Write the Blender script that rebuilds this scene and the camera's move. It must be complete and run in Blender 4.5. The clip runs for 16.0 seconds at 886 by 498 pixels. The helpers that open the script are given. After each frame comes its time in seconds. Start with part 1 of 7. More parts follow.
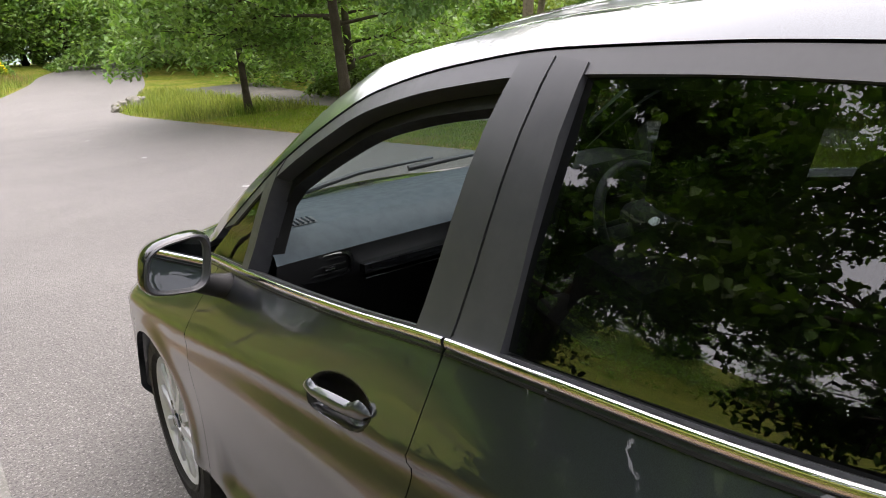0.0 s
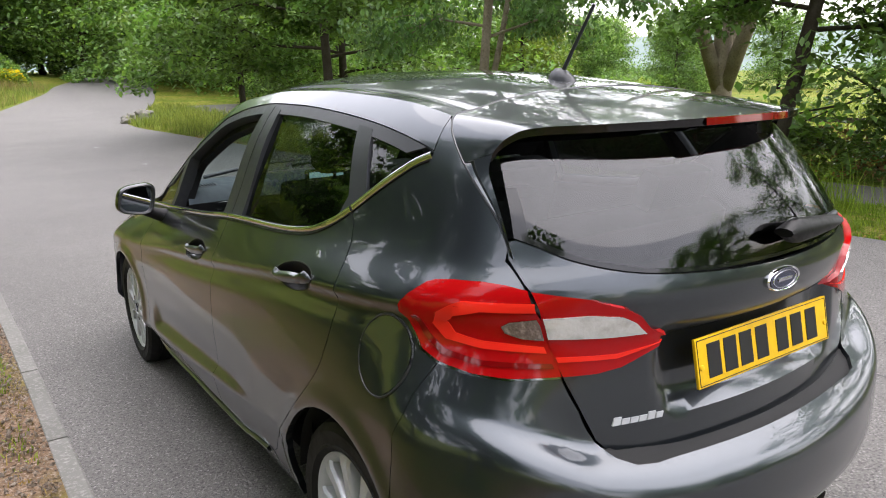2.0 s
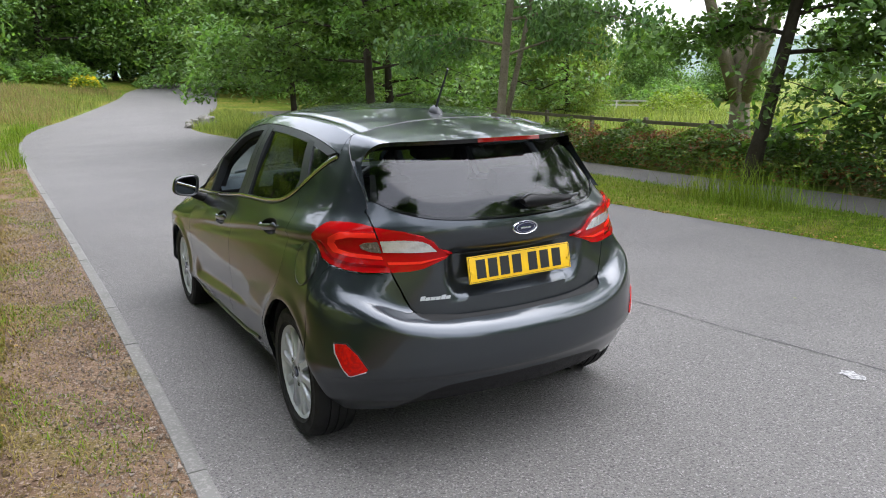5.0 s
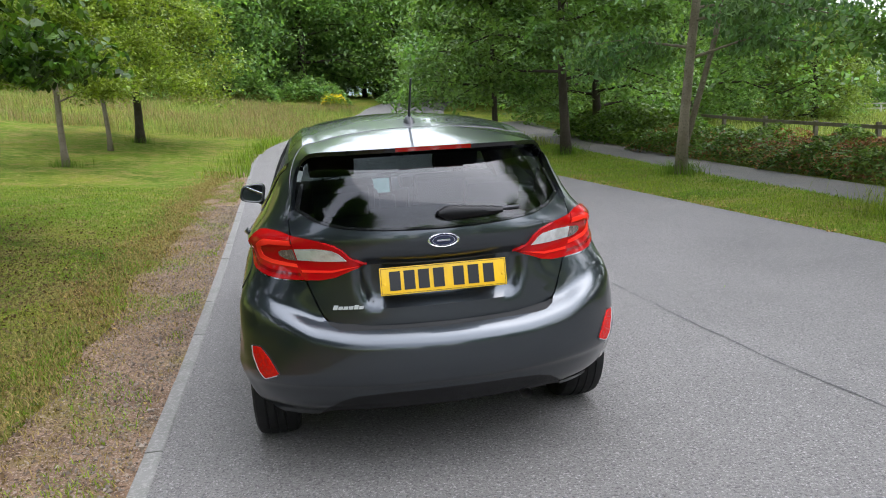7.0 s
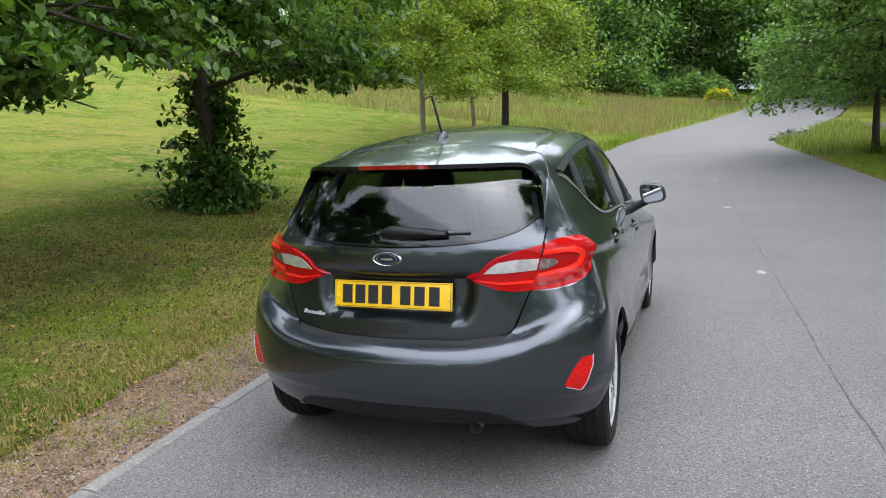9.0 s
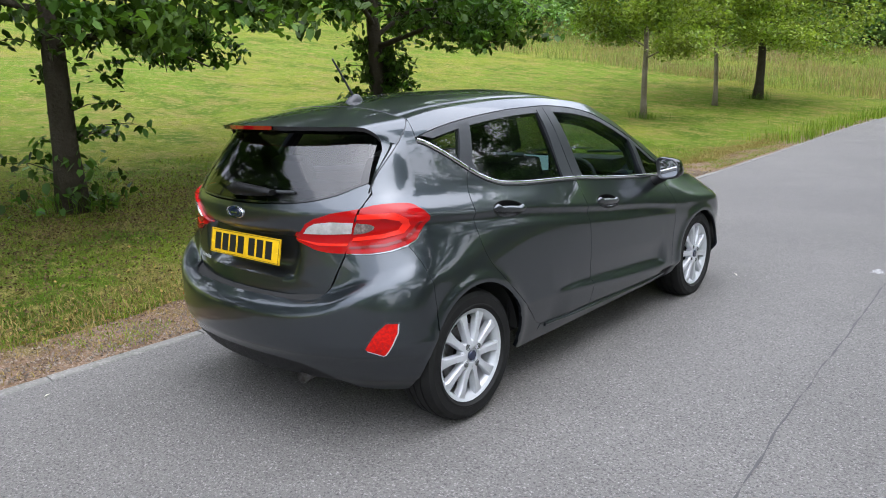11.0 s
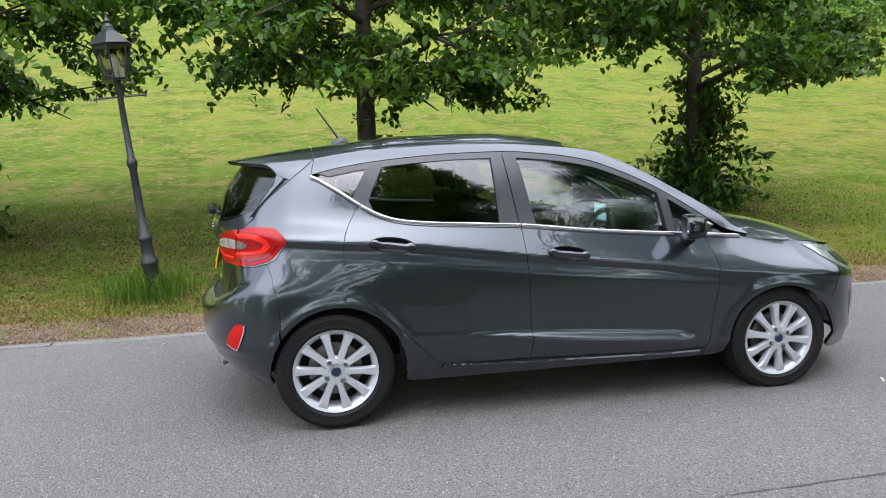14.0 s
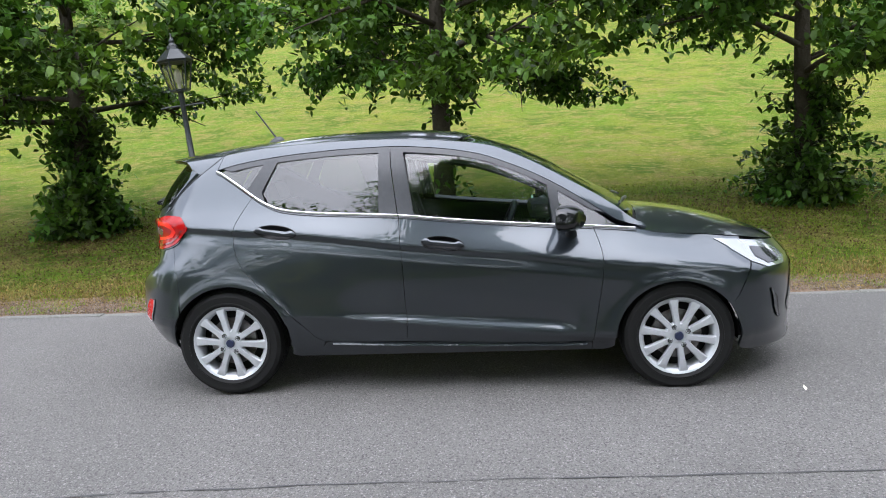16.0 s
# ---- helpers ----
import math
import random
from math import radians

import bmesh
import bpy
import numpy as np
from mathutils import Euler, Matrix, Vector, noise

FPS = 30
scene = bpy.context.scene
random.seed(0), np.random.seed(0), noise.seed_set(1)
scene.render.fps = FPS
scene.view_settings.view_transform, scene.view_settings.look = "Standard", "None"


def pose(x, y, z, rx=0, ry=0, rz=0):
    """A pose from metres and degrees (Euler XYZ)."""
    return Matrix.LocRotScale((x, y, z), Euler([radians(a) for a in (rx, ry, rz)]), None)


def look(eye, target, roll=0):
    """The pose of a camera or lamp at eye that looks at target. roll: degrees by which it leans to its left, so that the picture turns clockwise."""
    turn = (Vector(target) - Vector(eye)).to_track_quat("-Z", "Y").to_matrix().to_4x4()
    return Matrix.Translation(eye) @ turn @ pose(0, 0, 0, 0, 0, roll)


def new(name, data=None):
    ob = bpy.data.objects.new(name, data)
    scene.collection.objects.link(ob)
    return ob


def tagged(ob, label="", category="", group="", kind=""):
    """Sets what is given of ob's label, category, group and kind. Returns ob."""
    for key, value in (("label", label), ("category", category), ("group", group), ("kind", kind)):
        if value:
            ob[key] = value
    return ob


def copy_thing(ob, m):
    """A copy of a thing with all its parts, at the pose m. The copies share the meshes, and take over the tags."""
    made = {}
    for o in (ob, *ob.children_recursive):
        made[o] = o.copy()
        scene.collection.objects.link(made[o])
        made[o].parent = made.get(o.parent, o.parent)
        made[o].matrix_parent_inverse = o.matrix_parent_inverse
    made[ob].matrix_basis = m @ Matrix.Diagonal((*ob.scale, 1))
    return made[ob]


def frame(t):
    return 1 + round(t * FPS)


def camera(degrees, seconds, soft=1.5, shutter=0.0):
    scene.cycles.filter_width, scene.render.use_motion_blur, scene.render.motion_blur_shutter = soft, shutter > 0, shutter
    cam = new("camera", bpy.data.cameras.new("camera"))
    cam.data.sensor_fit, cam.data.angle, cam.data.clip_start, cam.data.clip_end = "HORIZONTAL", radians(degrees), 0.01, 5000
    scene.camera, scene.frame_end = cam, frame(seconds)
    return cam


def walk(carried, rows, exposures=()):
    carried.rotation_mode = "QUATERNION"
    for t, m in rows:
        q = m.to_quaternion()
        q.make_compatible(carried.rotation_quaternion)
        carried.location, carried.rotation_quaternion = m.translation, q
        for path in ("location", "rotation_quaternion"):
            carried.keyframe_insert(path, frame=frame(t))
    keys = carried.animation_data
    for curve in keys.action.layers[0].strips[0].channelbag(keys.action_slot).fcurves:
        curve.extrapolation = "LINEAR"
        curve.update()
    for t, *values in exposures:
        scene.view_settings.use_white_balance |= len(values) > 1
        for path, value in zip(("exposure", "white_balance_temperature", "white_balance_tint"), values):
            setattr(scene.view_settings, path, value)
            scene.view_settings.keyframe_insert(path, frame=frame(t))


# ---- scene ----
cam = camera(62.5, 16.0, soft=1.0)
PATH = [
    (0, (-1.262, 0.216, 1.380), (-0.188, 1.814, 0.841), -4.8),
    (0.5, (-1.376, -0.232, 1.390), (-0.283, 1.361, 0.875), -4.1),
    (1, (-1.386, -0.684, 1.401), (-0.315, 0.937, 0.929), -1.6),
    (1.5, (-1.472, -1.095, 1.426), (-0.393, 0.524, 0.965), -1.7),
    (2, (-1.535, -1.503, 1.44), (-0.448, 0.111, 0.979), -1.5),
    (2.5, (-1.548, -1.889, 1.473), (-0.462, -0.276, 1.002), -0.9),
    (3, (-1.65, -2.211, 1.486), (-0.569, -0.601, 0.998), -0.9),
    (3.2, (-1.684, -2.319, 1.496), (-0.609, -0.71, 0.992), -1.0),
    (5.3, (-1.758, -3.082, 1.558), (-0.801, -1.379, 1.129), -1.2),
    (5.5, (-1.661, -3.13, 1.553), (-0.715, -1.418, 1.135), -1.3),
    (6, (-1.355, -3.325, 1.55), (-0.753, -1.459, 1.159), -2.9),
    (6.5, (-0.969, -3.361, 1.509), (-0.527, -1.451, 1.114), -2.0),
    (7, (-0.532, -3.404, 1.504), (-0.168, -1.477, 1.112), -2.9),
    (7.5, (-0.086, -3.437, 1.524), (0.08, -1.481, 1.139), -2.5),
    (8, (0.349, -3.346, 1.503), (0.208, -1.385, 1.137), -2.7),
    (8.5, (0.762, -3.305, 1.505), (0.285, -1.395, 1.151), -2.6),
    (9, (1.186, -3.241, 1.528), (0.521, -1.389, 1.169), -2.6),
    (9.5, (1.579, -3.062, 1.509), (0.733, -1.283, 1.166), -2.2),
    (10, (2.018, -2.906, 1.48), (0.958, -1.243, 1.148), -2.2),
    (10.2, (2.186, -2.826, 1.495), (1.074, -1.206, 1.118), -1.9),
    (12.3, (3.586, -1.477, 1.474), (2.0, -0.313, 1.115), -1.3),
    (12.5, (3.722, -1.34, 1.46), (2.081, -0.251, 1.112), -0.8),
    (13, (3.99, -0.996, 1.468), (2.202, -0.169, 1.125), -1.2),
    (13.5, (4.142, -0.581, 1.451), (2.29, 0.093, 1.114), -0.7),
    (14, (4.347, -0.154, 1.456), (2.411, 0.24, 1.147), -1.2),
    (14.5, (4.466, 0.243, 1.457), (2.52, 0.578, 1.142), -1.2),
    (15, (4.545, 0.676, 1.424), (2.58, 0.874, 1.108), -1.3),
    (15.5, (4.668, 1.115, 1.408), (2.694, 1.036, 1.1), -2.5),
    (16, (4.712, 1.539, 1.389), (2.74, 1.386, 1.092), -2.6),
]
walk(cam, [(t, look(eye, target, roll)) for t, eye, target, roll in PATH], [(0.0, 3.16, 7100, 19), (1.5, 2.90, 6850, 17), (3.0, 2.76, 6600, 15), (6.0, 2.65, 6300, 13), (16.0, 2.66, 6180, 13)])

# ---- light ----
world = bpy.data.worlds.new("overcast_sky")
scene.world = world
world.use_nodes = True
wn, wl = world.node_tree.nodes, world.node_tree.links
wn.clear()
SUN_EL, SUN_AZ = 66.0, 90.0
sky = wn.new("ShaderNodeTexSky")
sky.sky_type = "NISHITA"
sky.sun_disc = False
sky.sun_elevation, sky.sun_rotation = radians(SUN_EL), radians(SUN_AZ)
sky.air_density, sky.dust_density, sky.ozone_density = 1.0, 0.6, 1.0
pale = wn.new("ShaderNodeHueSaturation")
pale.inputs["Saturation"].default_value = 0.26
cloud = wn.new("ShaderNodeTexNoise")
cloud.inputs["Scale"].default_value = 2.2
cloud.inputs["Detail"].default_value = 5.0
cloud_ramp = wn.new("ShaderNodeMapRange")
cloud_ramp.inputs["From Min"].default_value, cloud_ramp.inputs["From Max"].default_value = 0.3, 0.7
cloud_ramp.inputs["To Min"].default_value, cloud_ramp.inputs["To Max"].default_value = 0.88, 1.12
coords = wn.new("ShaderNodeTexCoord")
times_cloud = wn.new("ShaderNodeVectorMath")
times_cloud.operation = "SCALE"
back = wn.new("ShaderNodeBackground")
back.inputs["Strength"].default_value = 0.15
world_out = wn.new("ShaderNodeOutputWorld")
wl.new(sky.outputs["Color"], pale.inputs["Color"])
wl.new(coords.outputs["Generated"], cloud.inputs["Vector"])
wl.new(cloud.outputs["Fac"], cloud_ramp.inputs["Value"])
wl.new(pale.outputs["Color"], times_cloud.inputs[0])
# an overcast dome is brightest overhead
upward = wn.new("ShaderNodeSeparateXYZ")
dome = wn.new("ShaderNodeMapRange")
dome.inputs["To Min"].default_value, dome.inputs["To Max"].default_value = 0.36, 1.12
cloud_dome = wn.new("ShaderNodeMath")
cloud_dome.operation = "MULTIPLY"
wl.new(coords.outputs["Generated"], upward.inputs["Vector"])
wl.new(upward.outputs["Z"], dome.inputs["Value"])
wl.new(cloud_ramp.outputs["Result"], cloud_dome.inputs[0])
wl.new(dome.outputs["Result"], cloud_dome.inputs[1])
wl.new(cloud_dome.outputs["Value"], times_cloud.inputs["Scale"])
wl.new(times_cloud.outputs["Vector"], back.inputs["Color"])
wl.new(back.outputs["Background"], world_out.inputs["Surface"])
sun_data = bpy.data.lights.new("sun", "SUN")
sun_data.energy, sun_data.angle, sun_data.color = 0.5, radians(110), (1.0, 0.98, 0.95)
sun = new("sun", sun_data)
sun.matrix_world = look((0, 0, 30), Vector((0, 0, 30)) - 10 * Vector((math.sin(radians(SUN_AZ)) * math.cos(radians(SUN_EL)), math.cos(radians(SUN_AZ)) * math.cos(radians(SUN_EL)), math.sin(radians(SUN_EL)))))

# ---- materials ----


def shader(name, color=(0.5, 0.5, 0.5), rough=0.5, metal=0.0, **more):
    """A principled material; more: its other inputs."""
    m = bpy.data.materials.new(name)
    m.use_nodes = True
    p = m.node_tree.nodes["Principled BSDF"]
    p.inputs["Base Color"].default_value = (*color, 1)
    p.inputs["Roughness"].default_value = rough
    p.inputs["Metallic"].default_value = metal
    for key, value in more.items():
        p.inputs[key.replace("_", " ")].default_value = value
    return m


def textured(name, layers, rough=(0.6, 0.8), bump=(), vary=0.0, island=False, **more):
    """A principled material whose colour is mixed from noise layers [(scale, colour, low, high)], the first one the ground
    colour; bump: [(scale, strength, distance)]; vary: lightness by piece."""
    m = shader(name, layers[0][1], rough[0], **more)
    n, l = m.node_tree.nodes, m.node_tree.links
    p = n["Principled BSDF"]
    co = n.new("ShaderNodeTexCoord")
    last = None
    fac = None
    for i, (scale, color, low, high) in enumerate(layers):
        if i == 0:
            rgb = n.new("ShaderNodeRGB")
            rgb.outputs[0].default_value = (*color, 1)
            last = rgb.outputs[0]
            continue
        tex = n.new("ShaderNodeTexNoise")
        tex.inputs["Scale"].default_value = scale
        tex.inputs["Detail"].default_value = 6.0
        tex.inputs["Roughness"].default_value = 0.62
        shift = n.new("ShaderNodeMapping")
        shift.inputs["Location"].default_value = (i * 7.3, i * 3.1, i * 1.7)
        l.new(co.outputs["Object"], shift.inputs["Vector"])
        l.new(shift.outputs["Vector"], tex.inputs["Vector"])
        ramp = n.new("ShaderNodeMapRange")
        ramp.inputs["From Min"].default_value, ramp.inputs["From Max"].default_value = low, high
        l.new(tex.outputs["Fac"], ramp.inputs["Value"])
        mix = n.new("ShaderNodeMix")
        mix.data_type = "RGBA"
        l.new(ramp.outputs["Result"], mix.inputs["Factor"])
        l.new(last, mix.inputs["A"])
        mix.inputs["B"].default_value = (*color, 1)
        last = mix.outputs["Result"]
        fac = ramp.outputs["Result"]
    if vary:
        info = n.new("ShaderNodeNewGeometry" if island else "ShaderNodeObjectInfo")
        spread = n.new("ShaderNodeMapRange")
        spread.inputs["To Min"].default_value, spread.inputs["To Max"].default_value = 1 - vary, 1 + vary
        l.new(info.outputs["Random Per Island" if island else "Random"], spread.inputs["Value"])
        scaled = n.new("ShaderNodeVectorMath")
        scaled.operation = "SCALE"
        l.new(last, scaled.inputs[0])
        l.new(spread.outputs["Result"], scaled.inputs["Scale"])
        last = scaled.outputs["Vector"]
    l.new(last, p.inputs["Base Color"])
    if fac is not None:
        r = n.new("ShaderNodeMapRange")
        r.inputs["To Min"].default_value, r.inputs["To Max"].default_value = rough
        l.new(fac, r.inputs["Value"])
        l.new(r.outputs["Result"], p.inputs["Roughness"])
    normal = None
    for scale, strength, distance in bump:
        tex = n.new("ShaderNodeTexNoise")
        tex.inputs["Scale"].default_value = scale
        tex.inputs["Detail"].default_value = 4.0
        l.new(co.outputs["Object"], tex.inputs["Vector"])
        b = n.new("ShaderNodeBump")
        b.inputs["Strength"].default_value, b.inputs["Distance"].default_value = strength, distance
        l.new(tex.outputs["Fac"], b.inputs["Height"])
        if normal is not None:
            l.new(normal, b.inputs["Normal"])
        normal = b.outputs["Normal"]
    if normal is not None:
        l.new(normal, p.inputs["Normal"])
    return m


def leafy(name, color, vary=0.45, trans=0.35, rough=0.45):
    """Leaves: a glossy face, light shining through, each one a little different."""
    m = bpy.data.materials.new(name)
    m.use_nodes = True
    n, l = m.node_tree.nodes, m.node_tree.links
    p = n["Principled BSDF"]
    geo = n.new("ShaderNodeNewGeometry")
    spread = n.new("ShaderNodeMapRange")
    spread.inputs["To Min"].default_value, spread.inputs["To Max"].default_value = 1 - vary, 1 + vary
    l.new(geo.outputs["Random Per Island"], spread.inputs["Value"])
    big = n.new("ShaderNodeTexNoise")
    big.inputs["Scale"].default_value = 0.9
    co = n.new("ShaderNodeTexCoord")
    l.new(co.outputs["Object"], big.inputs["Vector"])
    hue = n.new("ShaderNodeHueSaturation")
    hue.inputs["Color"].default_value = (*color, 1)
    hr = n.new("ShaderNodeMapRange")
    hr.inputs["From Min"].default_value, hr.inputs["From Max"].default_value = 0.3, 0.7
    hr.inputs["To Min"].default_value, hr.inputs["To Max"].default_value = 0.475, 0.515
    l.new(big.outputs["Fac"], hr.inputs["Value"])
    l.new(hr.outputs["Result"], hue.inputs["Hue"])
    l.new(spread.outputs["Result"], hue.inputs["Value"])
    l.new(hue.outputs["Color"], p.inputs["Base Color"])
    p.inputs["Roughness"].default_value = rough
    p.inputs["Specular IOR Level"].default_value = 0.18 if rough < 0.5 else 0.08
    tr = n.new("ShaderNodeBsdfTranslucent")
    bright = n.new("ShaderNodeVectorMath")
    bright.operation = "MULTIPLY"
    bright.inputs[1].default_value = (1.5, 1.7, 0.6)
    l.new(hue.outputs["Color"], bright.inputs[0])
    l.new(bright.outputs["Vector"], tr.inputs["Color"])
    mix = n.new("ShaderNodeMixShader")
    mix.inputs["Fac"].default_value = trans
    l.new(p.outputs["BSDF"], mix.inputs[1])
    l.new(tr.outputs["BSDF"], mix.inputs[2])
    l.new(mix.outputs["Shader"], n["Material Output"].inputs["Surface"])
    return m


def flaked(name, color, metal, rough, coat):
    """Metallic paint under clear lacquer: fine flakes, a trace of dust."""
    m = shader(name, color, rough, metal, Coat_Weight=coat, Coat_Roughness=0.03, Coat_IOR=1.54)
    n, l = m.node_tree.nodes, m.node_tree.links
    p = n["Principled BSDF"]
    co = n.new("ShaderNodeTexCoord")
    flake = n.new("ShaderNodeTexNoise")
    flake.inputs["Scale"].default_value = 900.0
    flake.inputs["Detail"].default_value = 1.0
    l.new(co.outputs["Object"], flake.inputs["Vector"])
    ramp = n.new("ShaderNodeMapRange")
    ramp.inputs["From Min"].default_value, ramp.inputs["From Max"].default_value = 0.35, 0.65
    ramp.inputs["To Min"].default_value, ramp.inputs["To Max"].default_value = 0.82, 1.18
    l.new(flake.outputs["Fac"], ramp.inputs["Value"])
    rgb = n.new("ShaderNodeRGB")
    rgb.outputs[0].default_value = (*color, 1)
    sc = n.new("ShaderNodeVectorMath")
    sc.operation = "SCALE"
    l.new(rgb.outputs[0], sc.inputs[0])
    l.new(ramp.outputs["Result"], sc.inputs["Scale"])
    l.new(sc.outputs["Vector"], p.inputs["Base Color"])
    dust = n.new("ShaderNodeTexNoise")
    dust.inputs["Scale"].default_value = 6.0
    dust.inputs["Detail"].default_value = 8.0
    l.new(co.outputs["Object"], dust.inputs["Vector"])
    dr = n.new("ShaderNodeMapRange")
    dr.inputs["From Min"].default_value, dr.inputs["From Max"].default_value = 0.4, 0.75
    dr.inputs["To Min"].default_value, dr.inputs["To Max"].default_value = 0.0, 0.02
    l.new(dust.outputs["Fac"], dr.inputs["Value"])
    l.new(dr.outputs["Result"], p.inputs["Coat Roughness"])
    return m


def pane(name, tint, low=0.045):
    """Thin tinted glass: light passes straight, coloured by the tint, and both faces mirror by their angle."""
    m = bpy.data.materials.new(name)
    m.use_nodes = True
    n, l = m.node_tree.nodes, m.node_tree.links
    n.remove(n["Principled BSDF"])
    clear = n.new("ShaderNodeBsdfTransparent")
    clear.inputs["Color"].default_value = (*tint, 1)
    gloss = n.new("ShaderNodeBsdfGlossy")
    gloss.inputs["Roughness"].default_value = 0.01
    facing = n.new("ShaderNodeLayerWeight")
    facing.inputs["Blend"].default_value = 0.5
    fifth = n.new("ShaderNodeMath")
    fifth.operation = "POWER"
    fifth.inputs[1].default_value = 5.0
    amount = n.new("ShaderNodeMapRange")
    amount.inputs["To Min"].default_value, amount.inputs["To Max"].default_value = low, 0.95
    mix = n.new("ShaderNodeMixShader")
    l.new(facing.outputs["Facing"], fifth.inputs[0])
    l.new(fifth.outputs["Value"], amount.inputs["Value"])
    l.new(amount.outputs["Result"], mix.inputs["Fac"])
    l.new(clear.outputs["BSDF"], mix.inputs[1])
    l.new(gloss.outputs["BSDF"], mix.inputs[2])
    l.new(mix.outputs["Shader"], n["Material Output"].inputs["Surface"])
    return m


PAINT = flaked("grey_metallic_paint", (0.040, 0.048, 0.056), 0.85, 0.29, 1.0)
BLACK_TRIM = textured("satin_black_trim", [(0, (0.020, 0.022, 0.026), 0, 1), (40, (0.028, 0.030, 0.034), 0.4, 0.7)], (0.34, 0.44), Specular_IOR_Level=0.5)
GLOSS_BLACK = shader("gloss_black", (0.006, 0.006, 0.007), 0.08, 0.0, Coat_Weight=0.15)
ROUGH_PLASTIC = textured("grained_black_plastic", [(0, (0.007, 0.007, 0.008), 0, 1), (25, (0.013, 0.013, 0.014), 0.45, 0.75)], (0.5, 0.65), [(700, 0.3, 0.001)], Specular_IOR_Level=0.3)
WIPER_BLACK = textured("matt_black_wiper", [(0, (0.003, 0.003, 0.0035), 0, 1), (60, (0.006, 0.006, 0.006), 0.45, 0.75)], (0.4, 0.55), Specular_IOR_Level=0.22)
DARK_CHROME = shader("dark_bright_metal", (0.22, 0.23, 0.24), 0.08, 1.0)
CHROME = shader("chrome", (0.74, 0.74, 0.76), 0.09, 1.0)
SILVER = textured("silver_alloy_lacquer", [(0, (0.48, 0.495, 0.52), 0, 1), (14, (0.38, 0.39, 0.4), 0.5, 0.8)], (0.35, 0.45), metal=0.3, Coat_Weight=0.3)
RUBBER = textured("tyre_rubber", [(0, (0.007, 0.007, 0.007), 0, 1), (18, (0.014, 0.0135, 0.013), 0.45, 0.75)], (0.6, 0.85), [(160, 0.25, 0.002)], Specular_IOR_Level=0.25)
DARK = shader("black_underbody", (0.008, 0.008, 0.008), 0.8)
DISC = textured("brake_disc_steel", [(0, (0.25, 0.25, 0.25), 0, 1), (30, (0.15, 0.12, 0.1), 0.4, 0.7)], (0.35, 0.55), metal=0.9)
PRIVACY = pane("privacy_glass", (0.26, 0.28, 0.28), 0.092)
HEATED = pane("heated_rear_glass", (0.25, 0.27, 0.28), 0.072)
CLEAR = pane("clear_window_glass", (0.52, 0.60, 0.59), 0.09)
RED_LENS = shader("red_lamp_lens", (0.32, 0.003, 0.004), 0.12, 0.0, Coat_Weight=0.45, Coat_Roughness=0.02, Specular_IOR_Level=0.1)
BRIGHT_RED = shader("bright_red_light_guide", (0.75, 0.022, 0.012), 0.2, 0.0, Coat_Weight=0.35, Coat_Roughness=0.02, Specular_IOR_Level=0.1)
DEEP_RED = shader("deep_red_lens", (0.16, 0.002, 0.003), 0.06, 0.0, Coat_Weight=1.0, Coat_Roughness=0.02, Specular_IOR_Level=0.1)
RED_REFLECTOR = textured("red_reflector", [(0, (0.56, 0.010, 0.005), 0, 1), (90, (0.30, 0.004, 0.004), 0.42, 0.6)], (0.15, 0.3), [(260, 0.5, 0.002)], Coat_Weight=0.3, Specular_IOR_Level=0.1)
WHITE_LENS = textured("clear_ribbed_lens", [(0, (0.78, 0.77, 0.75), 0, 1), (25, (0.55, 0.53, 0.51), 0.42, 0.66)], (0.1, 0.2), [(45, 0.25, 0.01)], metal=0.6, Coat_Weight=1.0)
SMOKED = textured("smoky_lens", [(0, (0.16, 0.12, 0.11), 0, 1), (60, (0.3, 0.24, 0.22), 0.5, 0.65)], (0.1, 0.2), [(90, 0.4, 0.01)], metal=0.4, Coat_Weight=1.0)
PLATE_YELLOW = textured("yellow_reflective_plate", [(0, (0.72, 0.44, 0.006), 0, 1), (30, (0.64, 0.38, 0.006), 0.4, 0.7)], (0.3, 0.4))
PLATE_BLACK = shader("plate_black", (0.008, 0.008, 0.01), 0.4)
BADGE_BLUE = shader("badge_blue", (0.006, 0.014, 0.05), 0.15, 0.3, Coat_Weight=1.0)
DASH = textured("blue_grey_dash_plastic", [(0, (0.032, 0.044, 0.054), 0, 1), (30, (0.027, 0.037, 0.046), 0.4, 0.7)], (0.5, 0.62), Specular_IOR_Level=0.2)
SEAT_CLOTH = textured("charcoal_seat_cloth", [(0, (0.022, 0.023, 0.026), 0, 1), (80, (0.045, 0.046, 0.05), 0.45, 0.7)], (0.85, 0.95), [(500, 0.5, 0.002)])
HEADLINER = textured("pale_headliner", [(0, (0.55, 0.55, 0.52), 0, 1), (60, (0.48, 0.48, 0.46), 0.4, 0.7)], (0.9, 0.95))
SCREEN = shader("lit_screen", (0.02, 0.03, 0.03), 0.1, 0.0, Emission_Color=(0.45, 0.85, 0.85, 1), Emission_Strength=0.13)
CARPET = textured("black_carpet", [(0, (0.012, 0.012, 0.013), 0, 1), (90, (0.03, 0.03, 0.03), 0.4, 0.7)], (0.9, 1.0))
SEED_GRASS = leafy("seeding_grass_blades", (0.22, 0.165, 0.09), 0.4, 0.25, 0.8)
DRY_GRASS = leafy("dry_grass_blades", (0.2, 0.155, 0.06), 0.4, 0.2, 0.8)
MIRROR = shader("mirror_glass", (0.8, 0.82, 0.84), 0.01, 1.0)
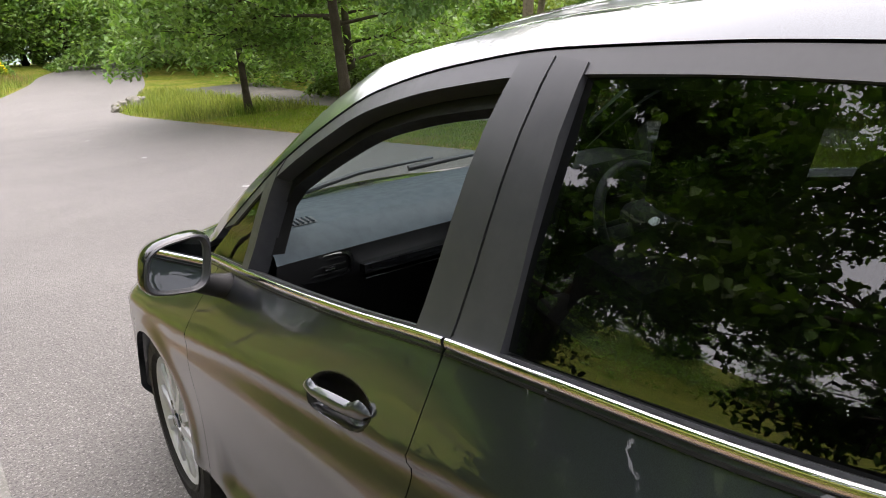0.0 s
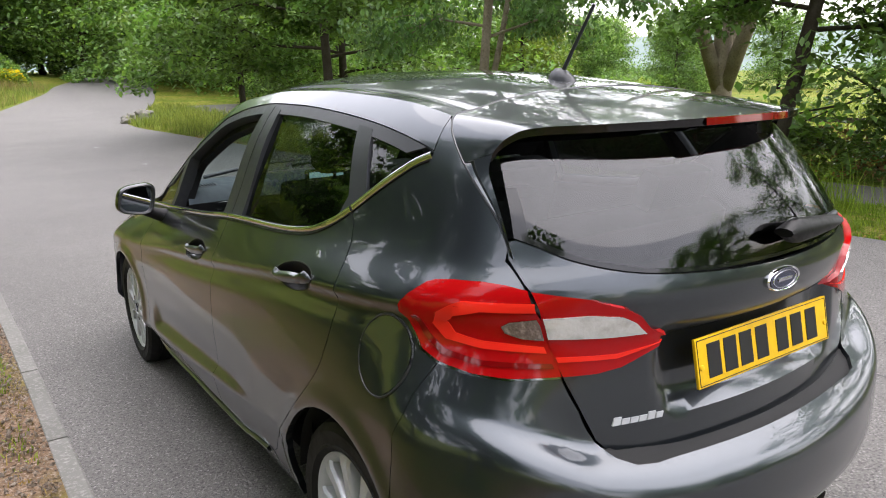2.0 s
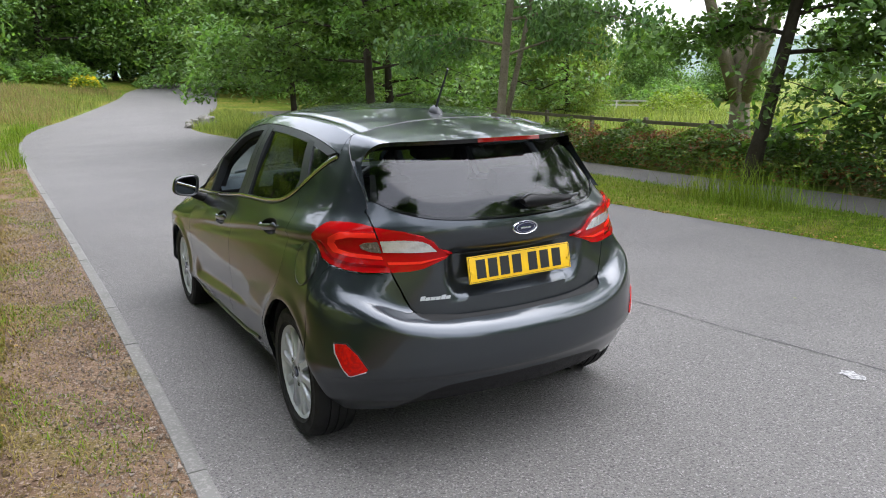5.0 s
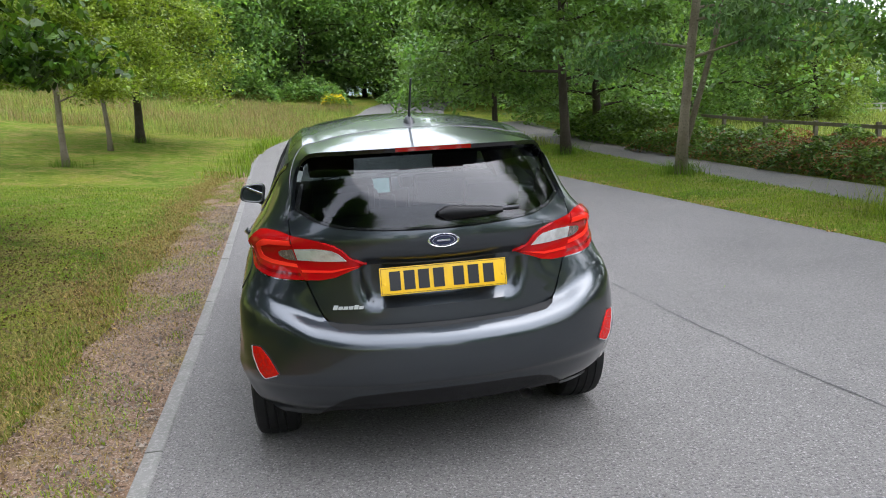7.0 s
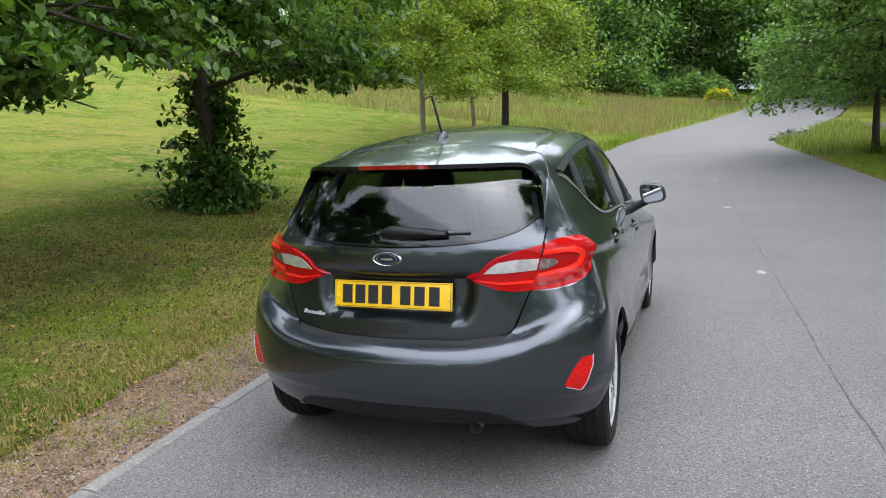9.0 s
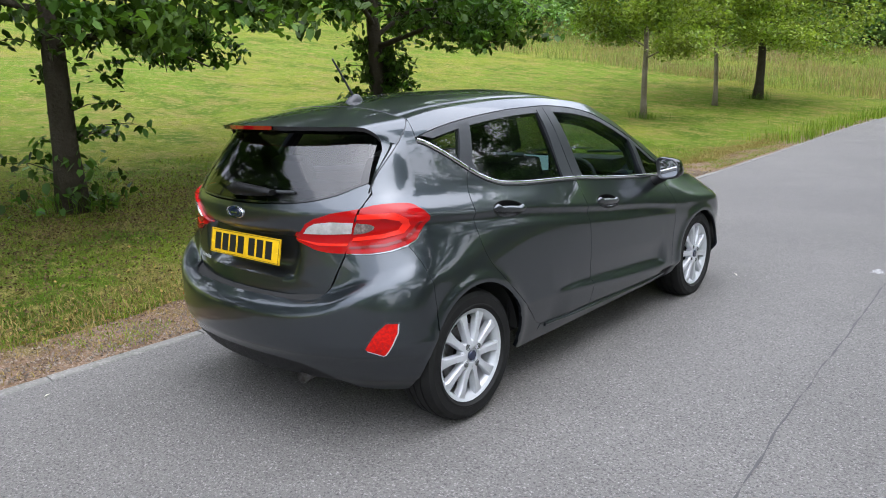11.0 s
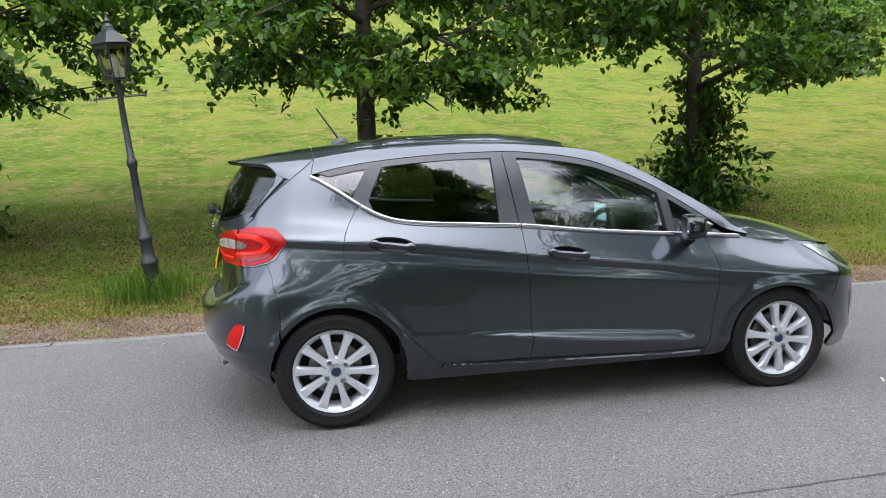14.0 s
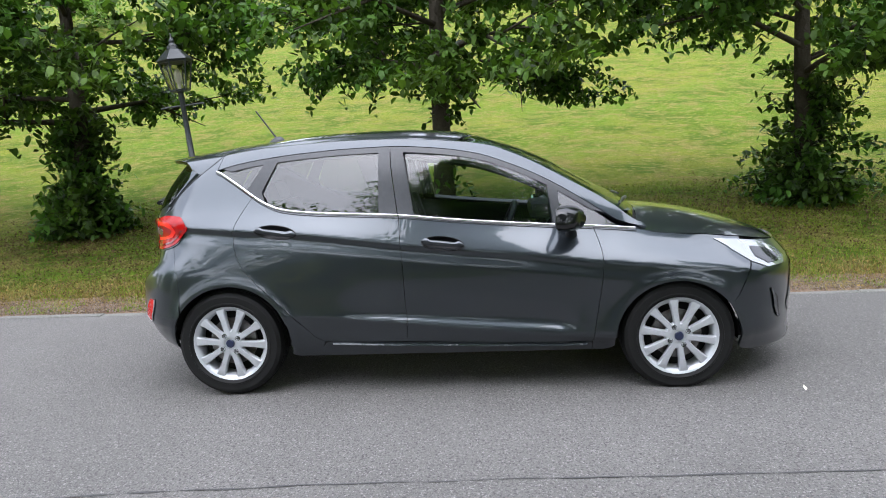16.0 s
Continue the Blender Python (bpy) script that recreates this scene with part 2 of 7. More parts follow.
LAMP_CASE = shader("clear_headlamp", (0.32, 0.33, 0.34), 0.08, 0.6, Coat_Weight=1.0)

ASPHALT = textured("worn_asphalt", [(0, (0.1263, 0.1204, 0.1133), 0, 1), (1.1, (0.1487, 0.1416, 0.1333), 0.35, 0.7), (0.35, (0.1038, 0.0991, 0.0932), 0.45, 0.75), (82, (0.0590, 0.0566, 0.0543), 0.50, 0.63), (98, (0.3009, 0.2891, 0.2773), 0.55, 0.69)], (0.72, 0.9), [(95, 1.0, 0.010), (40, 0.3, 0.008)], Specular_IOR_Level=0.3)
PATH_TAR = textured("dark_path_asphalt", [(0, (0.0885, 0.0850, 0.0779), 0, 1), (1.4, (0.1180, 0.1062, 0.0885), 0.4, 0.7), (180, (0.0590, 0.0590, 0.0590), 0.5, 0.7)], (0.8, 0.95), [(180, 0.5, 0.006)], Specular_IOR_Level=0.2)
KERB_STONE = textured("weathered_concrete_edging", [(0, (0.1416, 0.1381, 0.1263), 0, 1), (3.0, (0.1003, 0.1015, 0.0873), 0.45, 0.7), (60, (0.2360, 0.2301, 0.2124), 0.5, 0.7)], (0.85, 0.95), [(120, 0.4, 0.004)], vary=0.08)
GRAVEL_SOIL = textured("gravel_and_soil", [(0, (0.135, 0.086, 0.052), 0, 1), (4, (0.185, 0.124, 0.080), 0.4, 0.65), (2.6, (0.070, 0.043, 0.026), 0.50, 0.66), (1.5, (0.135, 0.105, 0.035), 0.52, 0.62), (70, (0.28, 0.22, 0.175), 0.53, 0.64), (45, (0.038, 0.025, 0.016), 0.53, 0.66)], (0.9, 1.0), [(70, 0.8, 0.015)], Specular_IOR_Level=0.15)
TURF = textured("mown_turf", [(0, (0.0987, 0.1609, 0.0103), 0, 1), (0.16, (0.1817, 0.1844, 0.0233), 0.45, 0.60), (0.6, (0.0649, 0.1117, 0.0065), 0.46, 0.60), (1.7, (0.1947, 0.1623, 0.0454), 0.50, 0.62), (7, (0.2466, 0.2142, 0.0649), 0.52, 0.66), (55, (0.0519, 0.0779, 0.0065), 0.47, 0.62)], (0.9, 1.0), [(45, 0.9, 0.03), (180, 0.6, 0.01)], Specular_IOR_Level=0.08)
BARK = textured("grey_brown_bark", [(0, (0.0425, 0.0354, 0.0260), 0, 1), (5, (0.0649, 0.0566, 0.0425), 0.4, 0.7), (30, (0.0413, 0.0354, 0.0260), 0.5, 0.7)], (0.85, 0.95), [(35, 0.9, 0.02)], Specular_IOR_Level=0.1)
PALE_BARK = textured("pale_bark", [(0, (0.1593, 0.1357, 0.0944), 0, 1), (4, (0.2124, 0.1888, 0.1416), 0.4, 0.7), (30, (0.1062, 0.0885, 0.0590), 0.5, 0.7)], (0.85, 0.95), [(35, 0.9, 0.02)], Specular_IOR_Level=0.1)
LIME_LEAF = leafy("lime_tree_leaves", (0.047, 0.098, 0.017), 0.75, 0.34)
FRESH_LEAF = leafy("fresh_yellow_green_leaves", (0.150, 0.205, 0.034), 0.5)
CONE_LEAF = leafy("pale_field_tree_leaves", (0.135, 0.190, 0.042), 0.4)
MID_LEAF = leafy("mid_green_leaves", (0.120, 0.205, 0.064), 0.5)
ASH_LEAF = leafy("ash_leaves", (0.090, 0.164, 0.068))
OAK_LEAF = leafy("oak_leaves", (0.095, 0.172, 0.050), 0.5)
WOOD_LEAF = leafy("far_wood_leaves", (0.115, 0.196, 0.066), 0.5, 0.45)
BRAMBLE = leafy("bramble_leaves", (0.074, 0.128, 0.031), 0.55)
DRY_BRACKEN = leafy("dry_bracken", (0.17, 0.095, 0.045), 0.5, 0.2, 0.8)
DULL_GRASS = leafy("dull_worn_grass", (0.115, 0.098, 0.034), 0.4, 0.15, 0.85)
GRASS = leafy("grass_blades", (0.120, 0.180, 0.020), 0.45, 0.3, 0.6)
LONG_GRASS = leafy("long_meadow_grass", (0.150, 0.182, 0.050), 0.5, 0.3, 0.7)
YELLOW_FLOWER = leafy("yellow_blossom", (0.55, 0.42, 0.01), 0.3, 0.2, 0.6)
DRY_LEAF = leafy("fallen_leaves", (0.24, 0.17, 0.06), 0.5, 0.1, 0.8)
CAST_IRON = textured("black_painted_cast_iron", [(0, (0.014, 0.017, 0.018), 0, 1), (20, (0.03, 0.034, 0.034), 0.5, 0.75)], (0.35, 0.55), [(90, 0.25, 0.003)])
LANTERN_GLASS = pane("lantern_glass", (0.6, 0.6, 0.55), 0.06)
PALE_WOOD = textured("pale_fence_timber", [(0, (0.3, 0.29, 0.26), 0, 1), (6, (0.4, 0.39, 0.36), 0.4, 0.7)], (0.85, 0.95), [(60, 0.5, 0.005)])
FENCE_WOOD = textured("weathered_fence_timber", [(0, (0.085, 0.072, 0.05), 0, 1), (6, (0.13, 0.115, 0.085), 0.4, 0.7)], (0.85, 0.95), [(60, 0.5, 0.005)])
GALVANISED = shader("white_painted_pole", (0.7, 0.71, 0.72), 0.4, 0.2)
LIMESTONE = textured("pale_boulder", [(0, (0.17, 0.16, 0.135), 0, 1), (6, (0.1, 0.095, 0.08), 0.4, 0.7)], (0.85, 0.95), [(20, 0.6, 0.02)])

# ---- tools ----


def mesh_of(name, verts, faces, material, smooth=False):
    me = bpy.data.meshes.new(name)
    me.from_pydata([tuple(v) for v in verts], [], [tuple(f) for f in faces])
    me.materials.append(material)
    if smooth:
        me.polygons.foreach_set("use_smooth", [True] * len(me.polygons))
    me.update()
    return me


def hang(name, me, parent=None, label=""):
    ob = new(name, me)
    ob.parent = parent
    return tagged(ob, label)


def part(name, bm, material, parent=None, label="", smooth=True, sharp=40):
    """Links a bmesh as one mesh object under a thing or a part."""
    me = bpy.data.meshes.new(name)
    bmesh.ops.recalc_face_normals(bm, faces=bm.faces)
    bm.to_mesh(me)
    bm.free()
    me.materials.append(material)
    if smooth:
        me.polygons.foreach_set("use_smooth", [True] * len(me.polygons))
        me.set_sharp_from_angle(angle=radians(sharp))
    return hang(name, me, parent, label)


def empty(name, m, label, category, group="", kind=""):
    ob = new(name)
    ob.empty_display_size = 0.1
    ob.matrix_world = m
    return tagged(ob, label, category, group, kind)


def curve(*pts):
    """A smooth curve through (x, value) points that never overshoots, held level past its ends."""
    xs, ys = np.array([p[0] for p in pts], float), np.array([p[1] for p in pts], float)
    d = np.diff(ys) / np.diff(xs)
    m = np.zeros(len(xs))
    m[0], m[-1] = d[0], d[-1]
    for i in range(1, len(xs) - 1):
        if d[i - 1] * d[i] > 0:
            w1, w2 = 2 * (xs[i + 1] - xs[i]) + xs[i] - xs[i - 1], xs[i + 1] - xs[i] + 2 * (xs[i] - xs[i - 1])
            m[i] = (w1 + w2) / (w1 / d[i - 1] + w2 / d[i])

    def value(x):
        x = min(max(x, xs[0]), xs[-1])
        i = min(int(np.searchsorted(xs, x, "right")) - 1, len(xs) - 2)
        h = xs[i + 1] - xs[i]
        s = (x - xs[i]) / h
        return ((1 + 2 * s) * (1 - s) ** 2 * ys[i] + s * (1 - s) ** 2 * h * m[i] + s * s * (3 - 2 * s) * ys[i + 1] + s * s * (s - 1) * h * m[i + 1])

    return value


def soft(x, low, high):
    s = min(max((x - low) / (high - low), 0), 1)
    return s * s * (3 - 2 * s)


def box(bm, x0, x1, y0, y1, z0, z1, bevel=0.0, m=None):
    made = bmesh.ops.create_cube(bm, size=1.0)["verts"]
    for v in made:
        v.co = Vector((x0 + (v.co.x + 0.5) * (x1 - x0), y0 + (v.co.y + 0.5) * (y1 - y0), z0 + (v.co.z + 0.5) * (z1 - z0)))
    if bevel:
        edges = list({e for v in made for e in v.link_edges})
        out = bmesh.ops.bevel(bm, geom=edges, offset=bevel, segments=2, affect="EDGES", profile=0.7)
        made = list({v for f in out["faces"] for v in f.verts} | {v for v in made if v.is_valid})
    if m is not None:
        bmesh.ops.transform(bm, matrix=m, verts=made)
    return made


def tube(bm, pts, radii, sides=10, caps=True):
    """A tube along points, with a radius at each."""
    rings = []
    pts = [Vector(p) for p in pts]
    up = Vector((0.13, 0.21, 0.97))
    for i, p in enumerate(pts):
        way = (pts[min(i + 1, len(pts) - 1)] - pts[max(i - 1, 0)]).normalized()
        a = way.cross(up if abs(way.dot(up)) < 0.95 else Vector((1, 0, 0))).normalized()
        b = way.cross(a)
        r = radii[i] if hasattr(radii, "__len__") else radii
        rings.append([bm.verts.new(p + r * (math.cos(k * math.tau / sides) * a + math.sin(k * math.tau / sides) * b)) for k in range(sides)])
    for r0, r1 in zip(rings, rings[1:]):
        for k in range(sides):
            bm.faces.new((r0[k], r0[(k + 1) % sides], r1[(k + 1) % sides], r1[k]))
    if caps:
        bm.faces.new(rings[0][::-1])
        bm.faces.new(rings[-1])
    return rings


def lathe(bm, profile, sides=32, m=None, closed=False, caps=True):
    """Turns (radius, height) points round the z axis."""
    rings = []
    for r, h in profile:
        rings.append([bm.verts.new((r * math.cos(k * math.tau / sides), r * math.sin(k * math.tau / sides), h)) for k in range(sides)])
    pairs = list(zip(rings, rings[1:])) + ([(rings[-1], rings[0])] if closed else [])
    for r0, r1 in pairs:
        for k in range(sides):
            bm.faces.new((r0[k], r0[(k + 1) % sides], r1[(k + 1) % sides], r1[k]))
    if not closed and caps:
        for ring, (r, h) in ((rings[0], profile[0]), (rings[-1], profile[-1])):
            if r > 1e-4:
                bm.faces.new(ring)
    verts = [v for ring in rings for v in ring]
    if m is not None:
        bmesh.ops.transform(bm, matrix=m, verts=verts)
    return verts


def leaves(name, centers, size, material, parent=None, droop=0.35, wide=0.62, spread=0.35, kind="", label="", bend=0.12, seed=1, heart=False):
    """One mesh of many small folded leaves at the given places."""
    g = np.random.default_rng(seed)
    n = len(centers)
    s = size * (1 + spread * (g.random(n) * 2 - 1))
    az = g.random(n) * math.tau
    tilt = g.normal(-droop, 0.45, n)
    way = np.stack([np.cos(az) * np.cos(tilt), np.sin(az) * np.cos(tilt), np.sin(tilt)], 1)
    side = np.stack([-np.sin(az), np.cos(az), g.normal(0, 0.45, n)], 1)
    side /= np.linalg.norm(side, axis=1)[:, None]
    up = np.cross(way, side)
    c = np.asarray(centers)
    half = (s * wide / 2)[:, None]
    length = s[:, None]
    lift = up * bend * length
    if heart:
        # rounded, broad near the stalk, with a short tip
        outline = [(-0.42, 0), (-0.36, 0.62), (0.12, 0.78), (0.55, 0), (0.12, -0.78), (-0.36, -0.62)]
        fan = [0, 1, 2, 0, 2, 3, 0, 3, 4, 0, 4, 5]
    else:
        outline = [(-0.5, 0), (-0.05, 1), (0.5, 0), (-0.05, -1)]
        fan = [0, 1, 2, 0, 2, 3]
    k = len(outline)
    v = np.stack([c + way * (a * length) + side * (half * b) + lift * abs(b) for a, b in outline], 1)
    me = bpy.data.meshes.new(name)
    me.vertices.add(k * n)
    me.vertices.foreach_set("co", v.reshape(-1))
    idx = np.arange(n)[:, None] * k + np.array([fan])
    me.loops.add(len(fan) * n)
    me.loops.foreach_set("vertex_index", idx.reshape(-1).astype(np.int32))
    me.polygons.add(len(fan) // 3 * n)
    me.polygons.foreach_set("loop_start", np.arange(len(fan) // 3 * n, dtype=np.int32) * 3)
    me.update(calc_edges=True)
    me.materials.append(material)
    ob = hang(name, me, parent, label)
    return tagged(ob, kind=kind)


def blades(name, bases, height, material, parent=None, width=0.006, lean=0.35, kind="", label="", category="", seed=1):
    """Grass: each blade a bent strip of two quads and a tip."""
    g = np.random.default_rng(seed)
    n = len(bases)
    h = height * (0.45 + 0.8 * g.random(n)) if np.isscalar(height) else np.asarray(height) * (0.6 + 0.6 * g.random(n))
    az = g.random(n) * math.tau
    le = lean * (0.3 + g.random(n)) * h
    d = np.stack([np.cos(az), np.sin(az), np.zeros(n)], 1)
    p = np.stack([-np.sin(az), np.cos(az), np.zeros(n)], 1) * (width / 2)
    if not np.isscalar(width):
        p = np.stack([-np.sin(az), np.cos(az), np.zeros(n)], 1) * (np.asarray(width)[:, None] / 2)
    b = np.asarray(bases)
    z = np.array([0, 0, 1.0])
    v = np.empty((n, 5, 3))
    v[:, 0], v[:, 1] = b - p, b + p
    mid = b + d * (0.3 * le)[:, None] + z * (0.6 * h)[:, None]
    v[:, 2], v[:, 3] = mid + 0.8 * p, mid - 0.8 * p
    v[:, 4] = b + d * le[:, None] + z * h[:, None]
    me = bpy.data.meshes.new(name)
    me.vertices.add(5 * n)
    me.vertices.foreach_set("co", v.reshape(-1))
    idx = np.arange(n)[:, None] * 5 + np.array([[0, 1, 2, 0, 2, 3, 3, 2, 4]])
    me.loops.add(9 * n)
    me.loops.foreach_set("vertex_index", idx.reshape(-1).astype(np.int32))
    me.polygons.add(3 * n)
    me.polygons.foreach_set("loop_start", np.arange(3 * n, dtype=np.int32) * 3)
    me.update(calc_edges=True)
    me.materials.append(material)
    return tagged(hang(name, me, parent, label), category=category, kind=kind)


# ---- the ground ----
left_edge = curve((-40, -1.3), (-5, -1.24), (0, -1.26), (2.5, -1.30), (4, -1.34), (8.6, -1.48), (14, -1.66), (19, -1.80), (23, -1.70), (26, -1.3), (30, -0.2), (38, 2.0), (43, 3.4), (47, 4.2), (60, 8.0))
right_edge = curve((-40, 5.0), (0, 4.9), (5, 4.70), (9, 4.48), (14, 4.2), (20, 3.75), (23, 3.45), (24.3, 3.5), (26, 4.3), (30, 5.5), (36, 7.2), (45, 9.3), (60, 14.0))
path_near = curve((-40, 6.35), (2, 6.4), (8, 6.6), (14, 6.95), (20, 7.3), (26, 7.2), (30, 7.1))
path_far = curve((-40, 7.55), (5, 7.7), (14, 8.3), (22, 9.3), (30, 10.3), (40, 11.5))
rise = curve((-60, 0.0), (10, 0.0), (14, 0.02), (20, 0.08), (25, 0.22), (30, 0.42), (38, 0.8), (46, 1.3), (50, 1.5), (70, 2.3), (120, 3.5))


def level(x, y):
    """The height of the land."""
    z = rise(y)
    u = left_edge(y) - 0.55 - x
    if u > 0:
        z += 0.085 * u + 0.0022 * u * u * (1 if u < 60 else 60 / u) + 0.011 * soft(y, 4, 18) * min(u, 12)
    r = x - path_far(y)
    if r > 0:
        z += 0.02 * min(r, 3) - 0.5 * soft(r, 1.8, 4.5) - 0.010 * min(max(r - 3, 0), 25) - 0.9 * rise(y) * soft(r, 2, 16)
    return z


def wobble(x, y, scale, size):
    return size * noise.noise((x * scale, y * scale, 3.3))


def sheet(name, us, vs, place, material, label, category, kind="structure"):
    """A grid sheet; place(u, v) gives each point."""
    verts = [place(u, v) for v in vs for u in us]
    w = len(us)
    faces = [(j * w + i, j * w + i + 1, (j + 1) * w + i + 1, (j + 1) * w + i) for j in range(len(vs) - 1) for i in range(w - 1)]
    ob = new(name, mesh_of(name, verts, faces, material, True))
    return tagged(ob, label, category, kind=kind)


def spaced(*stops):
    out = []
    for (a, step), (b, _) in zip(stops, stops[1:]):
        out += list(np.arange(a, b - 1e-6, step))
    return out + [stops[-1][0]]


def ground_point(x, y):
    z = level(x, y)
    inside = soft(x, left_edge(y) - 0.2, left_edge(y) + 0.1) * (1 - soft(x, right_edge(y) - 0.12, right_edge(y) + 0.02))
    on_path = soft(x, path_near(y) - 0.02, path_near(y) + 0.12) * (1 - soft(x, path_far(y) - 0.12, path_far(y) + 0.02))
    z += wobble(x, y, 0.35, 0.07) * soft(abs(x - 1.7), 3.6, 9)
    if right_edge(y) - 0.05 < x < path_near(y) + 0.05:
        z += 0.035 * soft(x, right_edge(y), right_edge(y) + 0.5)
    return (x, y, z - 0.06 * max(inside, on_path) - 0.012)


ground = sheet("ground", spaced((-1500, 250), (-250, 25), (-75, 5), (-30, 1.0), (-9, 0.25), (-2.4, 0.12), (-0.9, 0.45), (3.2, 0.15), (9.2, 0.6), (16, 3), (60, 25), (260, 250), (1500, 1)),
               spaced((-1500, 250), (-250, 25), (-50, 4), (-8, 0.5), (30, 1.0), (60, 6), (120, 25), (300, 250), (1500, 1)), ground_point, TURF, "mown sloping park lawn and verges", "grass")


def strip(name, low, high, ys, n, lift, material, label, category, crown=0.0):
    """A strip of paving between two edges that run along y."""
    def place(i, y):
        s = i / n
        x = low(y) + s * (high(y) - low(y))
        return (x, y, level(x, y) + lift + crown * 4 * s * (1 - s))
    return sheet(name, range(n + 1), ys, place, material, label, category)


road = strip("road", left_edge, right_edge, spaced((-60, 6), (-12, 0.5), (62, 1)), 16, 0.0, ASPHALT, "worn grey asphalt park road", "road")
footpath = strip("footpath", path_near, path_far, spaced((-60, 6), (-12, 0.7), (31, 1)), 4, 0.004, PATH_TAR, "dark asphalt footpath behind the verge", "path")
gravel_in = lambda y: left_edge(y) - 0.80 - 0.22 * noise.noise((0, y * 0.7, 1.0)) - 0.16 * noise.noise((0, y * 2.3, 4.0)) + 0.4 * soft(y, 8, 22)
gravel_out = lambda y: left_edge(y) - 0.076


def gravel_point(i, y):
    s = i / 8
    x = gravel_in(y) + s * (gravel_out(y) - gravel_in(y))
    lift = 0.004 + 0.012 * math.sin(math.pi * min(max(s, 0.02), 1)) + wobble(x, y, 4, 0.006)
    return (x, y, level(x, y) + (lift if 0 < i < 8 else (-0.03 if i == 0 else 0.002)))


gravel_strip = sheet("gravel_strip", range(9), spaced((-14, 0.3), (22, 1)), gravel_point, GRAVEL_SOIL, "strip of brown gravel, soil and dry litter", "gravel")

# ---- the car: its outer form ----
z_crease = curve((-0.5, 0.985), (-0.153, 0.957), (0.09, 0.936), (0.438, 0.908), (0.8, 0.861), (1.04, 0.828), (1.38, 0.789), (1.68, 0.757), (2.08, 0.704), (2.6, 0.66), (3.0, 0.62))
z_low = curve((-0.4, 0.46), (0.3, 0.455), (0.65, 0.438), (1.02, 0.402), (1.27, 0.373), (1.58, 0.345), (2.02, 0.318), (2.5, 0.31), (3.2, 0.31))
z_sill = curve((-0.5, 0.31), (0.58, 0.303), (0.95, 0.293), (2.03, 0.266), (3.2, 0.25))
z_waist = curve((-0.5, 1.06), (0, 1.045), (0.54, 1.012), (1, 0.982), (1.29, 0.949), (1.6, 0.919), (1.79, 0.899), (2.05, 0.884), (2.3, 0.86), (2.7, 0.80), (3.2, 0.72))
z_frame = curve((-0.3, 1.22), (-0.07, 1.268), (0.0, 1.287), (0.183, 1.32), (0.45, 1.347), (0.71, 1.361), (0.94, 1.364), (1.17, 1.348), (1.42, 1.308), (1.61, 1.243), (1.8, 1.156), (1.95, 1.069), (2.1, 0.972), (2.2, 0.909), (2.4, 0.862), (3.2, 0.75))
z_rail = curve((-0.3, 1.30), (-0.054, 1.345), (0.142, 1.376), (0.41, 1.394), (0.68, 1.404), (0.97, 1.401), (1.23, 1.383), (1.485, 1.349), (1.643, 1.291), (1.8, 1.214), (1.925, 1.143), (2.083, 1.053), (2.2, 0.975), (2.28, 0.912), (2.34, 0.886), (2.45, 0.874), (3.2, 0.78))
x_crease = curve((-0.5, 0.73), (-0.2, 0.77), (0, 0.795), (0.42, 0.815), (1, 0.825), (1.35, 0.827), (2.1, 0.838), (2.5, 0.845), (3.3, 0.83))
x_waist = curve((-0.5, 0.66), (-0.2, 0.69), (0, 0.715), (0.5, 0.742), (1, 0.748), (1.8, 0.735), (2.3, 0.71), (2.7, 0.70), (3.2, 0.70))
x_frame = curve((-0.3, 0.57), (0, 0.583), (0.25, 0.576), (0.85, 0.562), (1.3, 0.562), (1.6, 0.585), (1.95, 0.642), (2.2, 0.69), (2.4, 0.70), (3.2, 0.69))
x_rail = curve((-0.3, 0.505), (-0.04, 0.514), (0.7, 0.508), (1.2, 0.504), (1.5, 0.512), (1.8, 0.558), (2.1, 0.62), (2.3, 0.665), (3.2, 0.66))
y_tail = curve((0.15, -0.50), (0.24, -0.55), (0.30, -0.622), (0.36, -0.655), (0.40, -0.672), (0.42, -0.686), (0.50, -0.694), (0.560, -0.692), (0.585, -0.682), (0.606, -0.660), (0.626, -0.625), (0.648, -0.592), (0.70, -0.586), (0.82, -0.588), (0.90, -0.592), (0.94, -0.603), (0.98, -0.607), (1.02, -0.60), (1.15, -0.545), (1.27, -0.468), (1.35, -0.41), (1.45, -0.36))
fold = curve((0.0, 0.0), (0.30, 0.004), (0.49, 0.028), (0.60, 0.068), (0.71, 0.112), (0.80, 0.145), (0.9, 0.16))

y_corner = curve((0.45, -0.694), (0.5, -0.694), (0.60, -0.684), (0.70, -0.656), (0.80, -0.622), (0.90, -0.592), (0.95, -0.58))


def tail_at(z, x):
    """The tail's foremost line: its fold climbs towards the corners."""
    y = y_tail(z - fold(abs(x)) * soft(z, 0.44, 0.58) * (1 - soft(z, 0.78, 0.92)))
    fade = 0.8 * soft(abs(x), 0.52, 0.80)
    if fade and 0.5 < z < 0.9:
        y += fade * (y_corner(z) - y)
    return y


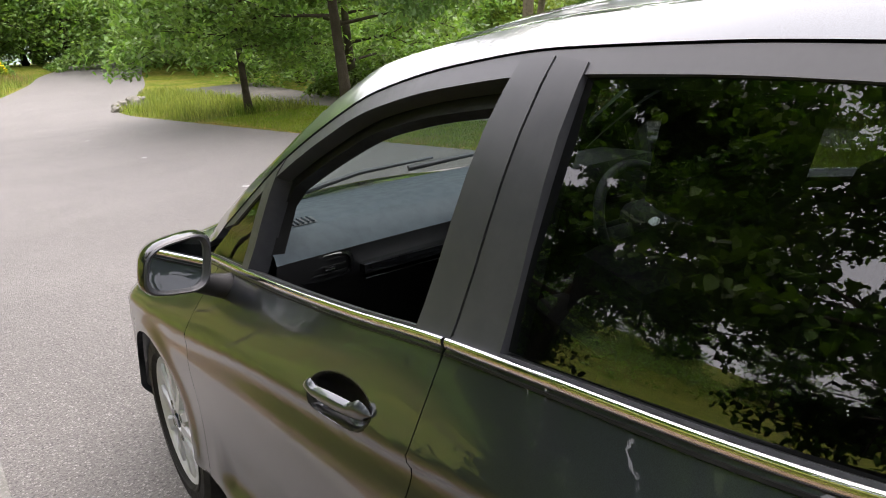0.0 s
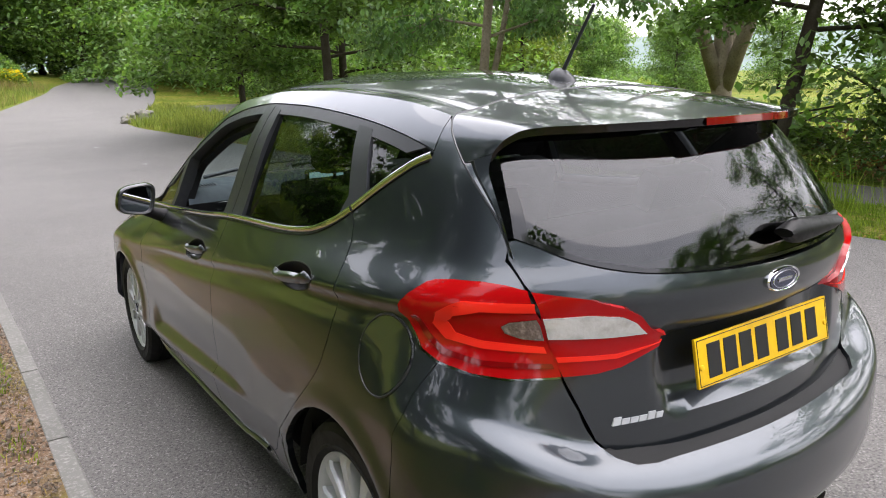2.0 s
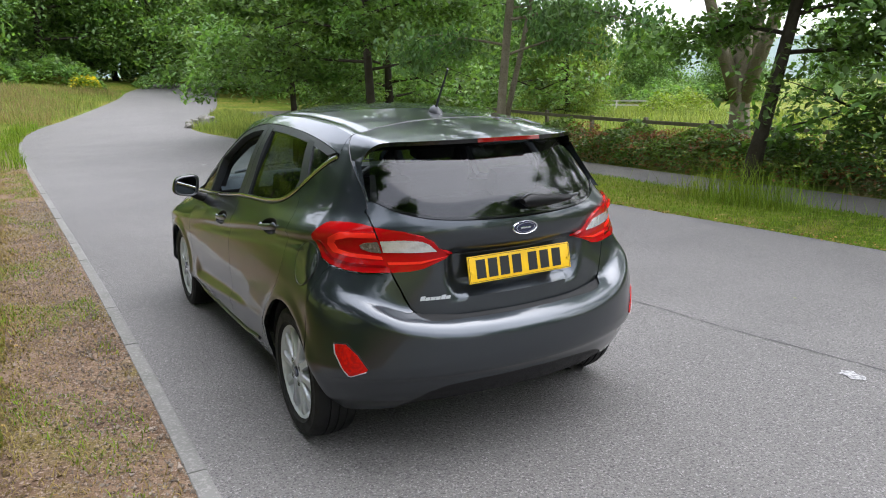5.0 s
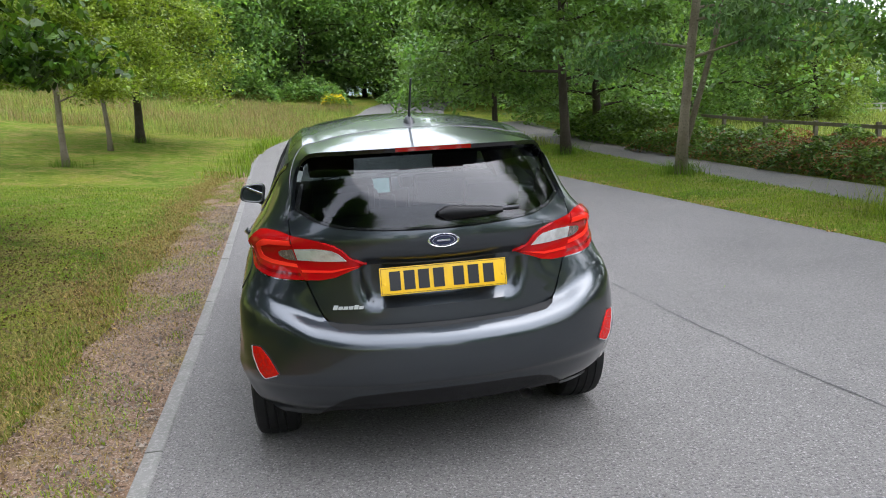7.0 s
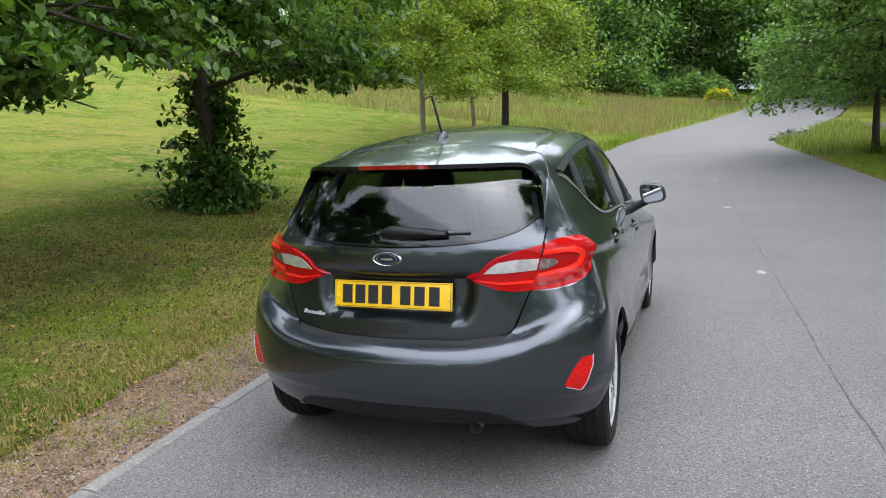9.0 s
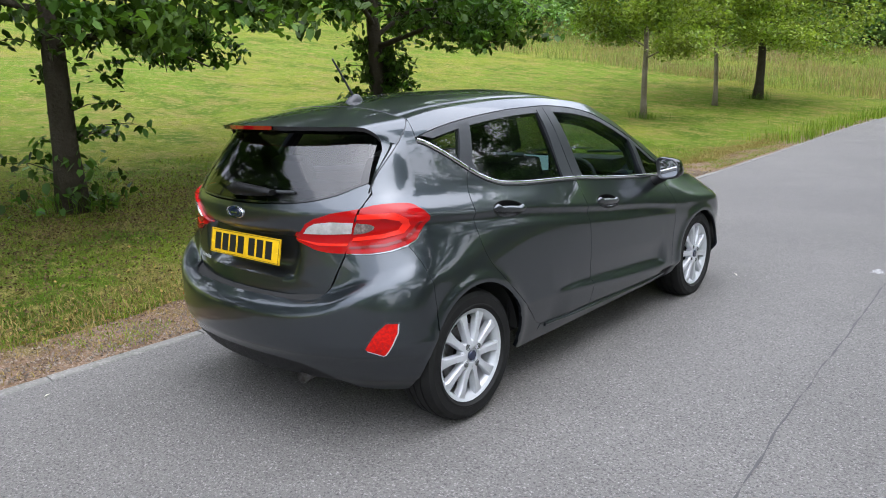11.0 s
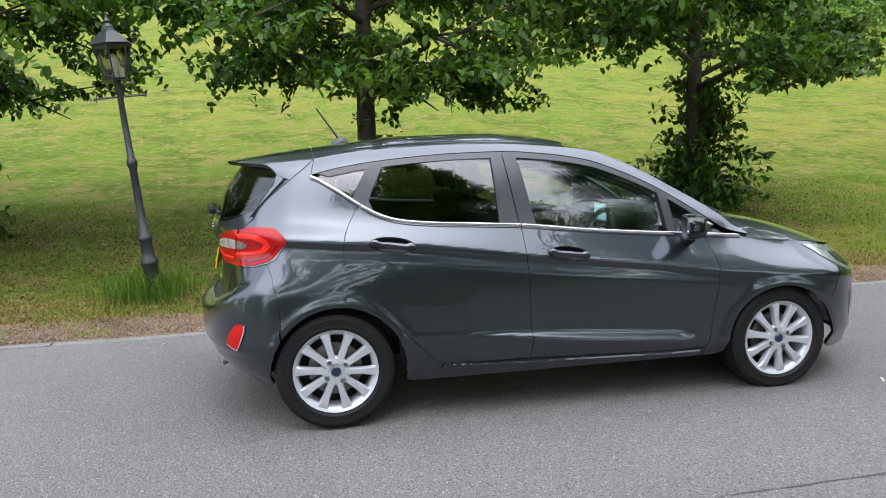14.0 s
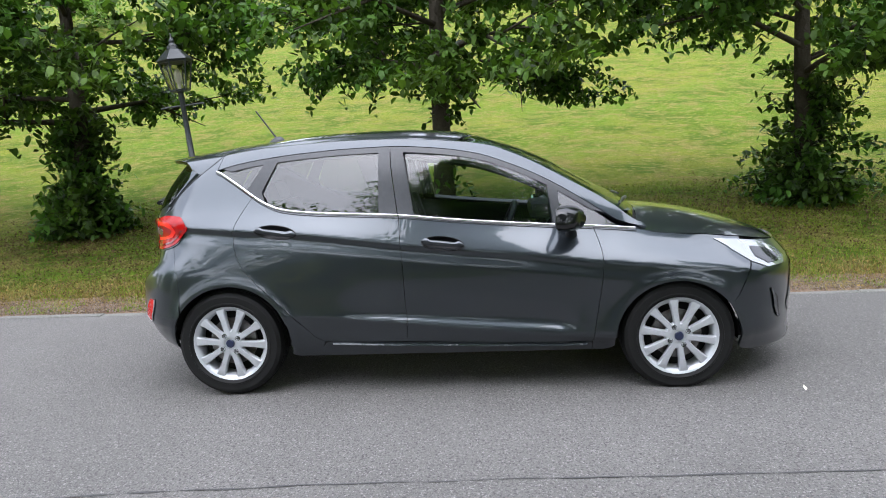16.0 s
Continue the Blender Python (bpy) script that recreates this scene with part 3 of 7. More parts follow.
a_tail = curve((0.1, 0.43), (1.0, 0.43), (1.27, 0.35), (1.4, 0.33))
y_nose = curve((0.12, 3.22), (0.19, 3.30), (0.26, 3.28), (0.36, 3.278), (0.46, 3.29), (0.56, 3.29), (0.65, 3.27), (0.70, 3.235), (0.75, 3.19), (0.85, 3.0))
A_NOSE = 0.55
z_belt = curve((-0.066, 1.258), (-0.03, 1.243), (0.0, 1.225), (0.076, 1.177), (0.13, 1.14), (0.19, 1.10), (0.253, 1.066), (0.347, 1.034), (0.54, 1.011), (0.79, 0.996), (1, 0.982), (1.29, 0.949), (1.6, 0.919), (1.79, 0.903), (2.05, 0.884), (2.29, 0.862))
REAR_HUB, FRONT_HUB = (0.01, 0.303), (2.490, 0.285)
REAR_ARCH, FRONT_ARCH = (0.03, 0.297, 0.338), (2.482, 0.262, 0.334)
profiles = {}
scoop = curve((0.3, 0), (0.62, 0), (0.82, 1), (1.86, 1), (1.98, 0), (2.4, 0))
ridge = curve((-0.6, 0.8), (0, 1), (1.35, 1), (1.75, 0.5), (2.1, 0.15), (2.5, 0))
scoop_high = curve((0.5, 0.02), (0.7, 0.022), (0.9, 0.036), (1.3, 0.058), (1.75, 0.066), (1.92, 0.05), (2.02, 0.02), (2.3, 0.02))


def flank(y, z):
    """Half the car's width at a place on its side, corners left out."""
    key = round(y, 3)
    if key not in profiles:
        zs, zl, zc, zw, zf, zr = z_sill(y), z_low(y), z_crease(y), z_waist(y), z_frame(y), z_rail(y)
        zf = max(zf, zw + 0.008)
        zr = max(zr, zf + 0.012)
        profiles[key] = curve((0.12, 0.70), (0.2, 0.775), (zs, 0.815 + 0.014 * scoop(y)), (zl - 0.012, 0.846 + 0.004 * scoop(y)), (zl + 0.003, 0.849 + 0.005 * scoop(y)), (zl + scoop_high(y), 0.847 - 0.37 * scoop_high(y) * scoop(y)), (zl * 0.55 + zc * 0.45, 0.838), (zc - 0.085, x_crease(y) + 0.003 + 0.006 * ridge(y)), (zc - 0.024, x_crease(y) - 0.010 * ridge(y)), (zc, x_crease(y)), (zc + 0.012, x_crease(y) - 0.006), (zw, x_waist(y)), (zf, x_frame(y)), (zr, x_rail(y)), (zr + 0.06, x_rail(y) - 0.12))
    x = profiles[key](z)
    for cy, cz, r in (REAR_ARCH, FRONT_ARCH):
        d = math.hypot(y - cy, z - cz) - r
        x += 0.010 * math.exp(-((d - 0.01) / 0.035) ** 2)
    return x


def width(y, z):
    """The same with the rounded corners at the tail and nose."""
    x = flank(y, z)
    a = a_tail(z)
    d = y - tail_at(z, x)
    if d < a:
        x *= math.sqrt(max(0.0, 1 - ((a - d) / a) ** 2))
    d = y_nose(z) - y
    if d < A_NOSE:
        x *= math.sqrt(max(0.0, 1 - ((A_NOSE - max(d, 0)) / A_NOSE) ** 2))
    return x


def tail_y(x, z):
    """The tail's face at x and z."""
    y, a = y_tail(z) + 0.1, a_tail(z)
    for _ in range(5):
        y = tail_at(z, x) + a - a * math.sqrt(max(0.0, 1 - min(abs(x) / flank(y, z), 1) ** 2))
    return y


def from_y(y, z):
    """The way round the tail from its middle, for a place on the side."""
    a = a_tail(z)
    q = y - tail_at(z, flank(y, z)) - a
    return (q if q >= 0 else -a * math.asin(min(1, -q / a))) + a * math.pi / 2, z


def from_x(x, z):
    """The same for a place on the tail's face."""
    a = a_tail(z)
    y = tail_y(x, z)
    return a * math.pi / 2 - a * math.acos(min(1, abs(x) / flank(y, z))), z


def tail_place(q, z):
    a = a_tail(z)
    s = abs(q) - a * math.pi / 2
    if s >= 0:
        y = tail_at(z, 0.82) + a + s
        x = flank(y, z)
    else:
        c = math.cos(-s / a)
        y = tail_at(z, 0.82 * c) + a - a * math.sin(-s / a)
        x = flank(y, z) * c
    return Vector((math.copysign(x, q), y, z))


def nose_from_y(y, z):
    q = y_nose(z) - A_NOSE - y
    return (q if q >= 0 else -A_NOSE * math.asin(min(1, -q / A_NOSE))) + A_NOSE * math.pi / 2, z


def nose_place(q, z):
    s = abs(q) - A_NOSE * math.pi / 2
    if s >= 0:
        y = y_nose(z) - A_NOSE - s
        x = flank(y, z)
    else:
        y = y_nose(z) - A_NOSE + A_NOSE * math.sin(-s / A_NOSE)
        x = flank(y, z) * math.cos(-s / A_NOSE)
    return Vector((math.copysign(x, q), y, z))


def right_side(y, z):
    return Vector((width(y, z), y, z))


def left_side(y, z):
    return Vector((-width(y, z), y, z))


def hatch(x, z):
    """The tailgate's face, with the sunk panel for the number plate."""
    y = tail_y(x, z)
    foot = 0.70 + 0.9 * fold(abs(x))
    if z < foot:
        y = max(y, tail_y(x, foot) - 0.004)
    edge = 0.30 - 0.35 * max(0, 0.80 - z)
    sunk = (1 - soft(abs(x), edge, edge + 0.06)) * soft(z, 0.705, 0.738) * (1 - soft(z, 0.885, 0.91))
    return Vector((x, y + 0.042 * sunk, z))




def normal_of(place, u, v, outward=None):
    e = 0.004
    n = (place(u + e, v) - place(u - e, v)).cross(place(u, v + e) - place(u, v - e))
    if n.length < 1e-12:
        return Vector((0, 0, 1))
    n.normalize()
    p = place(u, v)
    way = outward if outward is not None else Vector((p.x * 1.5, (p.y - 1.2) * 0.5, p.z - 0.7))
    return n if n.dot(way) > 0 else -n


def panel(name, outline, place, material, parent, label="", step=0.035, thick=0.02, lift=0.0, outward=None, holes=()):
    """A curved panel: an outline in the surface's own two coordinates, cut into small faces, laid on the surface and given
    a turned-in edge."""
    bm = bmesh.new()
    bm.faces.new([bm.verts.new((u, v, 0)) for u, v in outline])
    us, vs = [p[0] for p in outline], [p[1] for p in outline]
    for k in range(math.ceil(min(us) / step), math.floor(max(us) / step) + 1):
        bmesh.ops.bisect_plane(bm, geom=bm.verts[:] + bm.edges[:] + bm.faces[:], dist=1e-5, plane_co=(k * step, 0, 0), plane_no=(1, 0, 0))
    for k in range(math.ceil(min(vs) / step), math.floor(max(vs) / step) + 1):
        bmesh.ops.bisect_plane(bm, geom=bm.verts[:] + bm.edges[:] + bm.faces[:], dist=1e-5, plane_co=(0, k * step, 0), plane_no=(0, 1, 0))
    border = {v for v in bm.verts if v.is_boundary}
    for hu, hv, ru, rv in holes:
        gone = [f for f in bm.faces if ((f.calc_center_median().x - hu) / ru) ** 2 + ((f.calc_center_median().y - hv + 0.1 * (f.calc_center_median().x - hu)) / rv) ** 2 < 1]
        bmesh.ops.delete(bm, geom=gone, context="FACES")
        for v in bm.verts:
            if v.is_boundary and v not in border:
                du, dv = (v.co.x - hu) / ru, (v.co.y - hv + 0.1 * (v.co.x - hu)) / rv
                r = math.hypot(du, dv)
                v.co.x = hu + ru * du / r
                v.co.y = hv + rv * dv / r - 0.1 * (v.co.x - hu)
    rim = [e for e in bm.edges if len(e.link_faces) == 1]
    normals = {v: normal_of(place, v.co.x, v.co.y, outward) for v in bm.verts}
    for v in bm.verts:
        v.co = place(v.co.x, v.co.y) + normals[v] * lift
    if thick:
        inner = {}
        for e in rim:
            for v in e.verts:
                if v not in inner:
                    inner[v] = bm.verts.new(v.co - normals[v] * thick)
        for e in rim:
            a, b = e.verts
            bm.faces.new((a, b, inner[b], inner[a]))
    return part(name, bm, material, parent, label, sharp=50)


def run(f, a, b, n):
    return [(a + (b - a) * i / n, f(a + (b - a) * i / n)) for i in range(n + 1)]


def arc(c, r, a0, a1, n):
    return [(c[0] + r * math.cos(radians(a0 + (a1 - a0) * i / n)), c[1] + r * math.sin(radians(a0 + (a1 - a0) * i / n))) for i in range(n + 1)]


def eased(pts, n=4):
    """A smooth line through points."""
    p = [np.array(pts[0])] + [np.array(q) for q in pts] + [np.array(pts[-1])]
    out = []
    for i in range(1, len(p) - 2):
        for k in range(n):
            s = k / n
            out.append(tuple(0.5 * ((2 * p[i]) + (p[i + 1] - p[i - 1]) * s + (2 * p[i - 1] - 5 * p[i] + 4 * p[i + 1] - p[i + 2]) * s * s + (3 * p[i] - p[i - 1] - 3 * p[i + 1] + p[i + 2]) * s ** 3)))
    return out + [tuple(pts[-1])]


def fitted(samples, degree):
    """A low polynomial through samples (u, v, value): a fair, unrippled surface for glass."""
    pts = np.array(samples)
    powers = [(i, j) for i in range(degree + 1) for j in range(degree + 1 - i)]
    k = np.linalg.lstsq(np.stack([pts[:, 0] ** i * pts[:, 1] ** j for i, j in powers], 1), pts[:, 2], rcond=None)[0]
    return lambda u, v: float(sum(c * u ** i * v ** j for c, (i, j) in zip(k, powers)))


side_glass_x = fitted([(y, z, width(y, z)) for y in np.linspace(0.15, 1.9, 15) for z in np.linspace(0.95, 1.33, 9) if z_belt(y) < z < z_frame(y)], 2)
rear_glass_y = fitted([(x * x, z, tail_y(x, z)) for x in np.linspace(0, 0.5, 10) for z in np.linspace(1.02, 1.33, 9)], 2)


def right_glass(y, z):
    return Vector((side_glass_x(y, z) - 0.013, y, z))


def left_glass(y, z):
    return Vector((0.013 - side_glass_x(y, z), y, z))


def rear_glass(x, z):
    return Vector((x, rear_glass_y(x * x, z), z))


def surface(name, us, vs, place, material, parent, label="", thick=0.0):
    """A grid laid by place(u, v), u from -1 to 1."""
    bm = bmesh.new()
    rows = [[bm.verts.new(place(u, v)) for u in us] for v in vs]
    for r0, r1 in zip(rows, rows[1:]):
        for i in range(len(us) - 1):
            bm.faces.new((r0[i], r0[i + 1], r1[i + 1], r1[i]))
    bmesh.ops.recalc_face_normals(bm, faces=bm.faces)
    if thick:
        bmesh.ops.solidify(bm, geom=bm.faces[:], thickness=thick)
    return part(name, bm, material, parent, label, sharp=45)


def trim(name, pts, place, radius, material, parent, label="", flat=1.0, lift=0.0):
    """A rounded bar laid along a line on a surface."""
    bm = bmesh.new()
    tube(bm, [place(u, v) + normal_of(place, u, v) * lift for u, v in pts], radius, 8)
    return part(name, bm, material, parent, label)


REAR_GAP = eased([(0.172, 1.121), (0.128, 1.061), (0.082, 0.969), (0.072, 0.875), (0.104, 0.762), (0.161, 0.681), (0.293, 0.548), (0.443, 0.398), (0.503, 0.331), (0.56, 0.301)], 3)
MID_GAP = eased([(0.993, 0.983), (1.003, 0.846), (1.014, 0.691), (1.018, 0.502), (1.027, 0.39), (1.015, 0.297)], 3)
FRONT_GAP = eased([(2.052, 0.884), (2.085, 0.777), (2.092, 0.685), (2.079, 0.563), (2.053, 0.408), (2.03, 0.27)], 3)
HATCH_GAP = [(0.601, 1.06), (0.597, 1.02), (0.584, 0.976), (0.571, 0.92), (0.549, 0.83), (0.52, 0.755), (0.49, 0.682), (0.465, 0.655), (0.43, 0.640), (0.38, 0.634)]


def shifted(pts, dy):
    return [(y + dy, z) for y, z in pts]


car = empty("car", pose(0, 0, 0), "dark grey metallic five-door hatchback parked on the road", "car")


def car_side(right):
    place = right_side if right else left_side
    wrap = (lambda q, z: tail_place(q, z)) if right else (lambda q, z: tail_place(-q, z))
    nose = (lambda q, z: nose_place(q, z)) if right else (lambda q, z: nose_place(-q, z))
    sx = 1 if right else -1
    glazed = right_glass if right else left_glass
    # rear quarter, from the tailgate gap to the rear door, round the arch
    cy, cz, r = REAR_ARCH
    quarter = [from_y(*p) for p in [(-0.045, 1.342), (-0.10, 1.302), (-0.195, 1.229), (-0.28, 1.16), (-0.335, 1.10)]]
    quarter += [from_x(x + 0.0025, z) for x, z in HATCH_GAP[:5]]
    quarter += [from_y(*p) for p in [(-0.38, 0.848), (-0.30, 0.865), (-0.278, 0.80), (-0.252, 0.70), (-0.245, 0.60)]]
    quarter += [from_y(*p) for p in arc((cy, cz), r, 144, -11, 22)]
    quarter += [from_y(*p) for p in [(0.40, 0.215), (0.50, 0.213), (0.553, 0.297)] + shifted(REAR_GAP[::-1], -0.0015) + run(z_belt, 0.165, -0.066, 9)[1:]]
    rear_quarter = panel("rear_quarter", quarter, wrap, PAINT, car, step=0.0125)
    # roof rail and windscreen pillar
    rail = run(z_frame, -0.06, 2.34, 60) + run(z_rail, 2.34, -0.04, 60)
    panel("roof_rail", rail, place, PAINT, car, step=0.03)
    # doors
    cut = 0.0015
    rear_door = panel("rear_door", run(z_belt, 0.172, 0.990, 24) + shifted(MID_GAP, -cut)[1:] + [(0.8, 0.30), (0.6, 0.304)] + shifted(REAR_GAP[::-1], cut)[:-1], place, PAINT, car, step=0.0125, holes=[(0.315, 0.9215, 0.114, 0.0375)])
    front_door = panel("front_door", run(z_belt, 0.9955, 2.048, 24) + shifted(FRONT_GAP, -cut)[1:] + [(1.5, 0.281)] + shifted(MID_GAP[::-1], cut)[:-1], place, PAINT, car, step=0.0125, holes=[(1.235, 0.830, 0.114, 0.0375)])
    cy, cz, r = FRONT_ARCH
    fender = run(z_belt, 2.056, 2.29, 5) + [(2.40, 0.838), (2.675, 0.812), (2.86, 0.785), (2.875, 0.68), (2.835, 0.60), (2.79, 0.50)] + arc((cy, cz), r, 36, 184, 22) + [(2.10, 0.215), (2.036, 0.215)] + shifted(FRONT_GAP[::-1], cut)[:-1]
    panel("front_wing", fender, place, PAINT, car, step=0.016)
    panel("sill", [(0.505, 0.213), (0.56, 0.296)] + run(z_sill, 0.6, 2.028, 10) + [(2.033, 0.215)], place, PAINT, car, step=0.05)
    panel("sill_seam", [(0.56, 0.297), (0.6, 0.298)] + [(y, z - 0.004) for y, z in run(z_sill, 0.7, 2.03, 8)] + [(y, z + 0.006) for y, z in run(z_sill, 2.03, 0.6, 8)], place, BLACK_TRIM, car, step=0.2, lift=-0.012)
    trim("sill_edge", [(y, z - 0.016) for y, z in run(z_sill, 0.60, 2.0, 16)], place, 0.011, PAINT, car, lift=0.001)
    # window frames
    top = [(y, z - 0.002) for y, z in run(z_frame, -0.03, 2.12, 60)] + [(y, z - 0.032) for y, z in run(z_frame, 2.04, 0.03, 60)]
    panel("window_frame", top, place, BLACK_TRIM, car, step=0.06, thick=0.035, lift=-0.003)
    deep = lambda y, z: place(y, z) - Vector((sx * 0.05, 0, 0))
    ring = run(lambda y: z_frame(y) - 0.012, 0.99, 2.06, 30) + [(1.90, 0.90)] + [(1.83, 0.93), (1.82, 1.05)] + run(lambda y: z_frame(y) - 0.075, 1.78, 1.04, 24) + [(1.06, 1.0), (1.02, 1.0)]
    panel("inner_door_frame", ring, deep, ROUGH_PLASTIC, front_door, "black inner frame and rubber seal", step=0.05, thick=0.03)
    panel("rear_door_frame", [(0.128, 1.142), (0.215, 1.088), (0.24, 1.075), (0.215, 1.14), (0.294, 1.30), (0.30, 1.318), (0.225, 1.31)], place, BLACK_TRIM, rear_door, step=0.06, thick=0.03, lift=-0.002)
    panel("door_pillar", [(0.884, 0.992), (0.878, 1.345), (0.939, 1.354), (0.950, 1.24), (0.986, 0.985)], place, BLACK_TRIM, rear_door, step=0.06, thick=0.04, lift=-0.001)
    panel("door_pillar", [(0.991, 0.985), (0.955, 1.24), (0.944, 1.354), (1.012, 1.35), (1.030, 1.26), (1.080, 0.974)], place, BLACK_TRIM, front_door, step=0.06, thick=0.04, lift=-0.001)
    panel("mirror_pillar", [(1.79, 1.158), (1.812, 1.125), (1.84, 0.90), (1.885, 0.897), (1.868, 1.10)], place, BLACK_TRIM, front_door, step=0.06, thick=0.05, lift=-0.001)
    # glass
    panel("window", [(0.222, 1.128), (0.256, 1.075), (0.35, 1.042), (0.54, 1.018), (0.886, 1.0), (0.878, 1.338), (0.60, 1.333), (0.296, 1.305)], glazed, PRIVACY, rear_door, "dark privacy glass", step=0.04, thick=0.0)
    small = panel("quarter_window", [(-0.045, 1.254), (0.0, 1.232), (0.125, 1.15), (0.222, 1.306), (0.183, 1.313), (0.0, 1.28)], wrap_y(place), PRIVACY, car, "dark privacy glass", step=0.08, thick=0.0, lift=-0.008)
    if right:
        panel("window", [(1.082, 0.972), (1.84, 0.903), (1.812, 1.135), (1.667, 1.208), (1.453, 1.284), (1.206, 1.332), (1.022, 1.342)], glazed, CLEAR, front_door, "raised clear glass", step=0.04, thick=0.0)
    panel("front_quarter_window", [(1.885, 0.898), (2.20, 0.874), (1.95, 1.05), (1.87, 1.098)], place, PRIVACY, front_door, "small dark corner window", step=0.08, thick=0.0, lift=-0.008)
    panel("window_seal", [(y, z + 0.012) for y, z in run(z_belt, 0.26, 2.2, 24)] + [(y, z) for y, z in run(z_belt, 2.2, 0.26, 24)], place, BLACK_TRIM, car, step=0.2, thick=0.04, lift=-0.002)
    # bright strip under the windows, in three lengths
    for name, a, b, owner in (("bright_strip", -0.066, 0.168, rear_quarter), ("bright_strip", 0.174, 0.989, rear_door), ("bright_strip", 0.996, 2.28, front_door)):
        bm = bmesh.new()
        line = run(z_belt, a, b, 28)
        rows = []
        for y, z in line:
            n = normal_of(place, y, z)
            dz = Vector((0, 0.45 if y < 0.3 else 0.0, 0.9)).normalized()
            c = place(y, z)
            rows.append([bm.verts.new(c + dz * (0.0105 * math.sin(math.radians(d)) + 0.001) + n * (0.0095 * math.cos(math.radians(d)) - 0.002)) for d in (-78, -52, -26, 0, 22, 42, 60, 76, 90, 105)])
        for r0, r1 in zip(rows, rows[1:]):
            for i in range(9):
                bm.faces.new((r0[i], r0[i + 1], r1[i + 1], r1[i]))
        strip = part(name, bm, CHROME, owner, "polished bright metal strip", sharp=60)
        bm = bmesh.new()
        rows = []
        for y, z in line:
            n = normal_of(place, y, z)
            rows.append([bm.verts.new(place(y, z - h) + n * d) for h, d in ((0.0085, 0.0005), (0.0095, 0.003), (0.0125, 0.003), (0.0135, -0.001))])
        for r0, r1 in zip(rows, rows[1:]):
            for i in range(3):
                bm.faces.new((r0[i], r0[i + 1], r1[i + 1], r1[i]))
        part("strip_seal", bm, WIPER_BLACK, strip, "thin black rubber lip", sharp=60)
    # door handles: a cup sunk in the skin and a bright bar across it
    for owner, y0, z0, y1, z1 in ((rear_door, 0.195, 0.932, 0.435, 0.905), (front_door, 1.115, 0.842, 1.355, 0.812)):
        mid_y, mid_z = (y0 + y1) / 2, (z0 + z1) / 2
        bm = bmesh.new()
        made = []
        for grow, sink in ((1.0, -0.0004), (0.985, 0.0004), (0.94, 0.0002), (0.85, -0.008), (0.62, -0.026), (0.3, -0.032)):
            ring = []
            for k in range(28):
                dy, dz = 0.119 * grow * math.cos(k * math.tau / 28), 0.0405 * grow * math.sin(k * math.tau / 28)
                y, z = mid_y + dy, mid_z + 0.003 + dz - 0.1 * dy
                ring.append(bm.verts.new(place(y, z) + normal_of(place, y, z) * sink))
            made.append(ring)
        for r0, r1 in zip(made, made[1:]):
            for k in range(28):
                bm.faces.new((r0[k], r0[(k + 1) % 28], r1[(k + 1) % 28], r1[k]))
        bm.faces.new(made[-1])
        part("handle_cup", bm, WIPER_BLACK, owner, "sunk black cup", sharp=60)
        bm = bmesh.new()
        rows = []
        for i in range(25):
            s = i / 24
            y, z = y0 + 0.004 + s * (y1 - y0 - 0.008), z0 + 0.004 + s * (z1 - z0)
            n = normal_of(place, y, z)
            end = max(0.0, 1 - (2 * s - 1) ** 2) ** 0.5
            waist = min(1.0, max(0.0, (min(s, 1 - s) - 0.10) / 0.13))
            waist *= waist * (3 - 2 * waist)
            top = 0.030 * end * (1 - 0.66 * waist) + 0.002
            foot = -0.023 * end * (1 - 0.15 * waist) - 0.001
            crest = 0.004 + 0.020 * end ** 0.7
            c = place(y, z)
            section = [(top, 0.30), (0.72 * top + 0.28 * foot, 0.80), (0.52 * top + 0.48 * foot, 0.99), (0.42 * top + 0.58 * foot, 1.0), (0.20 * top + 0.80 * foot, 0.80), (foot, 0.42)]
            back = [(0.93 * foot + 0.07 * top, 0.10), (0.5 * (top + foot), 0.0), (0.93 * top + 0.07 * foot, 0.02)]
            rows.append([bm.verts.new(c + Vector((0, 0, h)) + n * (crest * d - 0.001)) for h, d in section + back])
        for r0, r1 in zip(rows, rows[1:]):
            for k in range(9):
                bm.faces.new((r0[k], r0[(k + 1) % 9], r1[(k + 1) % 9], r1[k]))
        bm.faces.new(rows[0])
        bm.faces.new(rows[-1])
        part("door_handle", bm, PAINT, owner, "grey metallic bar handle")
    # mirror
    def rim_point(k, grow, y):
        """A rounded trapezium, taller next to the car."""
        a = k * math.tau / 28
        ux, uz = math.cos(a), math.sin(a)
        ux, uz = math.copysign(abs(ux) ** 0.58, ux), math.copysign(abs(uz) ** 0.58, uz)
        return (sx * (0.874 + grow * ux * 0.084 - 0.012 * uz * grow), y + 0.022 * (1 - ux), 0.948 + grow * uz * (0.066 - 0.010 * ux) + 0.006 * ux)

    def rings_of(stops):
        bm = bmesh.new()
        made = [[bm.verts.new(rim_point(k, grow, 1.835 + s)) for k in range(28)] for s, grow in stops]
        for r0, r1 in zip(made, made[1:]):
            for k in range(28):
                bm.faces.new((r0[k], r0[(k + 1) % 28], r1[(k + 1) % 28], r1[k]))
        bm.faces.new(made[-1])
        return bm

    housing = part("door_mirror", rings_of(((0.0, 0.95), (0.012, 1.0), (0.045, 1.0), (0.085, 0.9), (0.112, 0.66), (0.122, 0.3))), GLOSS_BLACK, car, "black painted mirror housing")
    bm = bmesh.new()
    bm.faces.new([bm.verts.new(rim_point(k, 0.80, 1.843)) for k in range(28)])
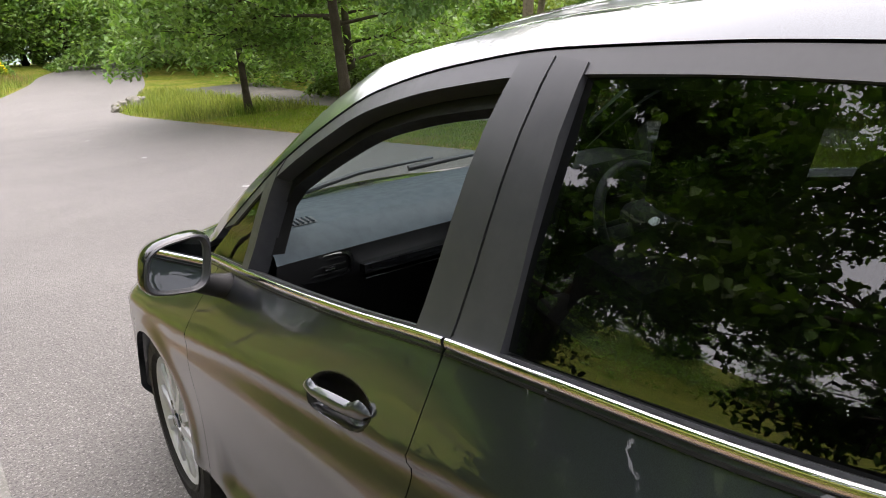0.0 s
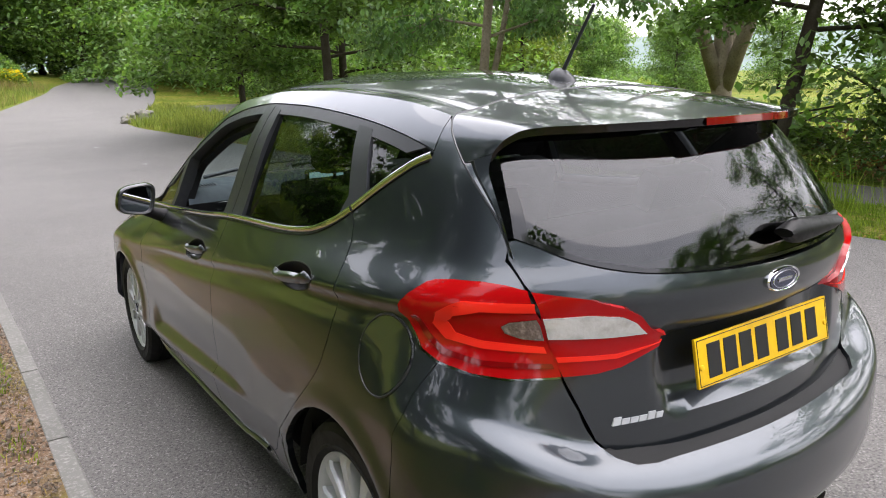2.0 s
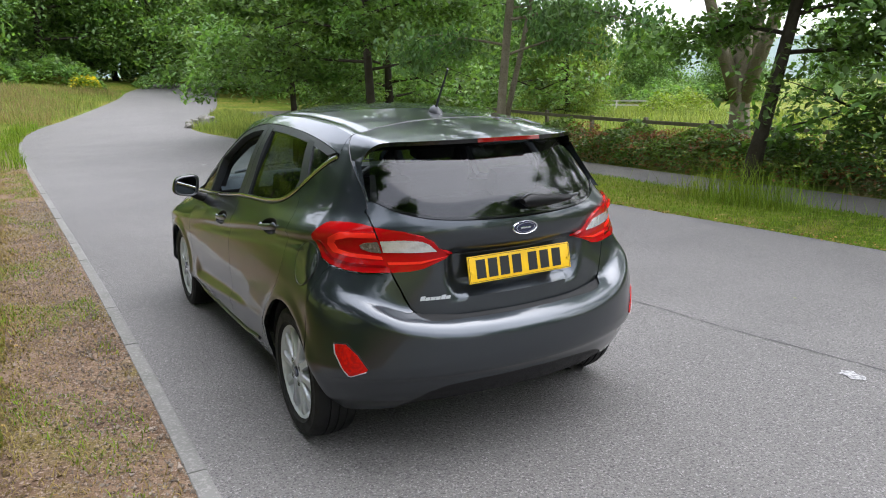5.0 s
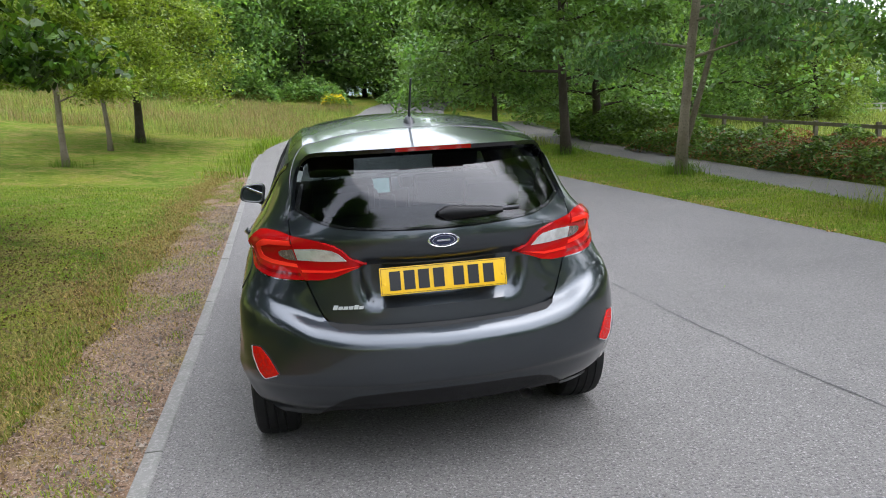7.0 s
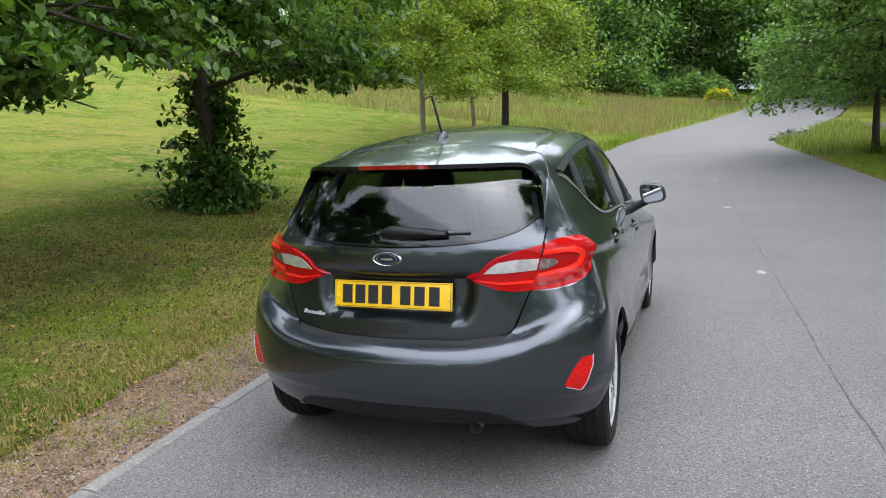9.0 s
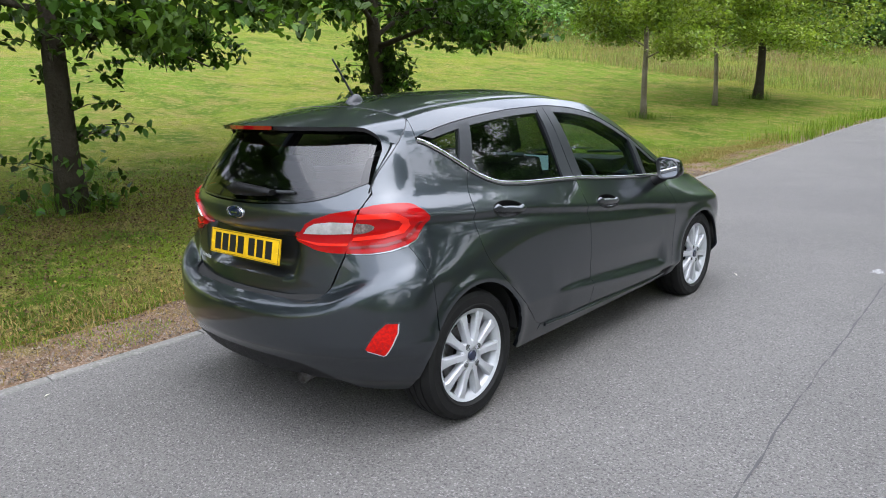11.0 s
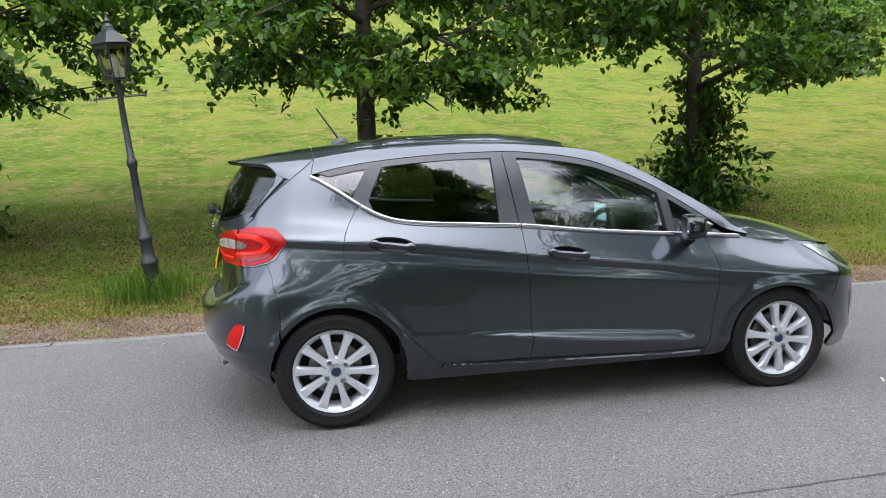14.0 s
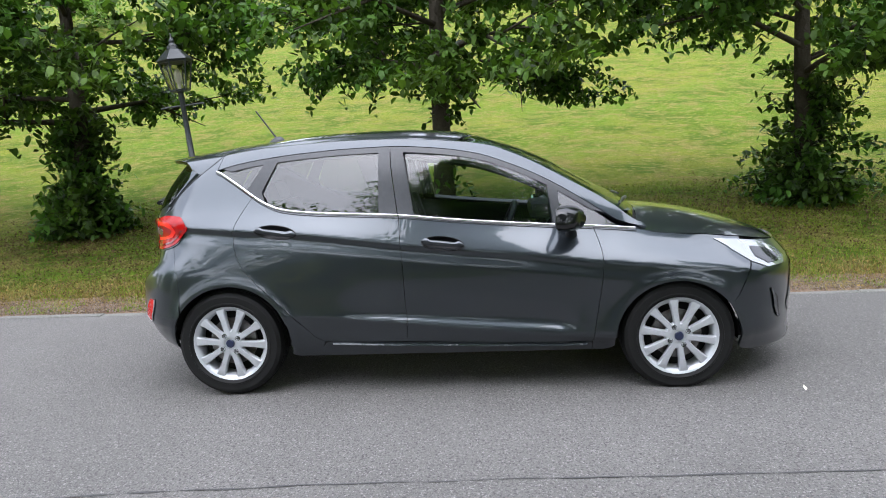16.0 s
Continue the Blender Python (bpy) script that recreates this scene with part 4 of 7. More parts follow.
    part("mirror_glass", bm, MIRROR, housing, "mirror glass")
    bm = bmesh.new()
    made = [[bm.verts.new(rim_point(k, grow, 1.835 + s)) for k in range(28)] for s, grow in ((0.0, 0.955), (-0.004, 0.90), (0.0, 0.84), (0.009, 0.79))]
    for r0, r1 in zip(made, made[1:]):
        for k in range(28):
            bm.faces.new((r0[k], r0[(k + 1) % 28], r1[(k + 1) % 28], r1[k]))
    part("mirror_rim", bm, BLACK_TRIM, housing)
    bm = bmesh.new()
    tube(bm, [(sx * 0.71, 1.93, 0.842), (sx * 0.765, 1.93, 0.858), (sx * 0.82, 1.925, 0.882), (sx * 0.85, 1.92, 0.905)], [0.042, 0.030, 0.025, 0.028], 12)
    part("mirror_arm", bm, ROUGH_PLASTIC, housing, "black plastic arm")
    # headlamp and fog slot
    lamp = [nose_from_y(*p) for p in [(2.70, 0.79), (2.84, 0.775), (2.99, 0.745), (3.08, 0.705), (3.125, 0.66), (3.10, 0.632), (2.97, 0.637), (2.88, 0.672), (2.79, 0.73)]]
    head = panel("headlamp", lamp, nose, LAMP_CASE, car, "clear glass headlamp", step=0.03, thick=0.02, lift=0.004)
    inner = [nose_from_y(*p) for p in [(2.90, 0.735), (3.0, 0.715), (3.065, 0.68), (3.06, 0.65), (2.98, 0.652), (2.91, 0.69)]]
    panel("lamp_bezel", inner, nose, GLOSS_BLACK, head, step=0.03, thick=0.0, lift=0.007)
    fog = [nose_from_y(*p) for p in [(2.985, 0.53), (3.035, 0.47), (3.065, 0.35), (3.05, 0.345), (3.015, 0.40)]]
    panel("fog_lamp_recess", fog, nose, GLOSS_BLACK, car, step=0.03, thick=0.0, lift=0.004)
    fog = [nose_from_y(*p) for p in [(2.985, 0.52), (3.0, 0.515), (3.03, 0.42), (3.05, 0.35), (3.035, 0.36), (3.01, 0.42)]]
    panel("fog_lamp_trim", fog, nose, DARK_CHROME, car, step=0.03, thick=0.0, lift=0.008)
    # tail lamps: the outer half on the wing, the inner on the tailgate
    outer = [from_x(0.597, 1.006)] + [from_x(0.5502, 0.828)] + [from_y(*p) for p in [(-0.42, 0.829), (-0.364, 0.838), (-0.30, 0.856), (-0.262, 0.876), (-0.238, 0.905), (-0.212, 0.934), (-0.196, 0.953), (-0.197, 0.962), (-0.212, 0.983), (-0.238, 1.008), (-0.255, 1.015), (-0.29, 1.0185), (-0.34, 1.019), (-0.38, 1.015)]]
    red = panel("tail_lamp", outer, wrap, RED_LENS, car, "red wrap-round tail lamp lens", step=0.025, thick=0.02, lift=0.010)
    band = [from_x(0.594, 0.985), from_x(0.592, 0.972)] + [from_y(*p) for p in [(-0.36, 0.972), (-0.315, 0.962), (-0.300, 0.945), (-0.315, 0.920), (-0.36, 0.905)]] + [from_x(0.574, 0.892), from_x(0.571, 0.878)] + [from_y(*p) for p in [(-0.36, 0.888), (-0.30, 0.902), (-0.272, 0.935), (-0.285, 0.965), (-0.33, 0.985)]]
    panel("lamp_band", band, wrap, BRIGHT_RED, red, step=0.02, thick=0.003, lift=0.0125)
    band = [from_x(0.565, 0.856), from_x(0.562, 0.846)] + [from_y(*p) for p in [(-0.37, 0.853), (-0.30, 0.872), (-0.258, 0.905), (-0.226, 0.950), (-0.238, 0.952), (-0.268, 0.912), (-0.305, 0.882), (-0.37, 0.864)]]
    panel("lamp_band", band, wrap, DEEP_RED, red, step=0.02, thick=0.003, lift=0.0125)
    panel("smoked_lens", [from_x(0.588, 0.955), from_x(0.573, 0.908)] + [from_x(0.61, 0.913), from_x(0.636, 0.925), from_x(0.642, 0.938), from_x(0.63, 0.948)], wrap, SMOKED, red, "smoky clear lens", step=0.02, thick=0.003, lift=0.0135)
    panel("lamp_trim", [from_x(0.5525, 0.827), from_x(0.5515, 0.823)] + [from_y(*p) for p in [(-0.42, 0.8245), (-0.3625, 0.8335), (-0.298, 0.8515), (-0.2575, 0.872), (-0.2335, 0.9025), (-0.209, 0.9365), (-0.1985, 0.958), (-0.203, 0.958), (-0.214, 0.938), (-0.238, 0.905), (-0.262, 0.876), (-0.30, 0.856), (-0.364, 0.838), (-0.42, 0.829)]], wrap, DARK_CHROME, red, "thin bright lower edge", step=0.03, thick=0.003, lift=0.0060)
    # reflector low in the bumper
    smaller = lambda x, z: from_x(0.742 + 0.9 * (x - 0.742), 0.497 + 0.84 * (z - 0.497))
    refl = [smaller(*p) for p in [(0.754, 0.576), (0.788, 0.573), (0.788, 0.53), (0.772, 0.47), (0.748, 0.424), (0.74, 0.420), (0.69, 0.446), (0.683, 0.455), (0.718, 0.528)]]
    back = panel("reflector_surround", [smaller(*p) for p in [(0.750, 0.582), (0.794, 0.579), (0.795, 0.53), (0.779, 0.466), (0.754, 0.418), (0.738, 0.413), (0.684, 0.440), (0.676, 0.456), (0.713, 0.53)]], wrap, BLACK_TRIM, car, step=0.03, thick=0.004, lift=0.002)
    panel("reflector", refl, wrap, RED_REFLECTOR, back, "red plastic reflector", step=0.03, thick=0.006, lift=0.006)
    panel("reflector_edge", [smaller(*p) for p in [(0.788, 0.573), (0.7915, 0.575), (0.7915, 0.53), (0.7755, 0.469), (0.7505, 0.4215), (0.739, 0.417), (0.6875, 0.4435), (0.69, 0.446), (0.74, 0.420), (0.748, 0.424), (0.772, 0.47), (0.788, 0.53)]], wrap, SILVER, back, step=0.03, thick=0.003, lift=0.0075)
    # black gloss blade between the rear window and the quarter, and the fin above it
    edge_line = eased([(-0.168, 1.247), (-0.195, 1.226), (-0.24, 1.190), (-0.283, 1.152), (-0.318, 1.115), (-0.352, 1.072)], 3)
    inner_line = eased([(0.540, -0.230, 1.268), (0.554, -0.236, 1.243), (0.561, -0.246, 1.222), (0.574, -0.293, 1.165), (0.588, -0.338, 1.110), (0.600, -0.374, 1.068)], 3)
    bm = bmesh.new()
    rows = []
    for i, ((y, z), q) in enumerate(zip(edge_line, inner_line)):
        s = i / (len(edge_line) - 1)
        o = right_side(y, z) + Vector((-0.001, -0.003, 0))
        q = Vector(q)
        rise = Vector((0.55, -0.75, 0.35))
        mid = o.lerp(q, 0.34) + rise * 0.010 * (1 - s) ** 0.7
        heel = o.lerp(q, 0.22) - rise * 0.004 * (1 - s)
        rows.append([bm.verts.new((sx * p.x, p.y, p.z)) for p in (o, heel, mid, q + rise * 0.006 * (1 - s), q - Vector((0.012, -0.03, 0)))])
    for r0, r1 in zip(rows, rows[1:]):
        for i in range(4):
            bm.faces.new((r0[i], r0[i + 1], r1[i + 1], r1[i]))
    bm.faces.new(rows[0])
    part("window_blade", bm, PAINT, car, "dark grey air blade beside the rear window", sharp=22)
    bm = bmesh.new()
    tube(bm, [Vector((sx * p.x, p.y - 0.001, p.z)) for p in [right_side(y, z) for y, z in edge_line]], 0.0025, 6)
    part("quarter_gap", bm, BLACK_TRIM, rear_quarter)
    # dark linings behind the skin
    panel("door_lining", [(0.35, 0.30), (2.02, 0.30), (2.05, 0.86), (1.6, 0.895), (0.8, 0.975), (0.35, 1.01), (0.30, 0.7)], lambda y, z: place(y, z) - Vector((sx * 0.075, 0, 0)), ROUGH_PLASTIC, car, step=0.1, thick=0.0)
    panel("tail_lining", [(-0.42, 0.40), (-0.38, 0.95), (0.0, 1.18), (0.34, 1.03), (0.34, 0.70), (-0.3, 0.66)], lambda y, z: place(y, z) - Vector((sx * 0.05, 0, 0)), ROUGH_PLASTIC, car, step=0.1, thick=0.0)
    for (hy, hz), (cy, cz, r) in ((REAR_HUB, REAR_ARCH), (FRONT_HUB, FRONT_ARCH)):
        bm = bmesh.new()
        pts = arc((cy, cz), r + 0.012, 4 if hy < 1 else -4, 168 if hy < 1 else 184, 26)
        rows = [[bm.verts.new((sx * x, y, z)) for y, z in pts] for x in (0.50, 0.66, 0.80 if hy < 1 else 0.73)]
        for r0, r1 in zip(rows, rows[1:]):
            for i in range(len(pts) - 1):
                bm.faces.new((r0[i], r0[i + 1], r1[i + 1], r1[i]))
        bm.faces.new(rows[0])
        part("wheel_arch_liner", bm, DARK, car)
    # wheels
    for hy, hz in (REAR_HUB, FRONT_HUB):
        car_wheel(sx, hy, hz)


def wrap_y(place):
    return place


def car_wheel(sx, hy, hz):
    m = Matrix.Translation((sx * 0.812, hy, hz)) @ Matrix.Rotation(sx * math.pi / 2, 4, "Y")
    turn = Matrix.Rotation(radians(14 if hy < 1 else 8), 4, "Z")
    small = m @ Matrix.Diagonal((0.965, 0.965, 1, 1))
    # local z points away from the car
    bm = bmesh.new()
    lathe(bm, [(0.218, -0.17), (0.210, -0.12), (0.192, -0.10), (0.188, -0.035), (0.196, -0.012), (0.212, 0.0), (0.220, 0.004), (0.221, 0.0), (0.222, -0.02), (0.222, -0.17)], 48, small, closed=True)
    wheel = part("wheel", bm, SILVER, car, "ten-spoke silver alloy wheel", sharp=35)
    bm = bmesh.new()
    prof = [(0.212, -0.168), (0.232, -0.180), (0.272, -0.182), (0.293, -0.170), (0.301, -0.140), (0.3005, -0.126), (0.296, -0.124), (0.296, -0.117), (0.3015, -0.115), (0.303, -0.088), (0.298, -0.086), (0.298, -0.079), (0.303, -0.077), (0.302, -0.048), (0.296, -0.046), (0.296, -0.039), (0.3005, -0.037), (0.299, -0.022), (0.290, 0.002), (0.270, 0.014), (0.245, 0.013), (0.243, 0.016), (0.236, 0.016), (0.232, 0.010), (0.220, 0.001)]
    made = lathe(bm, [(r * (0.965 if r < 0.25 else 1.0), h) for r, h in prof], 64, m, caps=False)
    for v in made:
        if v.co.z < 0.001:
            v.co.z = 0.001
    part("tyre", bm, RUBBER, wheel, "black rubber tyre", sharp=30)
    spoke = bmesh.new()
    rows = []
    for r, half, front, deep in ((0.045, 0.020, 0.006, 0.03), (0.09, 0.0175, 0.002, 0.03), (0.14, 0.0185, 0.0, 0.032), (0.185, 0.024, 0.001, 0.034), (0.207, 0.034, -0.004, 0.03)):
        rows.append([spoke.verts.new((r, w * half, h)) for w, h in ((-1, front - deep), (-1, front - 0.008), (-0.72, front), (0.72, front), (1, front - 0.008), (1, front - deep))])
    for r0, r1 in zip(rows, rows[1:]):
        for i in range(5):
            spoke.faces.new((r0[i], r0[i + 1], r1[i + 1], r1[i]))
    spoke.faces.new(rows[-1])
    me = bpy.data.meshes.new("spoke")
    bmesh.ops.recalc_face_normals(spoke, faces=spoke.faces)
    spoke.to_mesh(me)
    spoke.free()
    me.materials.append(SILVER)
    me.polygons.foreach_set("use_smooth", [True] * len(me.polygons))
    me.set_sharp_from_angle(angle=radians(35))
    for k in range(10):
        ob = hang("spoke", me, wheel)
        ob.matrix_basis = small @ turn @ Matrix.Rotation(k * math.tau / 10, 4, "Z")
    bm = bmesh.new()
    lathe(bm, [(0.075, -0.03), (0.074, -0.006), (0.066, 0.003), (0.036, 0.004), (0.034, -0.002), (0.001, -0.002)], 32, m)
    part("wheel_hub", bm, SILVER, wheel, sharp=35)
    bm = bmesh.new()
    lathe(bm, [(0.0245, -0.004), (0.0245, 0.005), (0.022, 0.008), (0.001, 0.009)], 24, m)
    part("hub_cap", bm, BADGE_BLUE, wheel, "dark blue round centre cap", sharp=35)
    bm = bmesh.new()
    lathe(bm, [(0.0145, 0.0), (0.0145, 0.0035), (0.0125, 0.0042), (0.009, 0.0025), (0.008, 0.004), (0.001, 0.004)], 12, Matrix.Identity(4))
    me = bpy.data.meshes.new("wheel_nut")
    bm.to_mesh(me)
    bm.free()
    me.materials.append(DARK_CHROME)
    for k in range(4):
        ob = hang("wheel_nut", me, wheel)
        ob.matrix_basis = m @ turn @ Matrix.Rotation(radians(20) + k * math.tau / 4, 4, "Z") @ Matrix.Translation((0.054, 0, 0.002))
    bm = bmesh.new()
    lathe(bm, [(0.06, -0.075), (0.06, -0.06), (0.135, -0.06), (0.135, -0.075)], 40, m, closed=True)
    part("brake_disc", bm, DISC, wheel, "bare steel brake disc")
    bm = bmesh.new()
    lathe(bm, [(0.19, -0.12), (0.001, -0.11)], 32, m)
    part("wheel_backing", bm, DARK, wheel)


car_side(True)
car_side(False)

# roof, glass front and bonnet
roof_mid = curve((-0.045, 1.402), (0.16, 1.424), (0.386, 1.447), (0.61, 1.457), (0.9, 1.460), (1.19, 1.446), (1.33, 1.427), (1.42, 1.410))
US = [i / 12 for i in range(-12, 13)]


def roof_place(u, v):
    y = -0.045 + v * (1.42 - 0.13 * u * u + 0.045)
    e, x = z_rail(y), x_rail(y)
    z = e + (roof_mid(y) - e) * (1 - abs(u) ** 2.3)
    z -= 0.006 * math.exp(-((abs(u) - 0.9) / 0.03) ** 2)
    return Vector((u * x, y, z))


US_ROOF = [i / 40 for i in range(-40, 41)]
surface("roof", US_ROOF, [i / 30 for i in range(31)], roof_place, PAINT, car, "grey metallic roof panel")
surface("headlining", [u * 0.97 for u in US], [i / 12 for i in range(13)], lambda u, v: roof_place(u, v) - Vector((0, 0, 0.035)), HEADLINER, car, "pale cloth headlining")

screen_y = curve((0, 1.425), (1, 2.35))
screen_z = curve((0.0, 1.407), (0.1, 1.373), (0.21, 1.341), (0.44, 1.251), (0.63, 1.155), (0.86, 1.036), (1.0, 0.955))


def screen_place(u, v):
    ye = 1.30 + 0.97 * v
    e = Vector((x_rail(ye), ye, z_rail(ye)))
    c = Vector((0, screen_y(v), screen_z(v)))
    s = u * u
    return Vector((u * e.x, c.y + (e.y - c.y) * s, c.z + (e.z - c.z) * s))


surface("windscreen", US, [i / 12 for i in range(13)], screen_place, CLEAR, car, "clear windscreen")
hood_mid = curve((0, 0.942), (0.08, 0.938), (0.36, 0.905), (0.57, 0.862), (0.78, 0.805), (0.95, 0.738), (1.0, 0.70))
hood_line = [(0, 2.28, 0.864), (0.14, 2.40, 0.841), (0.44, 2.675, 0.815), (0.66, 2.86, 0.789), (0.82, 3.0, 0.762), (0.95, 3.12, 0.738), (1.0, 3.17, 0.722)]
hood_edge_x = curve(*[(v, width(y, z) - 0.004) for v, y, z in hood_line])
hood_edge_y = curve(*[(v, y) for v, y, z in hood_line])
hood_edge_z = curve(*[(v, z) for v, y, z in hood_line])


def hood_place(u, v):
    yc = 2.36 + 0.86 * v
    s = abs(u) ** 2.2
    return Vector((u * hood_edge_x(v), yc + (hood_edge_y(v) - yc) * s, hood_mid(v) + (hood_edge_z(v) - hood_mid(v)) * s))


surface("bonnet", US, [i / 24 for i in range(25)], hood_place, PAINT, car, "grey metallic bonnet")
surface("scuttle", US, [0, 0.5, 1], lambda u, v: screen_place(u, 1) * (1 - v) + hood_place(u, 0) * v - Vector((0, 0, 0.012)), ROUGH_PLASTIC, car, "black plastic scuttle panel")
for x0, x1 in ((-0.45, 0.12), (0.05, 0.62)):
    bm = bmesh.new()
    ends = [screen_place(x0 / 0.66, 0.985), screen_place((x0 + x1) / 2 / 0.66, 0.94), screen_place(x1 / 0.66, 0.93)]
    tube(bm, [p + Vector((0, 0.004, 0.016)) for p in ends], [0.011, 0.008, 0.005], 8)
    part("front_wiper", bm, BLACK_TRIM, car, "black wiper arm")

# bumpers
cy, cz, r = REAR_ARCH
half = [from_x(x + 0.002, z - (0.004 if z > 0.66 else 0.005)) for x, z in HATCH_GAP[4:]]
half = [from_y(*p) for p in [(-0.247, 0.595), (-0.2535, 0.70), (-0.2795, 0.80), (-0.302, 0.863), (-0.385, 0.845)]] + half
low = [from_y(*p) for p in arc((cy, cz), r, 147, 192, 7)][::-1]
low = [(0.0, 0.378), from_x(0.25, 0.373), from_x(0.38, 0.360), from_x(0.45, 0.335), from_x(0.50, 0.295), from_x(0.535, 0.232), from_x(0.62, 0.222), from_x(0.69, 0.221)] + low
right_half = low + half + [(0.0, 0.6265)]
bumper_line = right_half + [(-q, z) for q, z in right_half[::-1] if q > 1e-6]
rear_bumper = panel("rear_bumper", bumper_line, tail_place, PAINT, car, "grey metallic rear bumper", step=0.0105)
valance = [(0.0, 0.375), from_x(0.25, 0.370), from_x(0.38, 0.357), from_x(0.45, 0.332), from_x(0.50, 0.292), from_x(0.532, 0.235), from_x(0.45, 0.262), from_x(0.25, 0.284), (0.0, 0.288)]
valance = valance + [(-q, z) for q, z in valance[::-1] if q > 1e-6]
panel("rear_valance", valance, tail_place, ROUGH_PLASTIC, rear_bumper, "grained black plastic valance", step=0.03, lift=-0.004)
ledge = [(0.0, 0.600), from_x(0.37, 0.604), from_x(0.44, 0.612), from_x(0.50, 0.66), from_x(0.45, 0.672), (0.0, 0.645)]
ledge = ledge + [(-q, z) for q, z in ledge[::-1] if q > 1e-6]
panel("bumper_step", ledge, tail_place, DARK, rear_bumper, step=0.015, lift=-0.012)
cy, cz, r = FRONT_ARCH
half = [(0.0, 0.165)] + [nose_from_y(*p) for p in [(3.22, 0.166), (3.05, 0.19), (2.90, 0.185), (2.83, 0.20)] + arc((cy, cz), r, -8, 36, 7) + [(2.793, 0.50), (2.838, 0.60), (2.878, 0.68), (2.866, 0.77), (3.0, 0.755), (3.12, 0.735)]] + [(0.0, 0.735)]
nose_line = half + [(-q, z) for q, z in half[::-1] if q > 1e-6]
front_bumper = panel("front_bumper", nose_line, nose_place, PAINT, car, "grey metallic front bumper", step=0.03)
grille = [(0.0, 0.34), (0.36, 0.34), (0.42, 0.40), (0.36, 0.60), (0.0, 0.62)]
grille = grille + [(-q, z) for q, z in grille[::-1] if q > 1e-6]
panel("grille", grille, nose_place, GLOSS_BLACK, front_bumper, "gloss black grille", step=0.04, thick=0.0, lift=0.004)

# tailgate
edge = [(x - 0.002, z) for x, z in HATCH_GAP]
window_low = eased([(0.0, 1.015), (0.2, 1.019), (0.38, 1.031), (0.49, 1.056), (0.545, 1.085), (0.572, 1.10)], 4)
side = window_low + [(0.588, 1.094), (0.5965, 1.064)] + edge[1:] + [(0.2, 0.630), (0.0, 0.628)]
tailgate = panel("tailgate", side + [(-x, z) for x, z in side[::-1] if x > 1e-6], hatch, PAINT, car, "grey metallic tailgate", step=0.022, outward=Vector((0, -1, 0.2)))
glass = [(x, z + 0.004) for x, z in window_low] + [(0.541, 1.2), (0.512, 1.28), (0.49, 1.325), (0.3, 1.345), (0.0, 1.35)]
back_glass = panel("rear_window", glass + [(-x, z) for x, z in glass[::-1] if x > 1e-6], rear_glass, HEATED, car, "dark tinted heated rear window", step=0.04, thick=0.0, lift=-0.004, outward=Vector((0, -1, 0.2)))
border = [(0.0, 1.019)] + [(x, z + 0.004) for x, z in window_low[1:]] + [(0.541, 1.2), (0.525, 1.2), (0.55, 1.105), (0.48, 1.066), (0.375, 1.042), (0.2, 1.031), (0.0, 1.027)]
panel("window_border", border + [(-x, z) for x, z in border[::-1] if x > 1e-6], rear_glass, GLOSS_BLACK, back_glass, step=0.04, thick=0.0, lift=-0.001, outward=Vector((0, -1, 0.2)))
for sx in (1, -1):
    def lens_place(x, z, sx=sx):
        p = hatch(sx * x, z)
        return p
    out = Vector((sx * 0.3, -1, 0))
    inner = [(0.5935, 1.004), (0.50, 0.990), (0.43, 0.970), (0.395, 0.948), (0.372, 0.922), (0.355, 0.910), (0.302, 0.894), (0.36, 0.868), (0.43, 0.838), (0.48, 0.829), (0.547, 0.827)]
    red = panel("tail_lamp", inner, lens_place, RED_LENS, tailgate, "red tail lamp lens", step=0.025, thick=0.03, lift=0.012, outward=out)
    panel("reversing_lens", [(0.578, 0.958), (0.50, 0.960), (0.435, 0.952), (0.405, 0.936), (0.378, 0.910), (0.46, 0.908), (0.567, 0.912)], lens_place, WHITE_LENS, red, "clear ribbed lens", step=0.02, thick=0.003, lift=0.0155, outward=out)
    panel("lamp_band", [(0.553, 0.858), (0.44, 0.858), (0.40, 0.868), (0.34, 0.884), (0.44, 0.868), (0.556, 0.869)], lens_place, BRIGHT_RED, red, step=0.025, thick=0.003, lift=0.0145, outward=out)
    panel("lamp_trim", [(0.545, 0.828), (0.48, 0.829), (0.43, 0.838), (0.425, 0.833), (0.48, 0.822), (0.543, 0.820)], lens_place, PAINT, red, step=0.03, thick=0.002, lift=0.0045, outward=out)
# plate with its row of characters as bars
bm = bmesh.new()
tilt = Matrix.Translation((0, -0.578, 0.816)) @ Matrix.Rotation(radians(-11), 4, "X")
box(bm, -0.26, 0.26, -0.004, 0.004, -0.0555, 0.0555, 0.002, tilt)
plate = part("number_plate", bm, PLATE_YELLOW, tailgate, "yellow number plate with black characters", sharp=30)
for x in (-0.2, -0.1415, -0.083, -0.0215, 0.06, 0.1215, 0.1855):
    bm = bmesh.new()
    box(bm, x - 0.0225, x + 0.0225, -0.0055, -0.004, -0.0385, 0.0385, 0, tilt)
    part("plate_bar", bm, PLATE_BLACK, plate, smooth=False)
bm = bmesh.new()
for z0, z1, x0, x1 in ((0.050, 0.0515, -0.254, 0.254), (-0.0515, -0.050, -0.254, 0.254), (-0.0515, 0.0515, -0.2555, -0.254), (-0.0515, 0.0515, 0.254, 0.2555)):
    box(bm, x0, x1, -0.0052, -0.004, z0, z1, 0, tilt)
part("plate_border", bm, PLATE_BLACK, plate, smooth=False)
